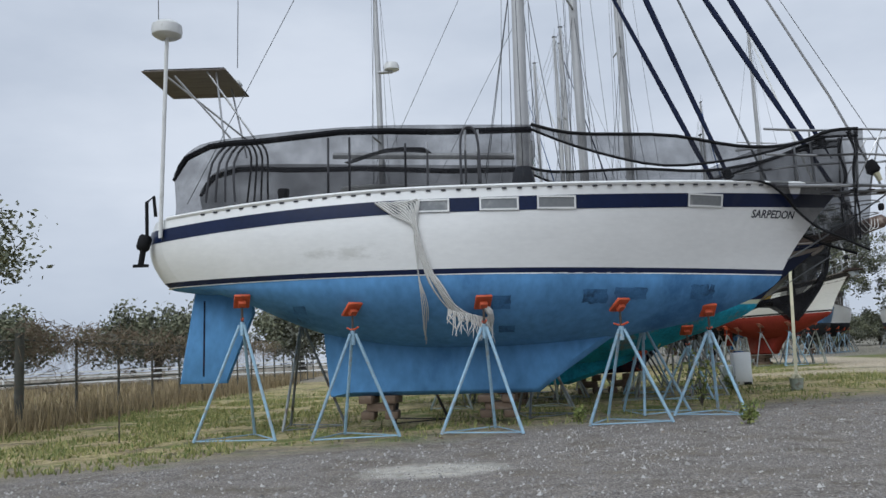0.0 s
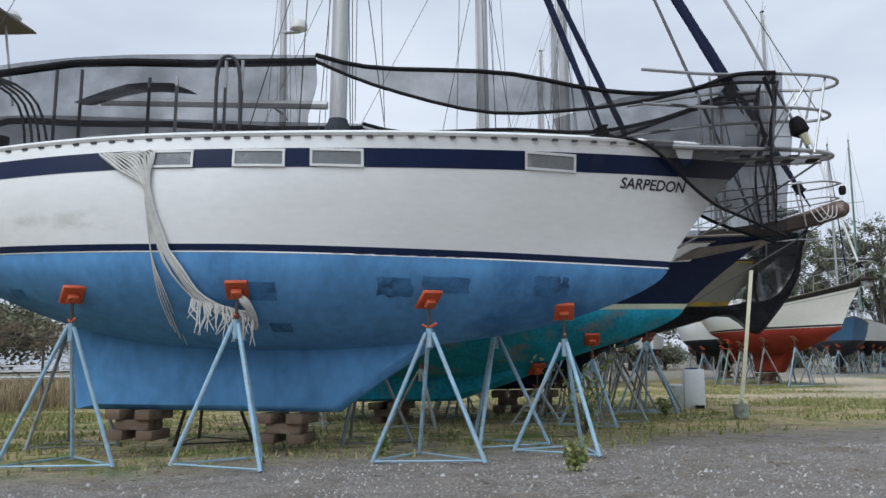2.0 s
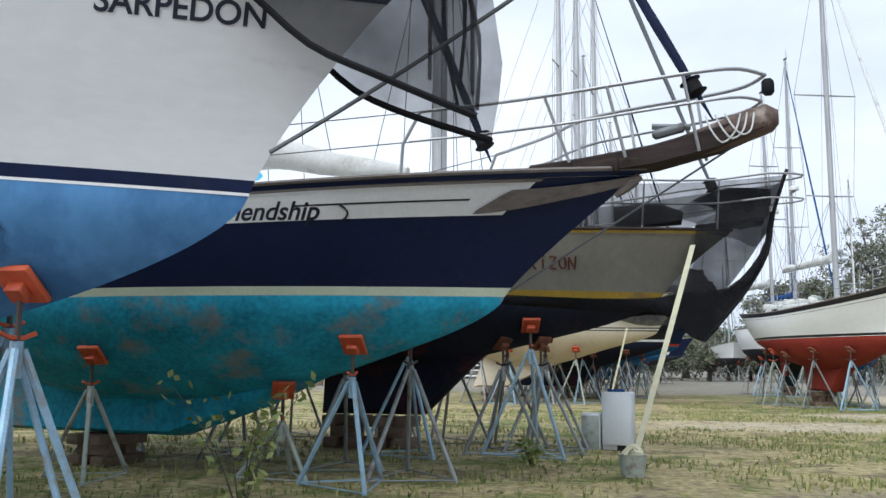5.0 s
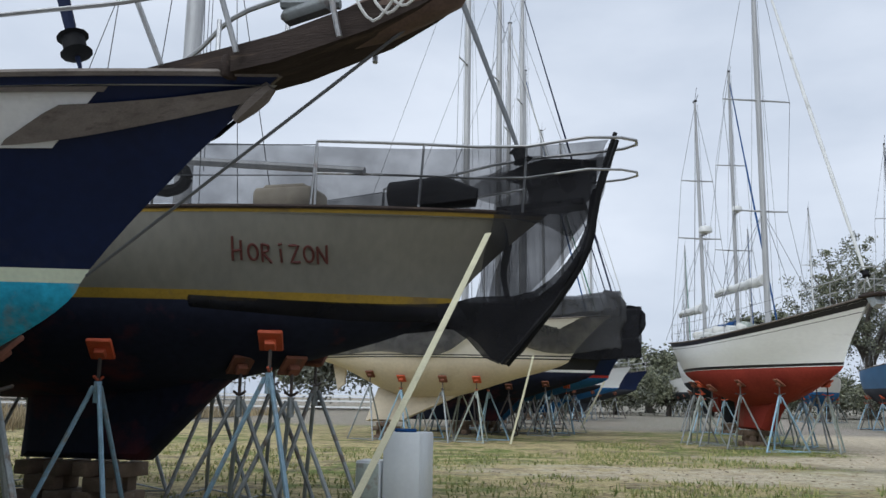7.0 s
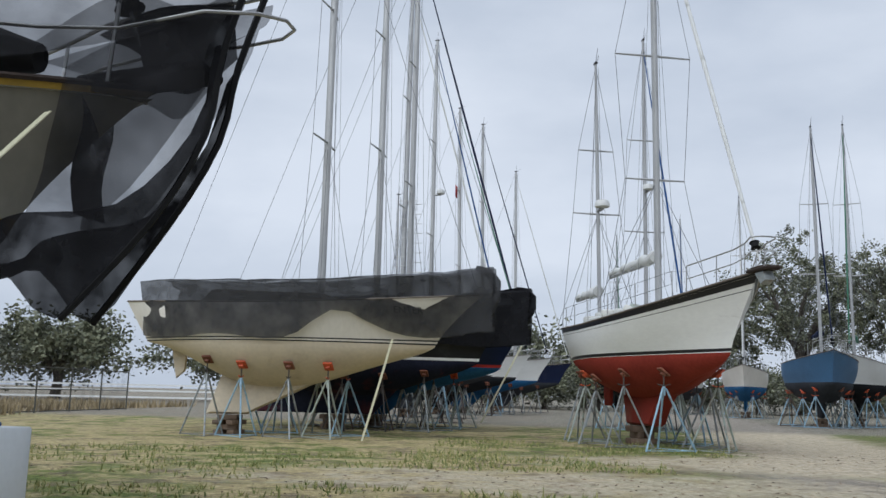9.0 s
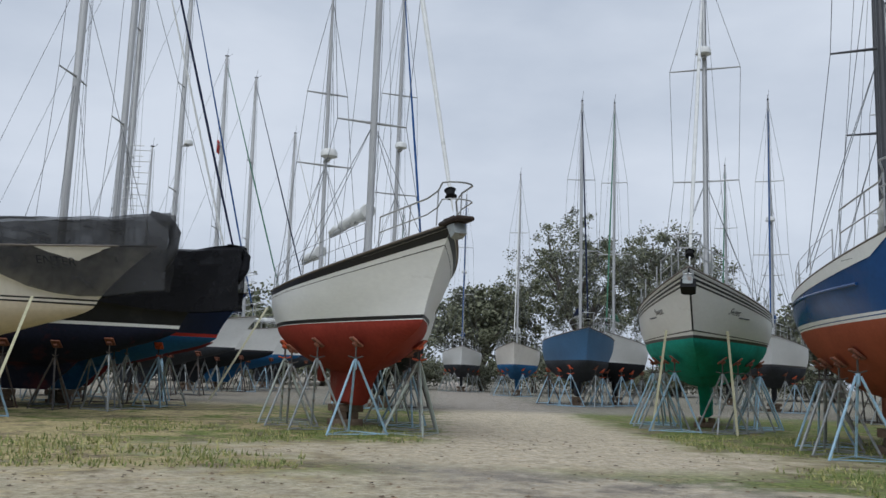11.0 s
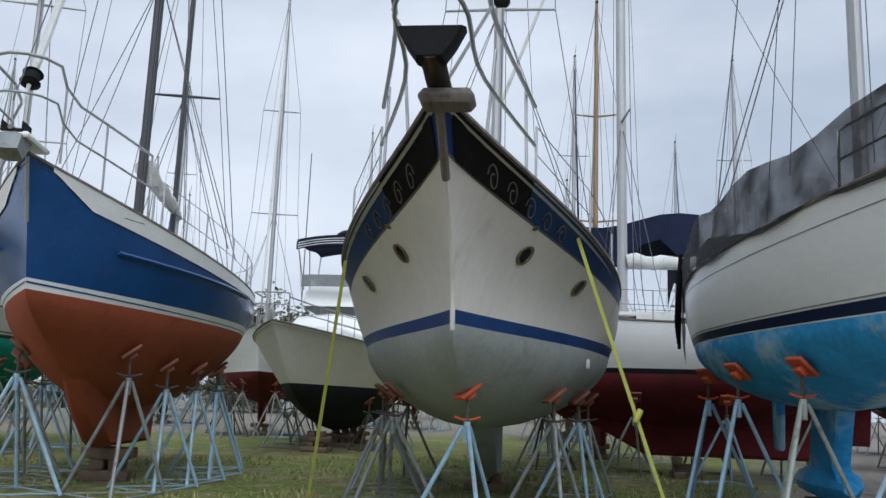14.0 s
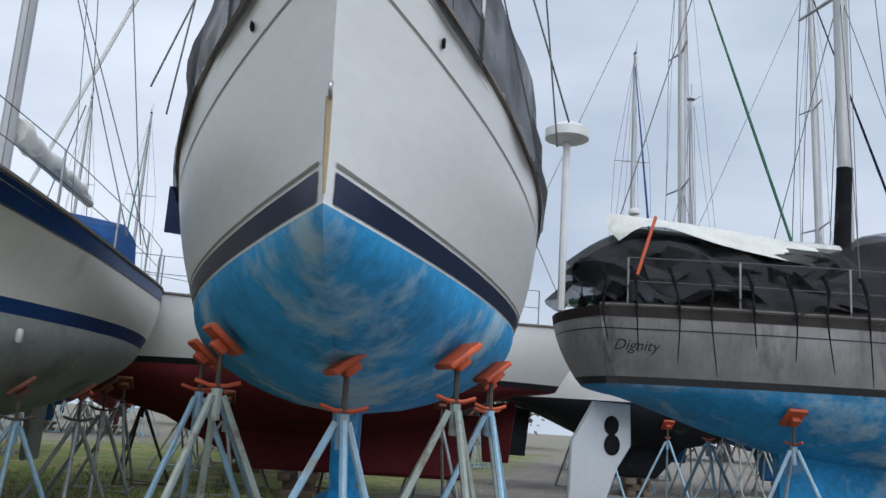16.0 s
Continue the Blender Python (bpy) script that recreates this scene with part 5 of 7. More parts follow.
prop_up(frnd_m, H2, (0.885,), 0.46, 0.05, 7, (-1,), (0,), 3, 15)
prop_up(frnd_m, H2, (0.83,), 0.10, 0.0, 8, (-1,), (2,), 3, 40)
prop_up(frnd_m, H2, (0.25, 0.5, 0.74, 0.88), 0.6, 0.06, 15, (1,), (1, 3))
block_stack(frnd_m, -5.5, 0, 0.4)

# grey full-keel boat
H3 = Hull(9.3, 1.8, 2.27, 1.22, (3.28, 3.14, 3.26), 1.05, 0.8, forefoot=1.9, afterfoot=0.7, transom=0.45, wide=0.47, plump=1.9, rise_bow=0.4, bow_fine=1.8)
horz, horz_m = sailing_boat("grey sloop with ochre stripes, dark bottom and black net", (8.77, 23.2), -6, H3, NAVYBOT, YELLOWP, GREYHULL,
    extra=((0.95, 1.0, YELLOWP, "sheer_stripe"),), keel=[(-5.3, 0.52), (-5.25, 1.7), (-2.2, 1.78), (-2.75, 1.36), (-3.6, 0.53)], keel_t=0.2, boot_top=0.10, rail=TEAK)
def brushed(word, width, height, boat, hull, x, z, mat, r=0.014):
    """Hand-painted capitals laid on the skin as brush strokes."""
    glyphs = {"H": [[(0, 0), (0.12, 1.12)], [(0.62, 0.05), (0.7, 0.95)], [(0.02, 0.42), (0.72, 0.52)]],
              "O": [[(0.5 + 0.34 * math.sin(a), 0.42 + 0.36 * math.cos(a)) for a in [0.4 * i for i in range(17)]]],
              "R": [[(0.15, 0), (0.2, 0.82)], [(0.2, 0.8), (0.66, 0.74), (0.6, 0.5), (0.2, 0.42), (0.78, -0.04)]],
              "I": [[(0.5, 0), (0.5, 0.62)], [(0.36, 0.8), (0.66, 0.84)]],
              "Z": [[(0.12, 0.78), (0.82, 0.8), (0.2, 0.02), (0.86, 0.04)]],
              "N": [[(0.1, 0), (0.16, 0.78)], [(0.16, 0.78), (0.74, 0.04)], [(0.74, 0.02), (0.84, 0.86)]]}
    step = width / len(word)
    for k, ch in enumerate(word):
        for line in glyphs[ch]:
            pts = []
            for i in range((len(line) - 1) * 3 + 1):
                a, b = line[i // 3], line[min(i // 3 + 1, len(line) - 1)]
                f = (i % 3) / 3
                px, pz = x + (k + mix(a[0], b[0], f) + 0.12 * mix(a[1], b[1], f)) * step, z + mix(a[1], b[1], f) * height
                pts.append((px, -(hull.on(px, pz) + 0.006), pz))
            part("painted_letter", Shape().tube(pts, r, 5), mat, boat, "dark red brush letter")


brushed("HORIZON", 0.92, 0.21, horz, H3, -2.02, 2.66, LETTERR)
prop_up(horz_m, H3, (0.40, 0.655, 0.85), 0.55, 0.06, 6, (-1,), (0, 0, 2), 3, 20)
prop_up(horz_m, H3, (0.86, 0.93), 0.25, 0.04, 26, (-1,), (1, 0), 3, 50)
prop_up(horz_m, H3, (0.3, 0.5, 0.66, 0.78, 0.86), 0.5, 0.06, 16, (1,), (3, 1, 3))
block_stack(horz_m, -4.9, 0, 0.5, 0.45)
block_stack(horz_m, -4.1, 0, 0.5, 0.45)
mast(horz, -3.4, 3.7, 12, 0.12, ((0.5, 0.9),), 0.0, None, (-10.2, 0, 3.5), 1.6)
furled(horz, (0.9, 0, 3.6), (-3.35, 0, 15.2), 0.035, WIRE)
mast(horz, -10.3, 3.7, 8.6, 0.09, ((0.44, 0.7),), 0.0, None, None, 1.0, None, True, (0.69, 0.22))
pulpit(horz, H3, 0.72, 0.80, 0.97, None, 3, 0.3, 0.0)
part("bow_platform", Shape().box((1.0, 0, 3.34), (0.95, 0.34, 0.07), pose(0, 0, 0, 0, -4, 0).to_3x3().to_4x4(), 0.02), DARKWOOD, horz)
lifelines(horz, H3, 0.08, 0.80, 6, 0.68)
cabin(horz, H3, -7.2, -3.0, 1.1, 0.8, 0.35, WHITE, 3)
part("deck_box", Shape().box((-1.75, -0.45, 3.42), (0.7, 0.5, 0.26), None, 0.04).box((-1.75, -0.45, 3.56), (0.5, 0.4, 0.06), None, 0.03), CREAMBOT, horz)
part("dinghy_tube", Shape().tube([(-0.6, -0.35, 3.46), (0.0, -0.35, 3.48), (0.35, -0.3, 3.42)], [0.16, 0.18, 0.1], 10), BLACKRUB, horz)
# Black ring standing in for a dark, net-covered round thing on deck.
part("round_deck_gear", Shape().tube([(-2.95 + 0.22 * math.cos(a), -1.0, 3.62 + 0.14 * math.sin(a)) for a in [i * math.pi / 6 for i in range(13)]], 0.07, 8), BLACKRUB, horz)
boom(horz, -3.5, 4.1, 3.8, 0.06, None)
part("spar_on_deck", Shape().tube([(-3.4, -0.5, 4.0), (-0.9, -0.4, 3.75)], 0.05, 8), ALU, horz)
for sd in (-1, 1):
    tp = along([edge(H3, -9.0, 0.70, sd), edge(H3, -5, 0.70, sd), edge(H3, -2.5, 0.69, sd), edge(H3, -0.4, 0.66, sd), (0.8, 0.42 * sd, 3.92), (1.75, 0.3 * sd, 3.98)], 18)
    bo = along([edge(H3, -9.0, 0.05, sd), edge(H3, -5, 0.05, sd), edge(H3, -2.5, 0.05, sd), edge(H3, -0.4, 0.04, sd), (0.9, 0.32 * sd, 3.5), (1.7, 0.2 * sd, 3.75)], 18)
    cloth(horz, tp, bo, NET, 6, 0.04, sd + 31)
    b1 = along([edge(H3, -2.3, -0.90, sd, 1.03), edge(H3, -0.8, -0.98, sd, 1.06), (0.0, 0.35 * sd, 2.28), (0.35, 0.32 * sd, 2.35), (0.95, 0.2 * sd, 2.42), (1.4, 0.12 * sd, 2.9), (1.6, 0.15 * sd, 3.5)], 18)
    b2 = along([edge(H3, -2.3, -1.02, sd, 1.0), edge(H3, -0.8, -1.15, sd, 0.9), (0.05, 0.3 * sd, 2.05), (0.58, 0.2 * sd, 1.66), (1.12, 0.12 * sd, 2.28), (1.48, 0.1 * sd, 2.85), (1.63, 0.12 * sd, 3.45)], 18)
    cloth(horz, b1, b2, NETDENSE, 4, 0.06, sd + 35, "net_skirt")
    up2 = along([(0.55, 0.3 * sd, 3.35), (1.0, 0.28 * sd, 3.55), (1.7, 0.2 * sd, 3.75)], 10)
    dn2 = along([(0.35, 0.3 * sd, 2.35), (0.9, 0.2 * sd, 2.4), (1.5, 0.15 * sd, 3.2)], 10)
    cloth(horz, up2, dn2, NET, 6, 0.08, sd + 38)
    part("net_edge_rope", Shape().tube(along([(1.81, 0.14 * sd, 4.1), (1.6, 0.12 * sd, 3.45), (1.5, 0.1 * sd, 2.9), (1.16, 0.1 * sd, 2.32), (0.60, 0.18 * sd, 1.66)], 12), 0.025, 5), BLACKRUB, horz)
part("net_rag", Shape().grid([[(0.62 + 0.03 * math.sin(j), -0.2 + 0.09 * i, 3.2 - 0.12 * j) for i in range(5)] for j in range(8)]), NETDENSE, horz)
cloth(horz, along([(0.3, -0.3, 3.55), (0.9, -0.28, 3.86), (1.4, -0.2, 3.75), (1.74, -0.14, 3.95)], 12), along([(0.7, -0.22, 3.2), (1.1, -0.2, 3.1), (1.35, -0.15, 3.0), (1.6, -0.1, 3.35)], 12), NET, 6, 0.16, 91, "net_drape")
cloth(horz, along([(0.5, 0.1, 3.75), (1.0, 0.05, 3.9), (1.6, 0.0, 3.85)], 10), along([(0.8, 0.2, 3.45), (1.2, 0.2, 3.3), (1.6, 0.1, 3.5)], 10), NETDENSE, 5, 0.14, 93, "net_drape")
strap("pale webbing strap tied from a grey bow to the ground", (9.22, 22.80, 3.02), (8.27, 20.70, 0.22), 0.075, STRAP, (1, -0.45, 0))
bucket = thing("bucket", "small pale bucket weighing down a webbing strap", "bucket", pose(8.25, 20.65, 0))
part("tub", Shape().lathe([(0.10, 0.0), (0.13, 0.02), (0.16, 0.26), (0.17, 0.28), (0.14, 0.27)], (0, 0, 0), 16), STANDS[2], bucket)
part("knot", Shape().tube(along([(-0.1, 0, 0.26), (0, 0.06, 0.36), (0.1, 0, 0.28), (0, -0.08, 0.3)], 8), 0.04, 6), STRAP, bucket)

# white enamel fridge and small cabinet in the grass
fr = thing("fridge", "white enamel bar fridge standing in the grass", "fridge", pose(8.16, 24.15, 0, 0, 0, -8))
part("body", Shape().box((0, 0, 0.46), (0.46, 0.46, 0.88), None, 0.02), ENAMEL, fr)
part("door", Shape().box((0, -0.255, 0.50), (0.45, 0.04, 0.80), None, 0.012), ENAMEL, fr)
part("kick_plate", Shape().box((0.1, -0.25, 0.06), (0.2, 0.03, 0.11)), BLACKRUB, fr)
lidb = solo("plastic_lid", Shape().box((0, 0, 0.02), (0.26, 0.12, 0.035), None, 0.01), CANVASBL, "small blue plastic lid lying on the fridge", "lid", m=pose(8.12, 24.12, 0.9, 0, 0, 12))
sc = thing("small_cabinet", "faded grey-white cabinet beside the fridge", "cabinet", pose(7.74, 24.1, 0, 0, 0, -6))
part("body", Shape().box((0, 0, 0.29), (0.30, 0.36, 0.56), None, 0.015), ENAMEL, sc)
part("door", Shape().box((0, -0.19, 0.29), (0.27, 0.02, 0.5), None, 0.006), STANDS[2], sc)

# cream sloop under black net
H4 = Hull(8.2, 1.7, 2.5, 1.3, (3.6, 3.5, 3.85), 1.25, 0.6, forefoot=2.2, afterfoot=1.2, transom=0.4, plump=1.6, bow_fine=1.7)
cslp, cslp_m = sailing_boat("cream sloop with two thin stripes under a black net", (9.8, 40.8), -6, H4, CREAMBOT, None, CREAM,
    extra=((0.0, 0.03, STRIPEK, "boot_line"), (0.07, 0.10, STRIPEK, "boot_line")), keel=[(-6.5, 0.55), (-6.1, 1.6), (-3.0, 1.6), (-4.2, 1.05), (-4.9, 0.75), (-5.3, 0.55)], rudder=[(-7.5, 1.5), (-7.7, 2.4), (-7.2, 2.4), (-7.25, 1.7)])
prop_up(cslp_m, H4, (0.25, 0.4, 0.58, 0.72), 0.5, 0.06, 7, (-1, 1), (0, 1, 2))
block_stack(cslp_m, -5.8, 0, 0.53)
mast(cslp, -3.3, 3.9, 13, 0.11, ((0.35, 0.9), (0.65, 0.7)), 0.0, (1.1, 0, 4.0), (-8, 0, 3.8), 1.5)
lettering("ENTER", 0.24, LETTER, H4, cslp, -0.6, 3.3, -1, 0.0)


def shroud_over(boat, hull, x0, x1, top, hang, seed, mat=NETDENSE, tip=0.5):
    """A dark net thrown over the foredeck and hanging down the topsides."""
    n = 22
    for sd in (-1, 1):
        ridge, rim, low = [], [], []
        for i in range(n + 1):
            x = mix(x0, x1, i / n)
            xe = min(x, hull.over_bow - 0.05)
            e = edge(hull, xe, 0, sd, 1.0)
            e.y += 0.14 * sd
            e.x = x
            w = max(abs(e.y), 0.22)
            e.y = sd * w
            h = top * (1 + 0.12 * noise.noise(Vector((x * 1.3, seed, 0))))
            ridge.append(Vector((x, 0.15 * sd, e.z + h)))
            rim.append(e + Vector((0, 0, h * 0.75)))
            d = hang(i / n)
            low.append(Vector((x, sd * (max(hull.on(xe, max(hull.zw, e.z - d)), 0.05) + 0.16), e.z - d)))
        cloth(boat, ridge, rim, mat, 3, 0.08, seed + sd)
        cloth(boat, rim, low, mat, 8, 0.055, seed + sd + 4)
    part("net_swag", Shape().tube(along([(x1 - 0.5, 0, hull.sheer[2] + top), (x1, 0.1, hull.sheer[2] + top * 0.6), (x1 + 0.05, -0.1, hull.sheer[2] - 0.2), (x1 - 0.2, 0, hull.sheer[2] - 0.6)], 10), [0.06, 0.1, 0.13, 0.11, 0.14, 0.11, 0.13, 0.1, 0.08, 0.06, 0.03], 9), mat, boat)


NETGREY = netting("grey_black_net", (0.03, 0.03, 0.032), 0.8)
shroud_over(cslp, H4, -8.2, 1.55, 0.75, lambda k: 0.92 + 0.08 * math.sin(k * 17) - 0.62 * math.exp(-((k - 0.60) / 0.09) ** 2) + 0.12 * max(0, k - 0.75) * 4, 41, NETGREY)
cabin(cslp, H4, -6.5, -2.8, 1.0, 0.6, 0.5, TEAK, 2)
strap("yellowed strap holding down a cream sloop", (8.75, 40.0, 2.6), (8.1, 39.7, 0.02), 0.06, STRAP, (1, 0, 0))

# dark boat behind it
H5 = Hull(9.2, 1.8, 2.3, 1.1, (3.8, 3.7, 4.15), 1.3, 0.8, forefoot=1.8, transom=0.45, bow_fine=1.7)
dark, dark_m = sailing_boat("dark hulled boat shrouded in black net", (10.6, 46.3), -8, H5, NAVYBOT, STRIPEW, BLACKHULL, keel=[(-7.8, 0.5), (-7.8, 1.5), (-2.6, 1.5), (-3.6, 0.5)])
prop_up(dark_m, H5, (0.3, 0.55, 0.7, 0.85), 0.6, 0.06, 8, (-1, 1), (1, 3))
shroud_over(dark, H5, -8.0, 1.7, 0.55, lambda k: 0.9 + 0.4 * abs(math.sin(k * 5)), 53, NETDENSE)
block_stack(dark_m, -5.0, 0, 0.48)
mast(dark, -3.6, 4.0, 14.5, 0.12, ((0.4, 0.9), (0.68, 0.75)), 0.0, (1.2, 0, 4.2), (-9.2, 0, 3.9), 1.5, None, True, None, 0.008)


# ---- the boats of the farther row ----
# white ketch with red bottom
H6 = Hull(8.8, 1.75, 2.28, 1.2, (3.4, 3.2, 3.9), 1.35, 0.9, forefoot=2.0, afterfoot=1.6, transom=0.5, plump=1.6, bow_fine=1.6)
redk, redk_m = sailing_boat("white ketch with red bottom and black sheer stripe", (16.7, 37.3), -75, H6, REDBOT, STRIPEK, WHITE,
    extra=((0.86, 1.0, STRIPEK, "sheer_stripe"), (0.0, 0.012, STRIPEW, "pinstripe"), (0.78, 0.79, STRIPEK, "cove_line")), keel=[(-5.9, 0.52), (-6.2, 1.7), (-2.9, 1.6), (-3.7, 1.0), (-4.1, 0.52)], rudder=[(-8.1, 1.0), (-8.2, 2.1), (-7.5, 2.1), (-7.6, 1.0)], keel_t=0.24)
prop_up(redk_m, H6, (0.2, 0.32, 0.45, 0.62, 0.8), 0.6, 0.06, 9, (-1, 1), (4, 1, 2))
block_stack(redk_m, -5.2, 0, 0.5)
mast(redk, -3.9, 3.9, 12.3, 0.12, ((0.28, 0.85), (0.56, 1.1)), 0.0, None, None, 1.5, None, True, None, 0.008)
mast(redk, -8.6, 3.7, 8.6, 0.085, ((0.42, 0.8), (0.66, 0.6)), 0.03, None, (-9.6, 0, 3.5), 1.2, None, True, (0.45, 0.24), 0.008)
furled(redk, (1.35, 0, 4.1), (-3.85, 0, 16.0), 0.05, SAILW)
pulpit(redk, H6, 0.62, 0.84, 0.35, None, 3)
lifelines(redk, H6, 0.1, 0.8, 7)
cabin(redk, H6, -7.2, -3.0, 1.1, 0.65, 0.42, DECK, 3)
boom(redk, -4.0, 4.9, 3.6, 0.06, SAILW)
boom(redk, -8.7, 4.5, 2.2, 0.05, SAILW)
anchor_roller(redk, 1.15, 3.88, 0.5, TEAK)
part("bow_board", Shape().box((1.5, 0, 3.9), (0.9, 0.34, 0.08), None, 0.03), TEAK, redk)
for k in range(7):
    part("deck_clutter", Shape().box((-7.5 + 0.55 * k, -0.7 + 0.2 * (k % 3), 3.55 + 0.05 * (k % 2)), (0.4, 0.3, 0.22 + 0.06 * (k % 3)), pose(0, 0, 0, 4 * k, 0, 25 * k).to_3x3().to_4x4(), 0.05), (CANVASW, DECK, STANDS[2])[k % 3], redk)

# white sloop with green bottom
H7 = Hull(9.2, 1.85, 2.36, 1.15, (3.35, 3.22, 3.9), 1.45, 0.8, forefoot=2.0, afterfoot=1.6, transom=0.5, plump=1.55, bow_fine=1.6, stem_curve=1.05)
grnb, grnb_m = sailing_boat("white sloop with green bottom and dark double stripes", (23.62, 41.4), -116, H7, GREENBOT, STRIPEK, WHITE,
    extra=((0.78, 0.81, STRIPEK, "cove_stripe"), (0.84, 0.88, STRIPEK, "cove_stripe"), (0.91, 0.94, STRIPEK, "cove_stripe"), (0.10, 0.12, STRIPEK, "boot_line")), keel=[(-6.2, 0.30), (-6.2, 1.5), (-3.2, 1.5), (-4.6, 0.9), (-5.0, 0.30)], rudder=[(-8.4, 0.7), (-8.5, 2.1), (-7.7, 2.1), (-7.8, 0.7)], boot_top=0.07, keel_t=0.16)
prop_up(grnb_m, H7, (0.3, 0.45, 0.6, 0.72, 0.84), 0.6, 0.06, 10, (-1, 1), (4, 1, 4))
block_stack(grnb_m, -5.6, 0, 0.28)
for sd in (-1, 1):
    lettering("Sweet", 0.22, LETTER, H7, grnb, -1.15, 3.0, sd, 0.4, slope=0.02)
    part("faint_lettering", Shape().grid([[(-0.95 - 0.6 * i / 6 - 0.55, sd * (H7.on(-1.5 - 0.6 * i / 6, 2.95) + 0.009), 2.93 + 0.09 * j + 0.01 * (i % 2)) for i in range(7)] for j in range(2)]), LETTER, grnb)
mast(grnb, -6.2, 3.8, 11.2, 0.12, ((0.36, 1.0), (0.68, 1.1)), 0.0, None, (-10, 0, 3.5), 1.5, None, True, (0.72, 0.24), 0.008)
furled(grnb, (1.2, 0, 3.95), (-6.1, 0, 14.6), 0.05, SAILW)
pulpit(grnb, H7, 0.66, 0.85, 0.4, None, 3, 0.3)
lifelines(grnb, H7, 0.1, 0.82, 7)
cabin(grnb, H7, -7.6, -3.0, 1.2, 0.7, 0.40, DECK, 3)
cabin(grnb, H7, -8.2, -6.8, 1.0, 0.9, 0.95, CANVASG, 0, "dodger")
boom(grnb, -6.4, 5.1, 3.2, 0.06, SAILW)
anchor_roller(grnb, 1.25, 3.7, 0.45)
part("bow_anchor", Shape().plate([(1.2, 3.55), (1.7, 3.62), (1.85, 3.4), (1.5, 3.25)], 0.16), BLACKRUB, grnb)
part("stem_band", Shape().tube([H7.point(1, v) + Vector((0.012, 0, 0)) for v in (1.1, 1.4, 1.7, 1.98)], 0.022, 6), STRIPEK, grnb)
for y0, y1 in ((-0.75, -1.15), (0.75, 0.95)):
    a, b2 = grnb_m @ Vector((-1.2, y0, 2.6)), grnb_m @ Vector((-1.6, y1, 0.0))
    strap("pale strap holding a green-bottomed sloop to the ground", a, b2, 0.06, STRAP, (1, -0.5, 0))

# royal blue cutter with rust red bottom
H8 = Hull(9.3, 1.9, 2.41, 1.05, (3.35, 3.12, 3.80), 0.42, 0.4, forefoot=1.7, afterfoot=1.0, transom=0.35, wide=0.42, plump=1.35, bow_fine=1.75, stem_curve=1.1)
blue, blue_m = sailing_boat("royal blue cutter with rust red bottom and white bulwark", (23.83, 33.55), -121, H8, RUSTBOT, STRIPEW, ROYAL,
    extra=((0.045, 0.06, ROYAL, "boot_line"),), keel=[(-7.0, 0.5), (-7.2, 1.5), (-1.9, 1.7), (-2.6, 1.1), (-3.6, 0.55)], keel_t=0.2, boot_top=0.12)
part("white_bulwark", H8.band(lambda u: 1.80, lambda u: 1.995, 3, 40, 0.018, 0.0, 0.92), STRIPEW, blue)
part("bulwark_end", H8.band(lambda u: 1.80 + 0.16 * min(1, (u - 0.92) / 0.05), lambda u: 1.995, 3, 12, 0.018, 0.92, 0.972), STRIPEW, blue)
for sd in (-1, 1):
    part("rub_strake", Shape().tube([(x, sd * (H8.on(x, 3.05) + 0.02), 3.02 + 0.012 * x) for x in [-1.0 - 0.35 * i for i in range(12)]], 0.028, 6), ROYAL, blue)
    part("registration_bars", Shape().grid([[(-0.9 - 0.32 * i / 6, sd * (H8.on(-0.9 - 0.32 * i / 6, 3.45) + 0.012), 3.42 + 0.09 * j) for i in range(7)] for j in range(2)]), LETTER, blue)
prop_up(blue_m, H8, (0.25, 0.4, 0.55, 0.68, 0.8), 0.55, 0.06, 11, (-1, 1), (4, 1, 4), 3, 15)
block_stack(blue_m, -4.6, 0, 0.5)
mast(blue, -4.9, 3.9, 12, 0.12, ((0.4, 1.0), (0.7, 0.8)), 0.0, (1.0, 0, 4.2), (-9.8, 0, 3.5), 1.6, BLACKSPAR, True, None, 0.008)
mast(blue, -8.0, 3.6, 9.0, 0.08, ((0.45, 0.7),), 0.0, None, None, 1.2, BLACKSPAR, True, None, 0.008)
furled(blue, (0.75, 0, 4.25), (-4.85, 0, 15.4), 0.06, SAILW)
pulpit(blue, H8, 0.85, 0.83, 0.6, None, 3, 0.34)
lifelines(blue, H8, 0.1, 0.8, 7)
cabin(blue, H8, -7.8, -3.0, 1.2, 0.7, 0.42, WHITE, 3)
boom(blue, -5.0, 5.0, 3.6, 0.07, CANVASW)
part("bow_platform", Shape().box((0.6, 0, 3.87), (0.7, 0.34, 0.06), None, 0.02), WHITE, blue)
anchor_roller(blue, 0.7, 3.9, 0.25, BLACKRUB)
part("stem_iron", Shape().tube([H8.point(1, v) + Vector((0.012, 0, 0)) for v in (1.5, 1.7, 1.98)], 0.02, 6), STEEL, blue)
for k in range(4):
    part("fender", Shape().tube([(-8.6 + 0.5 * k, 0.5, 3.5), (-8.6 + 0.5 * k, 0.55, 3.65), (-8.6 + 0.5 * k, 0.6, 4.1)], [0.06, 0.13, 0.06], 8), (REDFLAG, SAILW)[k % 2], blue)

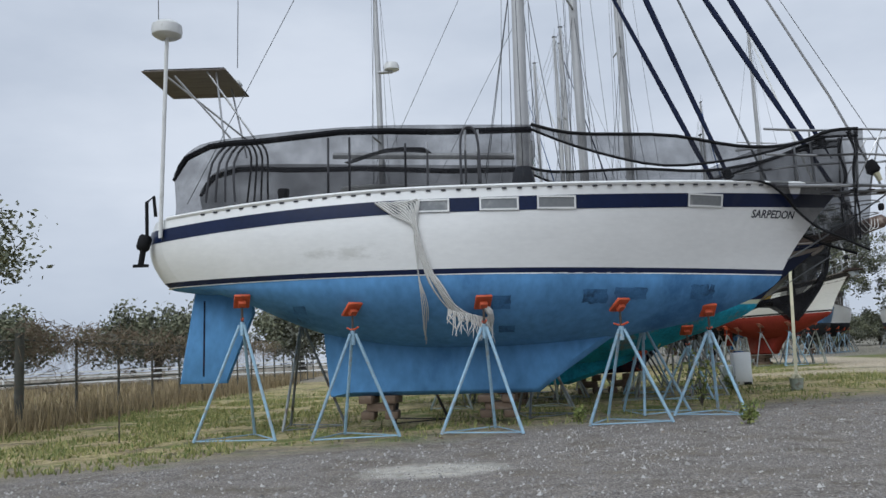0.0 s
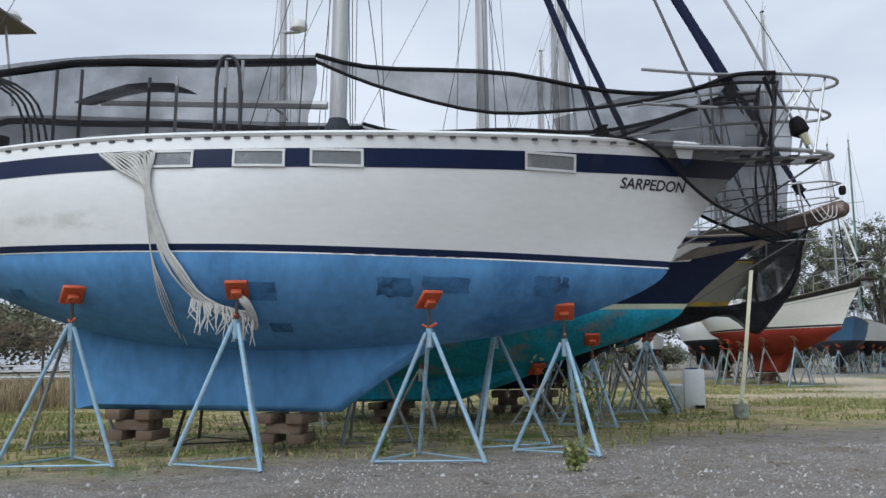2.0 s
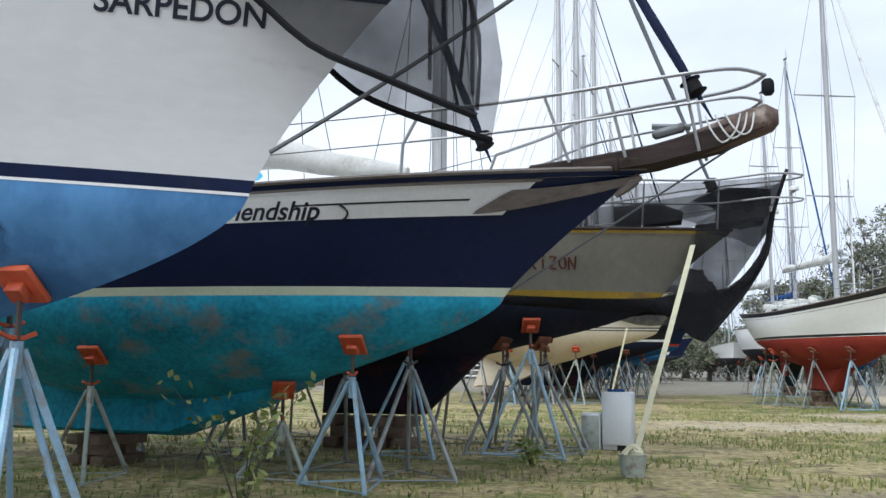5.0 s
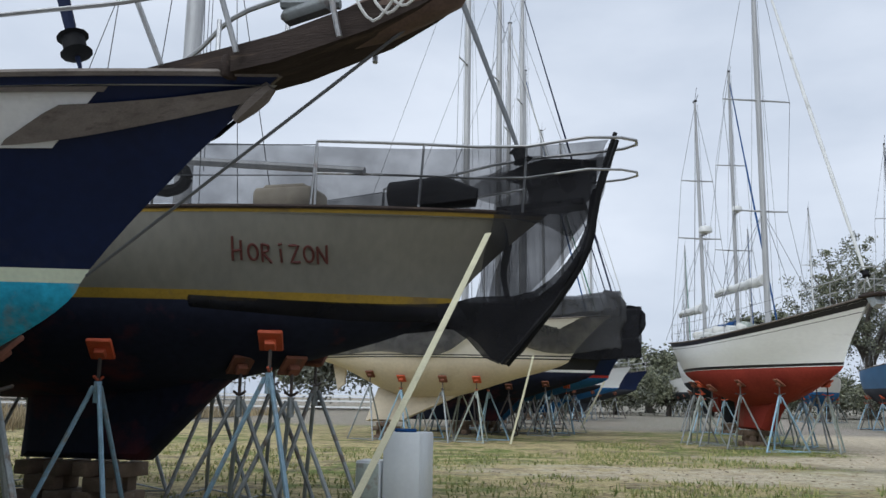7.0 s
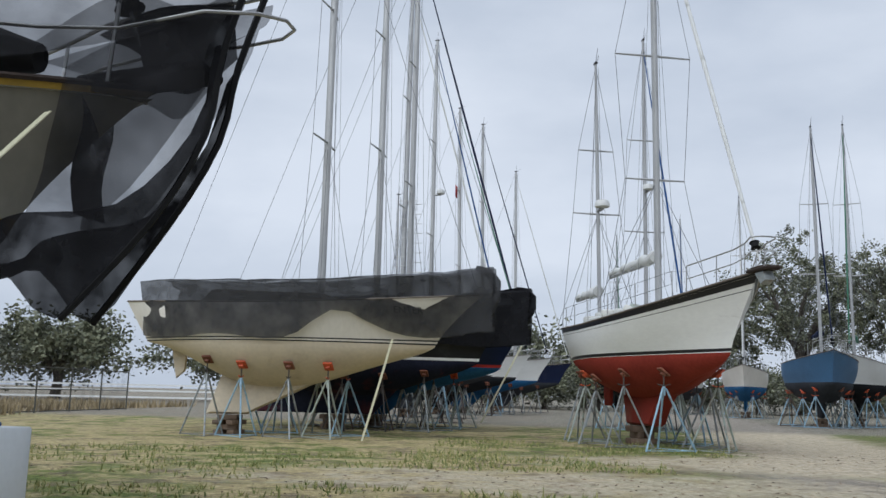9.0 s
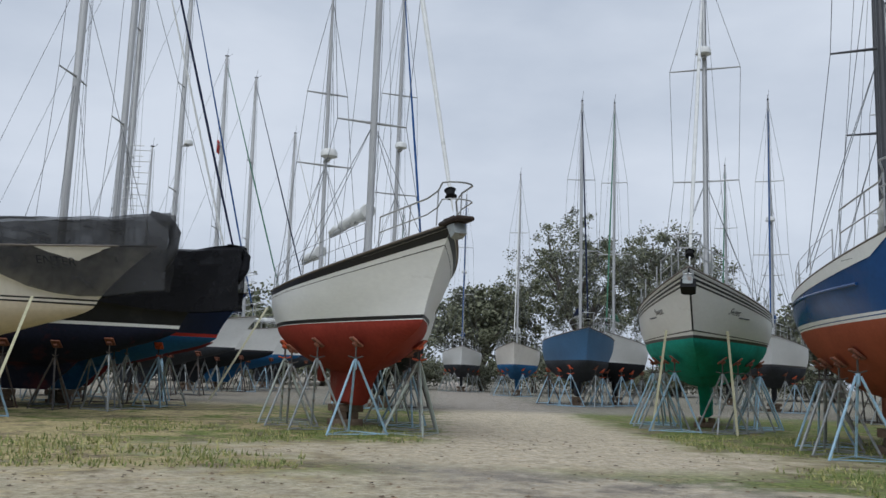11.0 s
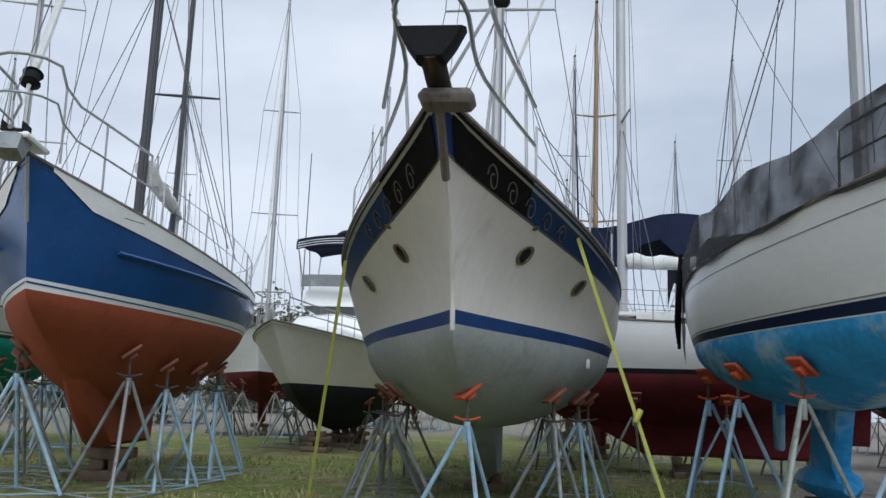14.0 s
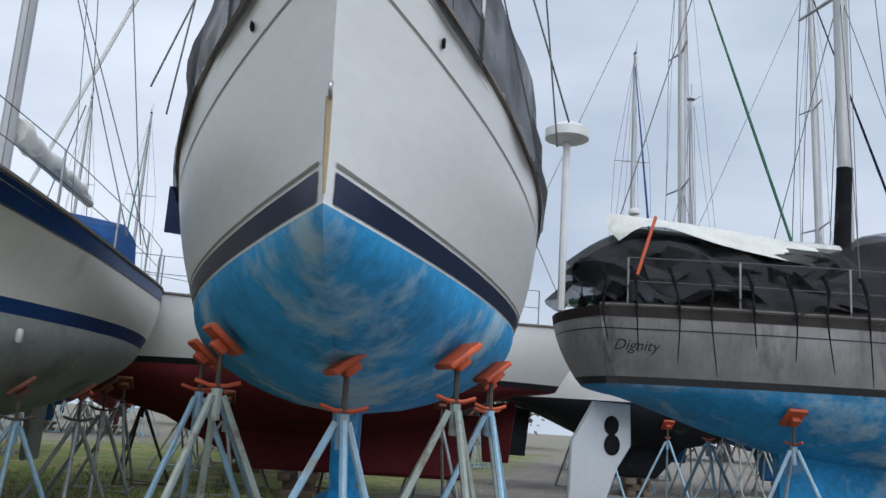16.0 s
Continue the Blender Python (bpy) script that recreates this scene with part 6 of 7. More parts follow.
# sport fishing cruiser
H9 = Hull(9.0, 2.0, 1.72, 0.5, (2.6, 2.75, 3.05), 1.7, 0.1, forefoot=2.2, afterfoot=0.1, transom=0.9, wide=0.3, plump=1.2, bow_fine=2.2, flare=0.8, rise_bow=0.35, rise_stern=0.1, stem_curve=0.9, hollow=0.35)
powr, powr_m = sailing_boat("white sport cruiser with black bottom and striped bimini top", (31.75, 42.05), -135, H9, BLACKBOT, None, CREAM, extra=((0.0, 0.02, STRIPEW, "pinstripe"),), name="motor_cruiser")
powr["category"] = "motor boat"
cabin(powr, H9, -8.0, -0.9, 1.65, 0.75, 0.55, WHITE, 0, "foredeck_house")
cabin(powr, H9, -7.6, -3.4, 1.6, 1.25, 1.25, WHITE, 0, "deckhouse")
cabin(powr, H9, -7.2, -4.4, 1.35, 1.1, 0.8, WHITE, 0, "flybridge", 4.05)
ws = part("windscreen", Shape().grid([[(-4.35 + 0.2 * math.cos(a), 1.15 * math.sin(a), z) for a in [-1.4 + 0.28 * i for i in range(11)]] for z in (4.6, 4.95)]), GLASS, powr)
bim = part("bimini_top", Shape().grid([[(-7.2 + 2.9 * i / 8, -1.35 + 2.7 * j / 12, 5.95 + 0.16 * (1 - ((j - 6) / 6) ** 2) + 0.05 * math.sin(i)) for j in range(13)] for i in range(9)]).grid([[(-4.3, -1.35 + 2.7 * j / 12, 5.95 + 0.16 * (1 - ((j - 6) / 6) ** 2) - d) for j in range(13)] for d in (0, 0.25)]), CANVASB, powr)
for k in range(3):
    part("bimini_stripe", Shape().tube([(-4.29, -1.3 + 2.6 * j / 12, 5.90 - 0.07 * k + 0.16 * (1 - ((j - 6) / 6) ** 2)) for j in range(13)], 0.012, 4), STRIPEW, bim)
for sx in (-7.1, -5.7, -4.35):
    for sd in (-1, 1):
        part("bimini_pole", Shape().tube([(sx, sd * 1.33, 5.95), (sx * 0.5 - 2.85, sd * 1.25, 4.6)], 0.02, 6), STEEL, bim)
part("radar_dome", Shape().lathe([(0.2, 0), (0.3, 0.04), (0.3, 0.16), (0.15, 0.26)], (-5.0, 0, 6.15), 14), BLACKRUB, powr)
pulpit(powr, H9, 0.55, 0.62, 0.25, None, 4, 0.4)
lifelines(powr, H9, 0.45, 0.85, 5, 0.5)
for sd in (-1, 1):
    part("outrigger", Shape().tube([(-5.4, sd * 1.4, 4.3), (-7.2, sd * 1.9, 9.5)], 0.018, 5), WIRE, powr)
prop_up(powr_m, H9, (0.2, 0.4, 0.6), 0.75, 0.06, 21, (-1, 1), (3, 1))
for bx in (-2.8, -5.6, -8.0):
    block_stack(powr_m, bx, 0, 0.53)

# cream clipper-bowed ketch
H10 = Hull(9.6, 2.0, 2.13, 1.0, (3.25, 2.95, 3.90), 1.75, 0.8, forefoot=1.2, afterfoot=1.4, transom=0.55, wide=0.42, plump=1.75, stem_curve=1.7, bow_fine=1.85, hollow=0.45, flare=0.95, pinch=0.30, full_rail=0.36)
crmk, crmk_m = sailing_boat("cream clipper-bowed ketch with blue rail and grey bottom", (26.95, 30.04), -135, H10, GREYBOT, DEEPBLUE, CREAM,
    extra=((0.80, 0.985, DEEPBLUE, "blue_bulwark"), (0.785, 0.80, GREYTEAK, "rub_rail")), keel=[(-7.2, 0.25), (-7.2, 1.5), (-2.6, 1.5), (-4.6, 0.7), (-5.4, 0.25)], rudder=[(-9.2, 0.5), (-9.3, 2.0), (-8.5, 2.0), (-8.6, 0.5)], boot_top=0.14, keel_t=0.2)
part("carved_trailboard", H10.band(lambda u: 1.79 + 0.1 * (0.95 - u), lambda u: 1.985, 3, 26, 0.02, 0.87, 0.985), DARKWOOD, crmk, "dark carved trailboard beside the stem")
for sd in (-1, 1):
    for k in range(5):
        x = -0.95 + 0.36 * k
        pts = []
        for i in range(14):
            a = i * 0.62
            px = x + 0.10 * math.cos(a) * (1 - i / 18)
            u = H10.u_at(px, 1.85)
            q = H10.point(u, 1.85 + 0.07 * math.sin(a) * (1 - i / 18))
            pts.append((q.x, sd * (q.y + 0.022), q.z))
        part("carved_scroll", Shape().tube(pts, 0.008, 4), GREYTEAK, crmk)
    for x, z in ((-0.8, 2.95), (-2.2, 2.80)):
        round_port(crmk, H10, x, z, sd, 0.10)
    round_port(crmk, H10, -0.55, 3.2, sd, 0.03)
part("transducer", Shape().box((-3.5, H10.on(-3.5, 1.95) + 0.02, 1.95), (0.07, 0.06, 0.13), None, 0.015), PLASTW, crmk)
part("stem_post", Shape().tube([H10.point(1, 0.9 + 1.08 * i / 12) + Vector((0.004, 0, 0)) for i in range(13)], 0.026, 6), CREAM, crmk)
part("stem_facing", Shape().tube([H10.point(1, v) + Vector((0.05, 0, 0)) for v in (1.68, 1.78, 1.88, 1.98)], 0.04, 6), GREYTEAK, crmk)
part("cathead", Shape().box((1.72, 0.08, 3.80), (0.34, 0.46, 0.12), None, 0.05), GREYTEAK, crmk)
part("sprit_saddle", Shape().plate([(-0.27, 4.2), (0.27, 4.2), (0.2, 4.06), (0.11, 3.93), (-0.11, 3.93), (-0.2, 4.06)], 0.12, "x"), BLACKRUB, crmk).location = (2.2, 0, 0)
part("bowsprit", Shape().tube([(0.9, 0, 3.86), (2.3, 0, 4.02)], [0.11, 0.10], 10), TEAK, crmk)
for z, w, r in ((4.15, 0.3, 0.02), (4.62, 0.4, 0.022)):
    part("sprit_rail", Shape().tube(along([edge(H10, 0.1, 0.78 if z > 4.4 else 0.38, -1), (1.4, -w * 1.1, z), (2.4, -w * 0.9, z + 0.14), (2.75, 0, z + 0.22), (2.4, w * 0.9, z + 0.14), (1.4, w * 1.1, z), edge(H10, 0.1, 0.78 if z > 4.4 else 0.38, 1)], 26), r, 6), STEEL, crmk)
for sd in (-1, 1):
    for x in (0.3, 1.0, 1.7):
        part("rail_post", Shape().tube([edge(H10, x, 0, sd, 1.0), (x, sd * max(0.42, edge(H10, x, 0, 1).y), 4.42 + 0.12 * x)], 0.016, 6), STEEL, crmk)
part("bow_lamp", Shape().box((1.6, 0.5, 4.75), (0.12, 0.14, 0.14), None, 0.03), BLACKRUB, crmk)
prop_up(crmk_m, H10, (0.25, 0.42, 0.58, 0.72), 0.5, 0.06, 12, (-1, 1), (4, 1, 1), 3, 20)
prop_up(crmk_m, H10, (0.955,), 0.1, 0.0, 1, (1,), (0,), 3, 30)
block_stack(crmk_m, -6.2, 0, 0.24)
mast(crmk, -6.2, 3.6, 12.5, 0.13, ((0.4, 1.0), (0.7, 0.8)), 0.0, (2.7, 0, 4.4), (-10.2, 0, 3.6), 1.8, None, True, None, 0.008)
furled(crmk, (2.6, 0, 4.5), (-6.1, 0, 15.6), 0.03, WIRE)
lifelines(crmk, H10, 0.08, 0.86, 7, 0.6)
cabin(crmk, H10, -8.0, -3.6, 1.2, 0.7, 0.45, WHITE, 3)
cabin(crmk, H10, -9.2, -7.4, 1.15, 1.1, 1.15, CANVASBL, 0, "spray_dodger")
boom(crmk, -6.4, 4.7, 3.6, 0.07, CANVASW)
strap("yellow strap from a cream bow down to the ground", (28.61, 30.05, 3.5), (29.78, 29.53, 0.02), 0.042, STRAPY, (1, -0.8, 0))
strap("yellow strap from a cream hull down to the ground", (27.05, 32.25, 3.0), (27.6, 33.75, 0.02), 0.042, STRAPY, (1, -0.8, 0))
buckle_ = solo("ratchet_buckle", Shape().box((0, 0, 0), (0.07, 0.05, 0.16), None, 0.012), STRAPY, "green-yellow ratchet buckle on a strap", "buckle", m=pose(29.35, 29.7, 1.29, 10, 25, 0))

# white sloop with bright blue bottom
NETTORN = netting("torn_black_net", (0.014, 0.014, 0.016), 0.74)
NETFOLD = netting("folded_black_net", (0.014, 0.014, 0.016), 0.86)
H11 = Hull(8.8, 1.70, 2.3, 1.42, (3.35, 3.22, 3.62), 0.45, 0.4, forefoot=1.7, afterfoot=1.4, transom=0.55, wide=0.42, plump=2.0, bow_fine=1.65)
whtb, whtb_m = sailing_boat("white sloop with bright blue bottom and navy boot stripe", (29.1, 26.05), -138, H11, AZURE, STRIPEW, WHITE,
    extra=((0.795, 0.806, GREYHULL, "cove_line"),), boot_top=0.02, keel_t=0.11,
    keel=[(-5.75, 0.45), (-5.35, 1.55), (-4.0, 1.55), (-4.35, 0.75), (-4.1, 0.55), (-4.1, 0.42)])
part("boot_band", H11.band(lambda u: 1.014, lambda u: 1.12, 2, 40, 0.005, 0.0, 0.991), NAVY, whtb)
part("boot_line", H11.band(lambda u: 1.138, lambda u: 1.152, 1, 40, 0.005, 0.0, 0.991), GREYHULL, whtb)
part("keel_bulb", Shape().tube([(-6.0, 0, 0.5), (-5.6, 0, 0.52), (-4.6, 0, 0.52), (-4.0, 0, 0.5)], [0.05, 0.2, 0.22, 0.06], 10, 1.5), AZURE, whtb)
part("rudder", Shape().plate([(-8.2, 0.8), (-8.3, 1.9), (-7.7, 1.9), (-7.8, 0.8)], 0.05, inset=0.94), AZURE, whtb)
prop_up(whtb_m, H11, (0.35, 0.55, 0.74), 0.55, 0.06, 13, (-1, 1), (0, 0, 2), 3, 25)
prop_up(whtb_m, H11, (0.93,), 0.08, 0.0, 2, (1,), (0,), 3, 20)
block_stack(whtb_m, -5.0, 0, 0.32)
mast(whtb, -3.0, 3.9, 13.5, 0.12, ((0.4, 1.0), (0.7, 0.8)), 0.0, None, (-9, 0, 3.6), 1.6, None, True, None, 0.008)
furled(whtb, (0.3, 0, 4.1), (-2.95, 0, 17.0), 0.05, CANVASB)
pulpit(whtb, H11, 0.6, 0.84, 0.2, None, 3)
part("bow_eye", Shape().tube([H11.point(1, 1.36) + Vector((0.045 * math.sin(a), 0, 0.035 * math.cos(a))) for a in [i * math.pi / 6 for i in range(7)]], 0.010, 6), STEEL, whtb)
part("rust_streak", Shape().tube([H11.point(1, 1.34) + Vector((0.003, -0.006, 0)), H11.point(1, 1.16) + Vector((0.003, -0.004, 0)), H11.point(1, 1.03) + Vector((0.003, 0, 0))], [0.016, 0.013, 0.006], 6), RUSTRUN, whtb)
part("stem_guard", Shape().tube([H11.point(1, 1.85) + Vector((0.01, 0, 0)), H11.point(1, 1.98) + Vector((0.01, 0, 0))], 0.03, 6), STEEL, whtb)
for sd in (-1, 1):
    tp = [edge(H11, -7.5 + 7.85 * k / 18, 0.72 + 0.07 * math.sin(k * 1.3), sd, 0.97) for k in range(19)]
    bo = [edge(H11, -7.5 + 7.85 * k / 18, 0.03 - (0.10 * abs(math.sin(k * 0.9)) if k > 4 else 1.2 - 0.26 * k), sd, 1.03) for k in range(19)]
    cloth(whtb, tp, bo, NETFOLD, 6, 0.08, sd + 61)
    for k in range(6):
        part("net_fringe", Shape().tube(along([edge(H11, -7.2 + 0.16 * k, 0.55, sd, 1.03), edge(H11, -7.2 + 0.14 * k, 0, sd, 1.06), edge(H11, -7.25 + 0.13 * k, -0.9 + 0.08 * k, sd, 1.08)], 8), 0.03, 5), NETDENSE, whtb)
    part("hull_fitting", Shape().box((-0.55, sd * (H11.on(-0.55, 3.35) + 0.012), 3.35), (0.05, 0.02, 0.05), None, 0.01), BLACKRUB, whtb)
part("net_swag", Shape().tube(along([(0.1, -0.2, 4.6), (0.5, 0, 4.45), (0.6, 0.05, 4.1), (0.3, 0.25, 4.3)], 12), [0.08, 0.16, 0.2, 0.16, 0.2, 0.22, 0.18, 0.2, 0.18, 0.16, 0.14, 0.1, 0.04], 8), NETDENSE, whtb)
cabin(whtb, H11, -7.0, -2.4, 1.1, 0.6, 0.42, WHITE, 2)
cabin(whtb, H11, -8.6, -6.6, 1.3, 1.2, 1.2, NETDENSE, 0, "cockpit_canopy")

# grey streaked sloop, stern towards the lane
H12 = Hull(9.8, 1.75, 2.05, 1.15, (2.98, 2.95, 3.3), 1.1, 0.35, forefoot=1.8, afterfoot=0.5, transom=0.62, plump=1.8, bulge=0.1, round_stern=0.3)
dign, dign_m = sailing_boat("grey streaked sloop with blue bottom under a black net", (44.0, 21.9), -46, H12, AZURE, STRIPEK, STAINED,
    extra=((0.86, 1.0, TEAK, "rub_strake"), (0.70, 0.715, STRIPEK, "cove_line")), keel=[(-7.4, 0.45), (-7.4, 1.6), (-2.8, 1.6), (-4.0, 0.5)], keel_t=0.2)
rd = part("rudder", Shape().plate([(-10.26, 0.45), (-10.24, 1.3), (-9.95, 1.84), (-9.44, 1.82), (-9.42, 1.28), (-9.6, 0.98), (-9.78, 0.45)], 0.05, inset=0.95), ENAMEL, dign, "white painted rudder blade")
part("propeller_aperture", Shape().face([(-9.70 + 0.1 * math.cos(a), -0.062, 1.53 + 0.13 * math.sin(a)) for a in [i * math.pi / 8 for i in range(16)]]), BLACKRUB, rd)
part("propeller_aperture", Shape().face([(-9.69 + 0.11 * math.cos(a), -0.062, 1.28 + 0.14 * math.sin(a)) for a in [i * math.pi / 8 for i in range(16)]]), BLACKRUB, rd)
prop_up(dign_m, H12, (0.2, 0.42, 0.6, 0.8), 0.6, 0.06, 14, (-1, 1), (0, 1, 0), 3, 10)
block_stack(dign_m, -6.2, 0, 0.43)
lettering("Dignity", 0.18, LETTER, H12, dign, -9.72, 2.45, -1, 0.2, slope=-0.03)
mast(dign, -6.3, 3.6, 12, 0.11, ((0.4, 1.0),), 0.0, None, (-10, 0, 3.2), 1.5, None, True, None, 0.008)
part("sail_sleeve", Shape().tube([(-6.32, 0, 3.4), (-6.36, 0.02, 4.2), (-6.32, 0, 5.2), (-6.3, 0, 5.42)], [0.17, 0.13, 0.11, 0.12], 9), NETDENSE, dign)
lifelines(dign, H12, 0.03, 0.85, 8, 0.62)
cabin(dign, H12, -9.0, -3.0, 1.15, 0.8, 0.5, TEAK, 3)
boom(dign, -6.4, 4.18, 3.3, 0.09, None)
for sd in (-1, 1):
    ridge = along([(-10.45, 0.1 * sd, 3.65), (-9.9, 0.1 * sd, 4.05), (-9.2, 0.1 * sd, 4.28), (-7.6, 0.1 * sd, 4.20), (-6.6, 0.1 * sd, 4.12), (-5.6, 0.1 * sd, 4.5), (-2.0, 0.1 * sd, 4.2), (0, 0.05 * sd, 4.0)], 30)
    low = [edge(H12, -10.4 + 10.4 * k / 30, 0.10 + 0.16 * math.sin(k * 1.7) + 0.1 * math.sin(k * 0.6), sd, 1.02) for k in range(31)]
    cloth(dign, ridge, low, NETTORN, 12, 0.26, sd + 71)
    inner = [p.lerp(Vector((p.x, 0, p.z)), 0.25) - Vector((0, 0, 0.12)) for p in ridge]
    cloth(dign, inner, [p + Vector((0.3, -0.1 * sd, 0.05)) for p in low], NETFOLD, 12, 0.34, sd + 83)
    for k in range(9):
        a = edge(H12, -10.3 + 0.45 * k, 0.45, sd, 1.02)
        part("net_strand", Shape().tube(along([a + Vector((0, 0, 0.05)), a + Vector((0.06, 0.03 * sd, -0.15)), a + Vector((0.02 + 0.05 * (k % 3), 0.06 * sd, -0.5)), a + Vector((0.1, 0.05 * sd, -0.9 - 0.12 * (k % 4)))], 10), [0.03, 0.028, 0.022, 0.03, 0.018, 0.014, 0.018, 0.012, 0.009, 0.008, 0.004], 5), NETDENSE, dign)
cloth(dign, along([(-9.85, -0.1, 4.42), (-8.8, -0.14, 4.36), (-7.6, -0.16, 4.26), (-6.85, -0.15, 4.16)], 16), along([(-9.75, -0.35, 3.98), (-9.3, -0.42, 4.22), (-8.4, -0.6, 3.98), (-7.6, -0.8, 3.80), (-7.0, -0.9, 3.70)], 16), CANVASW, 6, 0.06, 77, "white_awning")
cloth(dign, [edge(H12, -10.1 + 9.5 * k / 16, 0.05, -1, 1.03) for k in range(17)], [edge(H12, -10.1 + 9.5 * k / 16, -1.0, -1, 1.02) for k in range(17)], netting("thin_grey_net", (0.05, 0.05, 0.05), 0.3), 6, 0.05, 79, "net_veil")
part("wind_vane_pole", Shape().tube([(-10.55, -0.5, 2.95), (-10.55, -0.5, 5.25)], 0.05, 8), PLASTW, dign)
part("radar_dome", Shape().lathe([(0.2, 0), (0.3, 0.04), (0.3, 0.16), (0.15, 0.26)], (-10.55, -0.5, 5.25), 14), PLASTW, dign)
part("horseshoe_pole", Shape().tube([(-9.7, -1.0, 3.4), (-9.45, -0.95, 4.2)], 0.022, 7), ORANGE, dign)

# boats behind the row
generic_boat("white boat with dark red bottom behind the row", (33.8, 38.6), 135, DKREDBOT, STRIPEK, WHITE, 31, 9.5, 1.8, 12.5, keel="long", stands=(0.2, 0.4, 0.6, 0.8), zw=2.1)
mc, mc_m, mc_h = generic_boat("white cruiser with pale green rail and swim platform", (43.8, 43.5), 45, DKREDBOT, PALEGREEN, CREAM, 32, 8.0, 1.8, 11, keel="long", zw=1.9, mast_mat=WOODMAST)
part("black_awning", Shape().grid([[(-9.4 + 5.4 * i / 8, -2.05 + 3.6 * j / 8, 5.95 + 0.10 * math.sin(i * 1.3 + j) - 0.05 * j) for j in range(9)] for i in range(9)]).grid([[(-9.4 + 5.4 * i / 8, -2.05, 5.95 + 0.10 * math.sin(i * 1.3) - 0.5 * k - 0.12 * math.sin(i * 0.8) * k) for i in range(9)] for k in range(4)]).grid([[(-9.4, -2.05 + 3.6 * j / 8, 5.95 + 0.10 * math.sin(j) - 0.05 * j - k * (0.26 + 0.10 * math.sin(j * 1.9))) for j in range(9)] for k in range(4)]), CANVASB, mc, "black awning stretched over the cockpit")
for i, (x, y, hd, bt, bo, sd_, mh, kt) in enumerate((
        (34.6, 49.5, -120, DKREDBOT, STRIPEW, WHITE, 13.0, False), (35.0, 60.0, -118, SLATEBOT, STRIPEK, WHITE, 12.5, True), (28.2, 63.5, -112, BLACKBOT, STRIPEW, WHITE, 13.0, False),
        (26.3, 60.5, -100, SLATEBOT, None, MIDBLUE, 12.0, False), (26.6, 79.5, -104, BLUEBOT, None, CREAM, 12.5, False), (24.4, 90.0, -98, SLATEBOT, None, WHITE, 13.0, False), (19.6, 93.0, -92, SLATEBOT, None, WHITE, 12.0, True),
        (11.2, 49.4, -4, BLUEBOT, REDFLAG, NAVY, 15.5, False), (10.4, 54.2, -4, DKREDBOT, STRIPEW, MIDBLUE, 16.0, False), (10.3, 61.8, -6, SLATEBOT, None, WHITE, 16.5, False), (11.3, 70.2, -6, BLACKBOT, STRIPEK, WHITE, 15.5, True), (12.6, 75.0, -8, BLUEBOT, None, WHITE, 16.0, False), (14.2, 82.3, -8, SLATEBOT, None, NAVY, 14.5, False),
        (17.6, 49.8, -78, BLACKBOT, None, WHITE, 12.5, False), (47.0, 58.0, -130, DKREDBOT, STRIPEK, WHITE, 12.0, False), (46.0, 46.0, -132, REDBOT, None, WHITE, 13.0, True), (50.0, 41.0, -136, SLATEBOT, None, MIDBLUE, 12.5, False), (54.0, 36.0, -140, DKREDBOT, None, WHITE, 13.0, False),
        (50.0, 30.0, -46, BLACKBOT, None, WHITE, 12.5, False), (56.0, 28.0, -46, BLUEBOT, None, WHITE, 12.5, True), (45.0, 60.0, -128, BLUEBOT, None, WHITE, 12.5, False), (58.0, 50.0, -136, SLATEBOT, None, WHITE, 12.5, False), (38.0, 72.0, -118, SLATEBOT, None, WHITE, 12.0, False), (62.0, 20.0, -50, BLUEBOT, None, WHITE, 12.0, False))):
    names = {id(WHITE): "white", id(CREAM): "cream", id(NAVY): "navy blue", id(MIDBLUE): "faded blue"}
    bots = {id(DKREDBOT): "dark red", id(SLATEBOT): "slate", id(BLACKBOT): "black", id(BLUEBOT): "blue", id(REDBOT): "red"}
    gb, gm, gh = generic_boat(f"{names[id(sd_)]} laid-up {'ketch' if kt else 'sloop'} with {bots[id(bt)]} bottom on stands", (x, y), hd, bt, bo, sd_, 100 + i, 8.2 + 0.5 * (i % 3), 1.6 + 0.06 * (i % 4), mh, ketch=kt,
                 cover=(SAILW, CANVASBL, CANVASG, CANVASB)[i % 4], stands=(0.3, 0.5, 0.7, 0.85), radar=(0.5, 0.22) if i % 4 == 1 else None)
    if i == 8:
        for k in range(13):
            z = 4.4 + 0.42 * k
            w = 1.3 * (1 - 0.06 * k)
            for sd in (-1, 1):
                part("ratline", Shape().tube([(-3.9, sd * w, z), (-3.0, sd * w, z)], 0.014, 4), ROPE, gb)
    if i == 10:
        part("pennant", Shape().box((-3.9, 0.25, 13.8), (0.05, 0.5, 0.75), None, 0.02), REDFLAG, gb, "small red flag aloft")
strap("white strap from a far bow to the ground", (12.0, 57.4, 3.8), (10.1, 56.3, 0.02), 0.09, STRAP, (1, 0.3, 0))


# ---- fence, trees and weeds ----
fence = thing("chain_link_fence", "rusty chain-link fence with dry creeper along its top", "fence", None, "", "structure")
FX = -9.3
LINKS = netting("chain_link_mesh", (0.10, 0.10, 0.095), 0.16)
POSTM = surface("weathered_post", (0.10, 0.10, 0.085), 0.8, 0.2, 0.3, 6.0, (0.16, 0.09, 0.05), 0.3, 0.2, 40)
fence_y = [19.4 + 2.9 * i for i in range(16)]
part("gate_post", Shape().tube([(FX, 19.3, 0), (FX, 19.3, 2.15)], 0.10, 10), POSTM, fence)
for yy in fence_y:
    part("post", Shape().tube([(FX, yy, 0), (FX, yy, 2.1)], 0.038, 8), POSTM, fence)
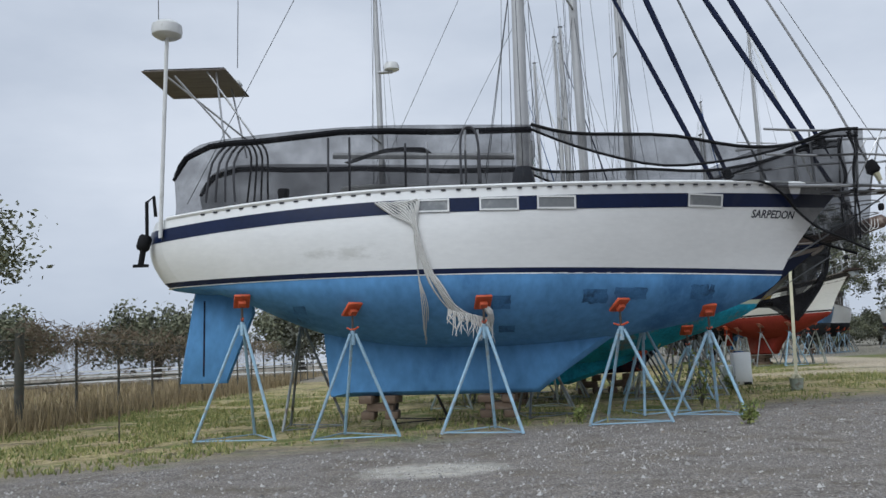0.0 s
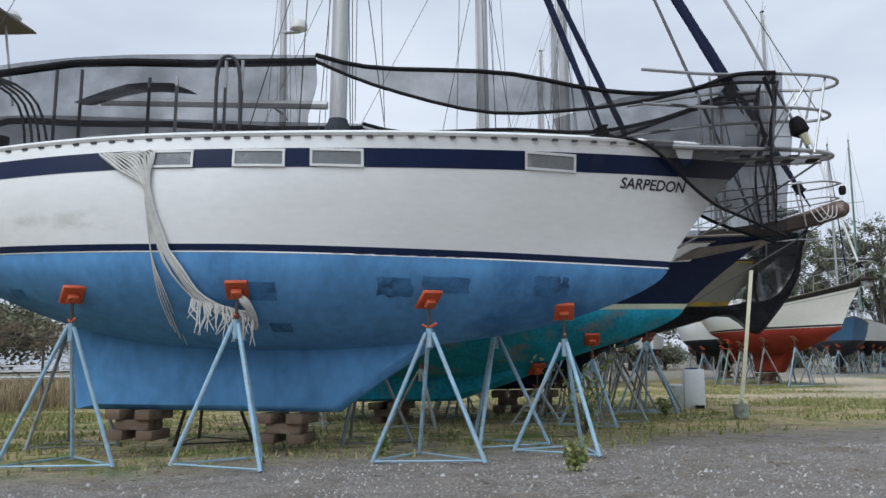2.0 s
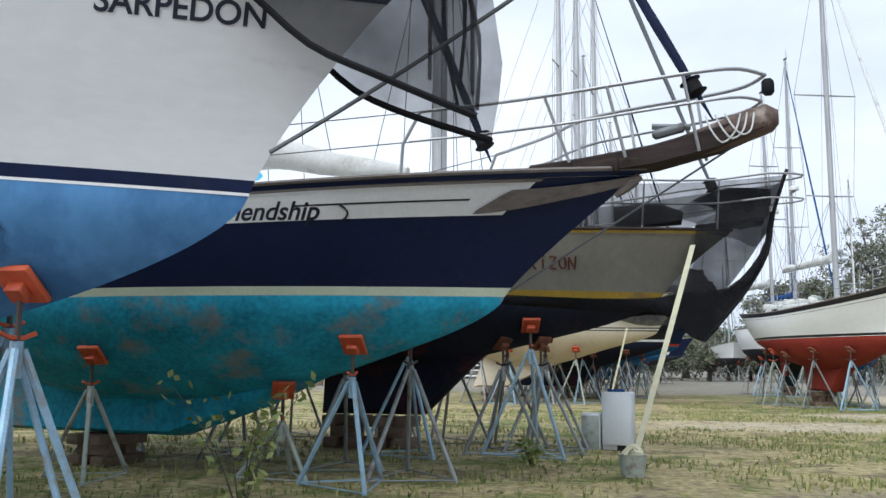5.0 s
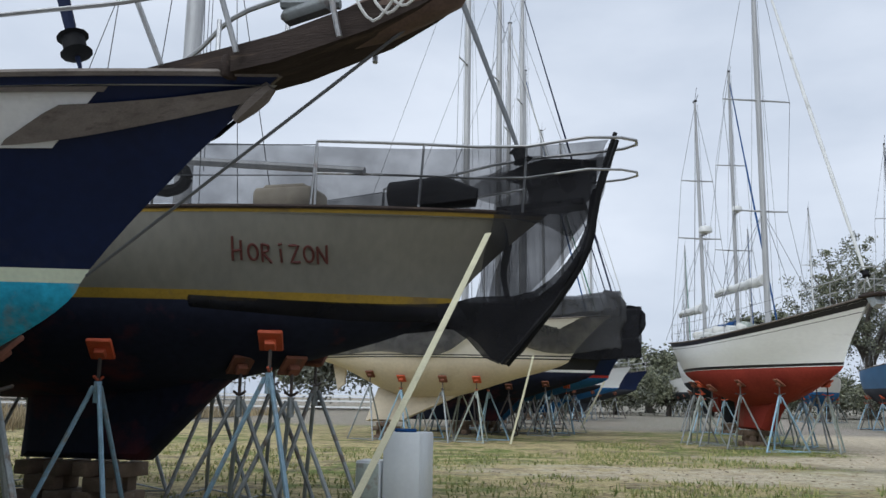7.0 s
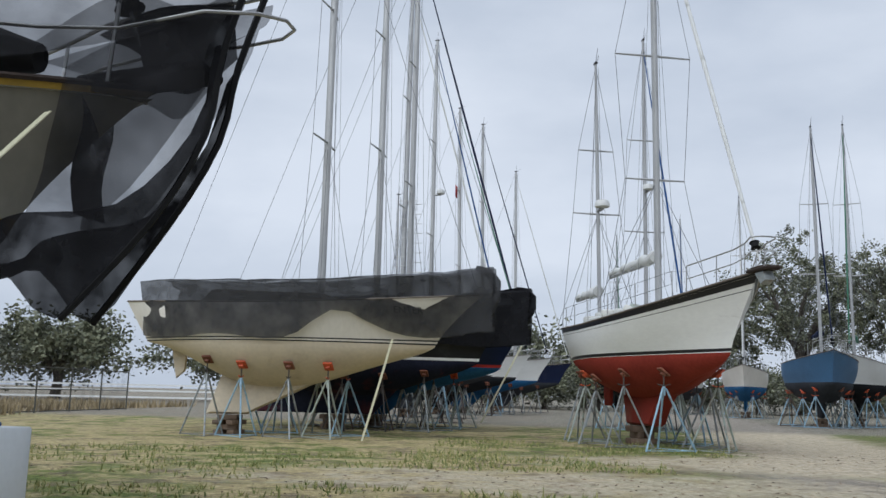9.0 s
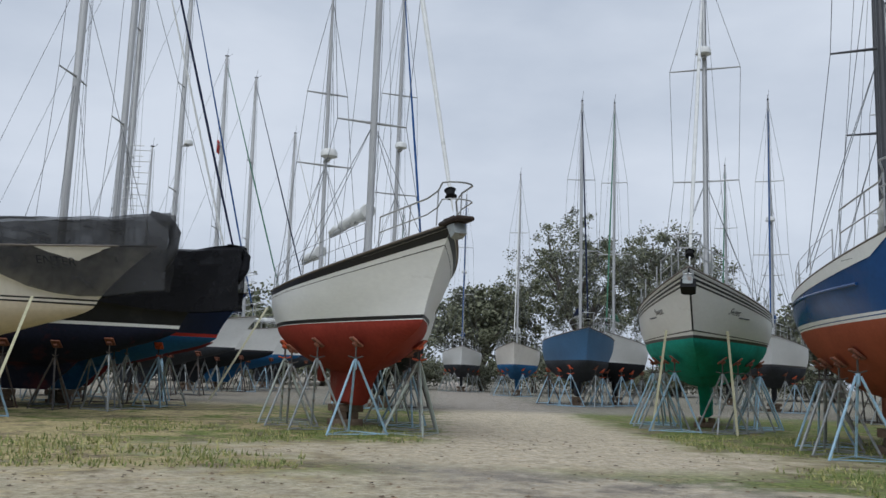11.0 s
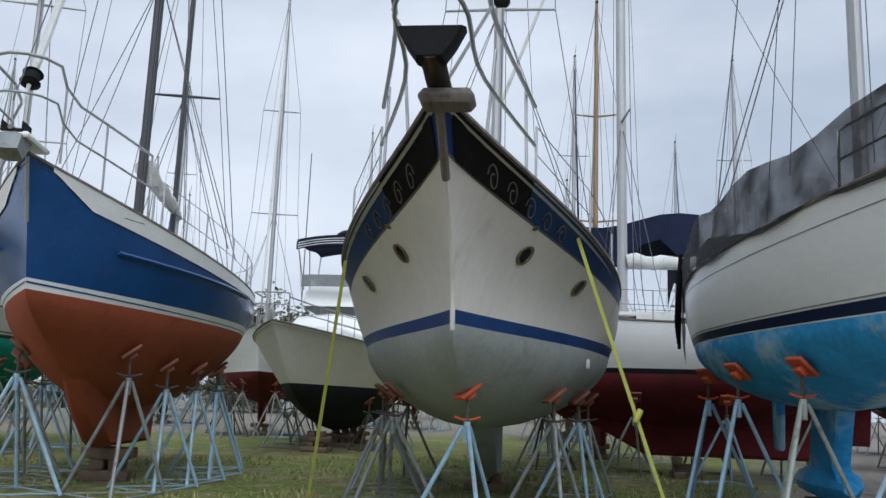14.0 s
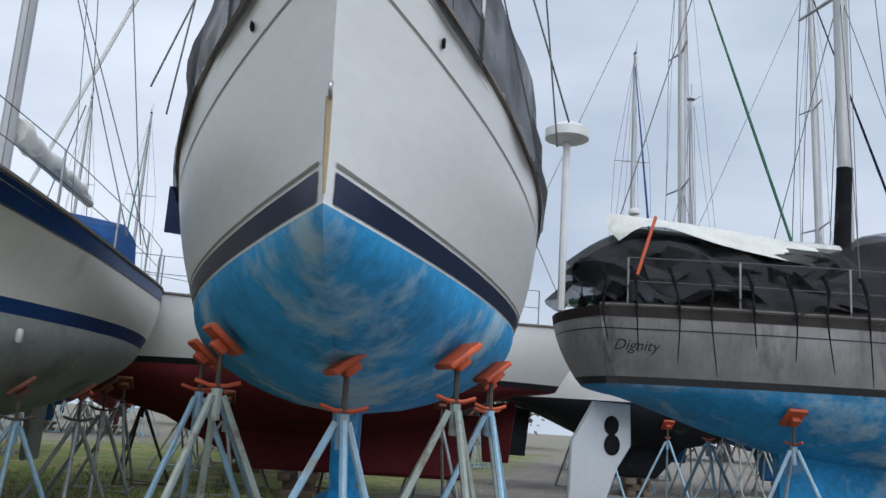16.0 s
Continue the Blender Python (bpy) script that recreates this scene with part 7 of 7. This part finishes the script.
for z in (0.06, 1.02, 2.0):
    part("rail", Shape().tube([(FX, 19.4, z), (FX, fence_y[-1], z)], 0.028, 6), POSTM, fence)
    part("rail", Shape().tube([(FX, 19.3, z), (FX - 14, 18.0, z)], 0.028, 6), POSTM, fence)
part("mesh_panel", Shape().grid([[(FX, 19.4, 0.05), (FX, fence_y[-1], 0.05)], [(FX, 19.4, 2.0), (FX, fence_y[-1], 2.0)]]), LINKS, fence)
part("mesh_panel", Shape().grid([[(FX, 19.3, 0.05), (FX - 14, 18.0, 0.05)], [(FX, 19.3, 2.0), (FX - 14, 18.0, 2.0)]]), LINKS, fence)
for i in range(1, 5):
    part("post", Shape().tube([(FX - 2.9 * i, 19.3 - 0.27 * i, 0), (FX - 2.9 * i, 19.3 - 0.27 * i, 2.1)], 0.038, 8), POSTM, fence)
CREEPER = surface("dry_creeper_stems", (0.22, 0.17, 0.12), 0.9, 0, 0.4, 4.0)
cr = random.Random(5)
cs = Shape()
for i in range(1100):
    y = 19.5 + 30 * cr.random() ** 1.6
    p = Vector((FX + cr.uniform(-0.3, 0.3), y, cr.uniform(0.9, 2.3) if i % 4 == 0 else cr.uniform(1.7, 2.4)))
    cs.tube([p, p + Vector((cr.uniform(-0.2, 0.2), cr.uniform(-0.5, 0.5), cr.uniform(-0.2, 0.25))), p + Vector((cr.uniform(-0.3, 0.3), cr.uniform(-1, 1), cr.uniform(-0.5, 0.3)))], [0.012, 0.009, 0.004], 3)
part("creeper", cs, CREEPER, fence)
ranch = thing("rail_fence", "white rail fence far across the dry field", "fence", None, "", "structure")
for z in (0.5, 0.95, 1.35):
    part("rail", Shape().box((-35, 70, z), (70, 0.04, 0.12), pose(0, 0, 0, 0, 0, 20).to_3x3().to_4x4()), STRIPEW, ranch)
part("rail_post", Shape().box((-35, 70, 0.7), (0.12, 0.12, 1.4)), STRIPEW, ranch)


def leaf_material(name, lo, hi):
    mat = surface(name, hi, 0.7, 0, 0.3, 3.0)
    n, l = links(mat)
    geo = n.new("ShaderNodeNewGeometry")
    ramp = n.new("ShaderNodeValToRGB")
    ramp.color_ramp.elements[0].color, ramp.color_ramp.elements[1].color = (*lo, 1), (*hi, 1)
    l.new(geo.outputs["Random Per Island"], ramp.inputs["Fac"])
    l.new(ramp.outputs["Color"], n["Principled BSDF"].inputs["Base Color"])
    return mat


LEAF = leaf_material("oak_leaves", (0.055, 0.065, 0.035), (0.24, 0.245, 0.155))
LEAFG = leaf_material("grey_moss_leaves", (0.07, 0.075, 0.055), (0.18, 0.185, 0.14))
LEAFW = leaf_material("pale_weed_leaves", (0.10, 0.15, 0.03), (0.38, 0.40, 0.14))
GRASSM = leaf_material("grass_blades", (0.085, 0.135, 0.025), (0.43, 0.395, 0.16))


def leaf_quad(v, f, p, size, r):
    d = Vector((r.gauss(0, 1), r.gauss(0, 1), r.gauss(0, 0.7))).normalized()
    e = d.cross(Vector((r.gauss(0, 1), r.gauss(0, 1), r.gauss(0, 1)))).normalized()
    b = len(v)
    v.extend([tuple(p - d * size * 0.6), tuple(p + e * size * 0.32), tuple(p + d * size * 0.6), tuple(p - e * size * 0.32)])
    f.append((b, b + 1, b + 2, b + 3))


def tree(label, place, height, spread, seed, leaf=0.35, clumps=150, per=42, mat=None, trunk_r=0.5, low=0.25, clump_r=1.0, moss=True):
    """A live oak: tapered trunk, forked limbs, and a ragged crown of leaf clumps with gaps."""
    r = random.Random(seed)
    t = thing("tree", label, "tree", pose(place[0], place[1], 0))
    wood = Shape()
    wood.tube(along([(0, 0, -0.1), (r.uniform(-0.3, 0.3), 0.2, height * 0.15), (r.uniform(-0.5, 0.5), r.uniform(-0.4, 0.4), height * 0.34)], 6), [trunk_r * k for k in (1.25, 1.0, 0.92, 0.88, 0.82, 0.76, 0.7)], 9)
    part("trunk", wood, BARK, t)
    tips = []
    for i in range(11):
        a = 2 * math.pi * i / 11 + r.uniform(-0.3, 0.3)
        el = r.uniform(0.15, 1.2)
        end = Vector((math.cos(a) * spread * math.cos(el) * r.uniform(0.6, 1), math.sin(a) * spread * math.cos(el) * r.uniform(0.6, 1), height * (0.38 + 0.55 * math.sin(el))))
        base = Vector((0, 0, height * r.uniform(0.2, 0.36)))
        mid = base.lerp(end, 0.5) + Vector((r.uniform(-1, 1), r.uniform(-1, 1), r.uniform(0, 1))) * spread * 0.10
        pts = along([base, mid, end], 7)
        part("limb", Shape().tube(pts, [trunk_r * (0.5 - 0.06 * k) for k in range(8)], 6), BARK, t)
        tips += pts[3:]
    v, f = [], []
    v2, f2 = [], []
    for i in range(clumps):
        if r.random() < 0.5:
            c = r.choice(tips) + Vector((r.gauss(0, 1), r.gauss(0, 1), r.gauss(0, 0.7))) * spread * 0.16
        else:
            a, el = r.uniform(0, 2 * math.pi), math.asin(r.uniform(-0.2, 1))
            k = r.uniform(0.6, 1.0) * (1 + 0.16 * math.sin(3 * a + seed))
            c = Vector((math.cos(a) * math.cos(el) * spread * k, math.sin(a) * math.cos(el) * spread * k, height * (0.46 + 0.52 * math.sin(el) * k)))
        if c.z < height * low:
            continue
        rad = clump_r * r.uniform(0.5, 1.2)
        grey = moss and r.random() < 0.32
        for _ in range(per):
            p = c + Vector((r.gauss(0, 0.5), r.gauss(0, 0.5), r.gauss(0, 0.42))) * rad
            if grey:
                p.z -= abs(r.gauss(0, 0.6)) * rad
            leaf_quad(v2 if grey else v, f2 if grey else f, p, leaf * r.uniform(0.6, 1.3), r)
    s = Shape()
    s.v, s.f = v, f
    part("crown", s, mat or LEAF, t, "", False)
    if v2:
        s = Shape()
        s.v, s.f = v2, f2
        part("moss", s, LEAFG, t, "grey hanging moss", False)
    return t


tree("large live oak with grey moss behind the far boats", (40.0, 112.0), 19, 9.5, 1, 0.24, 400, 80, clump_r=0.8, trunk_r=0.7)
tree("spreading live oak behind the far boats", (47.0, 104.0), 17, 7.5, 2, 0.24, 280, 80, clump_r=0.8, trunk_r=0.6)
tree("lower oak at the end of the sand track", (30.5, 118.0), 12, 7.5, 3, 0.36, 210, 80, clump_r=1.2)
tree("young tree with thin foliage by the fence", (-9.9, 15.6), 6.3, 2.5, 4, 0.10, 150, 60, LEAF, 0.10, 0.42, 0.42, False)
hedge_t = tree("low oak in the hedge across the field", (-30.0, 92.0), 8.0, 7.0, 5, 0.38, 170, 70, clump_r=1.3, low=0.1)
for i, (x, y, s_, a) in enumerate(((-44, 84, 1.0, 40), (-16, 100, 1.1, 130), (-4, 108, 1.0, 200), (8, 112, 1.2, 300), (18, 122, 1.0, 20), (-60, 70, 1.1, 80), (-75, 50, 1.2, 150), (-80, 28, 1.2, 250), (62, 100, 1.3, 60), (78, 88, 1.3, 160), (90, 70, 1.2, 220), (98, 50, 1.2, 10), (104, 25, 1.2, 100))):
    c = copy_thing(hedge_t, pose(x, y, 0, 0, 0, a))
    c.scale = (s_, s_, s_)
# Extra brush: a dark backing that stands in for shadow among the far stands.
for i in range(15):
    c = copy_thing(hedge_t, pose(-6 + 4.8 * i, 101 + 3 * math.sin(i * 2.3), -0.3, 0, 0, 67 * i))
    k = 0.48 + 0.1 * math.sin(i * 1.7)
    c.scale = (k, k, k)
    tagged(c, "low dark brush added for the shadowed gaps behind far boats")


def weed(label, place, height, seed, n=9, leaf=0.07, mat=None):
    r = random.Random(seed)
    t = thing("weed", label, "weed", pose(place[0], place[1], 0))
    v, f = [], []
    for i in range(n):
        a = r.uniform(0, 6.28)
        lean = r.uniform(0.1, 0.6)
        h = height * r.uniform(0.5, 1)
        pts = along([(0, 0, 0), (math.cos(a) * lean * h * 0.4, math.sin(a) * lean * h * 0.4, h * 0.55), (math.cos(a) * lean * h, math.sin(a) * lean * h, h)], 6)
        part("stem", Shape().tube(pts, [0.008, 0.007, 0.006, 0.005, 0.004, 0.003, 0.002], 4), BARK, t)
        for p in pts[2:]:
            for _ in range(4):
                leaf_quad(v, f, p + Vector((r.gauss(0, 1), r.gauss(0, 1), r.gauss(0, 1))) * leaf * 0.8, leaf * r.uniform(0.7, 1.4), r)
    s = Shape()
    s.v, s.f = v, f
    part("foliage", s, mat or LEAFW, t, "", False)
    return t


weed("tall pale-leaved weed beside a turquoise hull", (4.95, 17.05), 1.2, 1, 10, 0.075)
weed("low yellow-flowered weed on the gravel edge", (4.42, 12.95), 0.30, 2, 14, 0.05)
weed("low weed at the foot of a stand", (2.2, 14.6), 0.22, 3, 10, 0.05)
weed("weeds among the stands of a blue cutter", (22.4, 30.6), 0.28, 4, 12, 0.05)
weed("weeds among the stands of a grey sloop", (7.0, 21.5), 0.35, 5, 12, 0.06)
steel_pin = solo("steel_stake", Shape().tube([(0, 0, 0), (0, 0, 0.55)], 0.012, 6), STANDS[3], "thin dark steel stake driven into the grass", "stake", m=pose(-5.55, 15.05, 0))

# grass and stones
gr = random.Random(8)
gsh = Shape()
for i in range(64000):
    k = gr.random()
    if k < 0.35:
        x, y = gr.uniform(-9, 16), gr.uniform(13, 36)
    elif k < 0.8:
        x, y = gr.uniform(10, 38), gr.uniform(20, 42)
    else:
        x, y = gr.uniform(-9.2, -3), gr.uniform(9, 30)
    if y - 0.52 * x < 13.0 + 1.5 * noise.noise(Vector((x * 0.5, y * 0.5, 3))) or (x > 14.8 and y < 33.0 - 0.8 * (x - 18) + noise.noise(Vector((x * 0.5, y * 0.5, 5)))) or abs(0.98 * (x - 19.5) - 0.1 * (y - 38)) < 2.6:
        continue
    if noise.noise(Vector((x * 0.6, y * 0.6, 9))) < -0.12 or ((x - 14.5) / 6.5) ** 2 + ((y - 30.6) / 2.0) ** 2 < 0.9 or ((x - 18.5) / 6) ** 2 + ((y - 35.6) / 2.2) ** 2 < 0.8:
        continue
    h = gr.uniform(0.03, 0.10) * (1.8 if gr.random() < 0.08 else 1)
    a = gr.uniform(0, 6.28)
    c = Vector((x, y, ground_z(x, y) - 0.005))
    for _ in range(2):
        a += gr.uniform(1, 3)
        d = Vector((math.cos(a), math.sin(a), 0))
        b = len(gsh.v)
        gsh.v.extend([tuple(c - d * 0.014), tuple(c + d * 0.014), tuple(c + Vector((gr.gauss(0, 0.03), gr.gauss(0, 0.03), h)))])
        gsh.f.append((b, b + 1, b + 2))
solo("grass", gsh, GRASSM, "short rough grass tufts over the yard", "grass", "stuff", smooth=False)
STONE = leaf_material("pale_limestone_chips", (0.13, 0.12, 0.115), (0.50, 0.48, 0.45))
ssh = Shape()
for i in range(17000):
    x, y = gr.uniform(-6, 14), gr.uniform(5.5, 15.5)
    if y - 0.52 * x > 12.5:
        continue
    s_ = gr.uniform(0.006, 0.022) * (2.0 if gr.random() < 0.04 else 1)
    z = ground_z(x, y)
    b = len(ssh.v)
    q = [Vector((gr.uniform(0.6, 1) * math.cos(a), gr.uniform(0.6, 1) * math.sin(a), 0)) * s_ for a in (0.2, 1.7, 3.3, 4.9)]
    ssh.v.extend([(x + p.x, y + p.y, z - 0.003) for p in q] + [(x + gr.gauss(0, 0.2) * s_, y + gr.gauss(0, 0.2) * s_, z + s_ * 0.8)])
    ssh.f.extend([(b, b + 1, b + 4), (b + 1, b + 2, b + 4), (b + 2, b + 3, b + 4), (b + 3, b, b + 4)])
solo("gravel", ssh, STONE, "loose pale stone chips on the lane", "gravel", "stuff", smooth=False)
dsh = Shape()
DRY = leaf_material("dry_field_grass", (0.16, 0.12, 0.06), (0.42, 0.33, 0.19))
for i in range(15000):
    if i < 6000:
        x, y, h = FX + gr.gauss(-0.2, 0.45), gr.uniform(17, 52), gr.uniform(0.2, 0.75)
    else:
        x, y, h = FX - 1 - gr.random() ** 1.5 * 30, gr.uniform(16, 75), gr.uniform(0.25, 0.6)
    a = gr.uniform(0, 6.28)
    d = Vector((math.cos(a), math.sin(a), 0)) * (0.02 if i < 6000 else 0.05)
    c = Vector((x, y, 0))
    b = len(dsh.v)
    dsh.v.extend([tuple(c - d), tuple(c + d), tuple(c + Vector((gr.gauss(0, 0.1), gr.gauss(0, 0.1), h)))])
    dsh.f.append((b, b + 1, b + 2))
solo("dry_grass", dsh, DRY, "tall dry grass along the fence and field", "grass", "stuff", smooth=False)
LITTER = leaf_material("dead_leaves", (0.06, 0.035, 0.02), (0.26, 0.17, 0.09))
lsh = Shape()
for i in range(2600):
    x, y = (gr.uniform(-5, 16), gr.uniform(12, 33)) if i % 2 else (gr.uniform(10, 30), gr.uniform(24, 40))
    a, w = gr.uniform(0, 6.28), gr.uniform(0.02, 0.05)
    b, z = len(lsh.v), ground_z(x, y) + 0.012
    lsh.v.extend([(x + w * math.cos(a), y + w * math.sin(a), z), (x - 0.5 * w * math.sin(a), y + 0.5 * w * math.cos(a), z + 0.01), (x - w * math.cos(a), y - w * math.sin(a), z), (x + 0.5 * w * math.sin(a), y - 0.5 * w * math.cos(a), z - 0.004)])
    lsh.f.append((b, b + 1, b + 2, b + 3))
solo("leaf_litter", lsh, LITTER, "scattered dead leaves on grass and gravel", "leaves", "stuff", smooth=False)
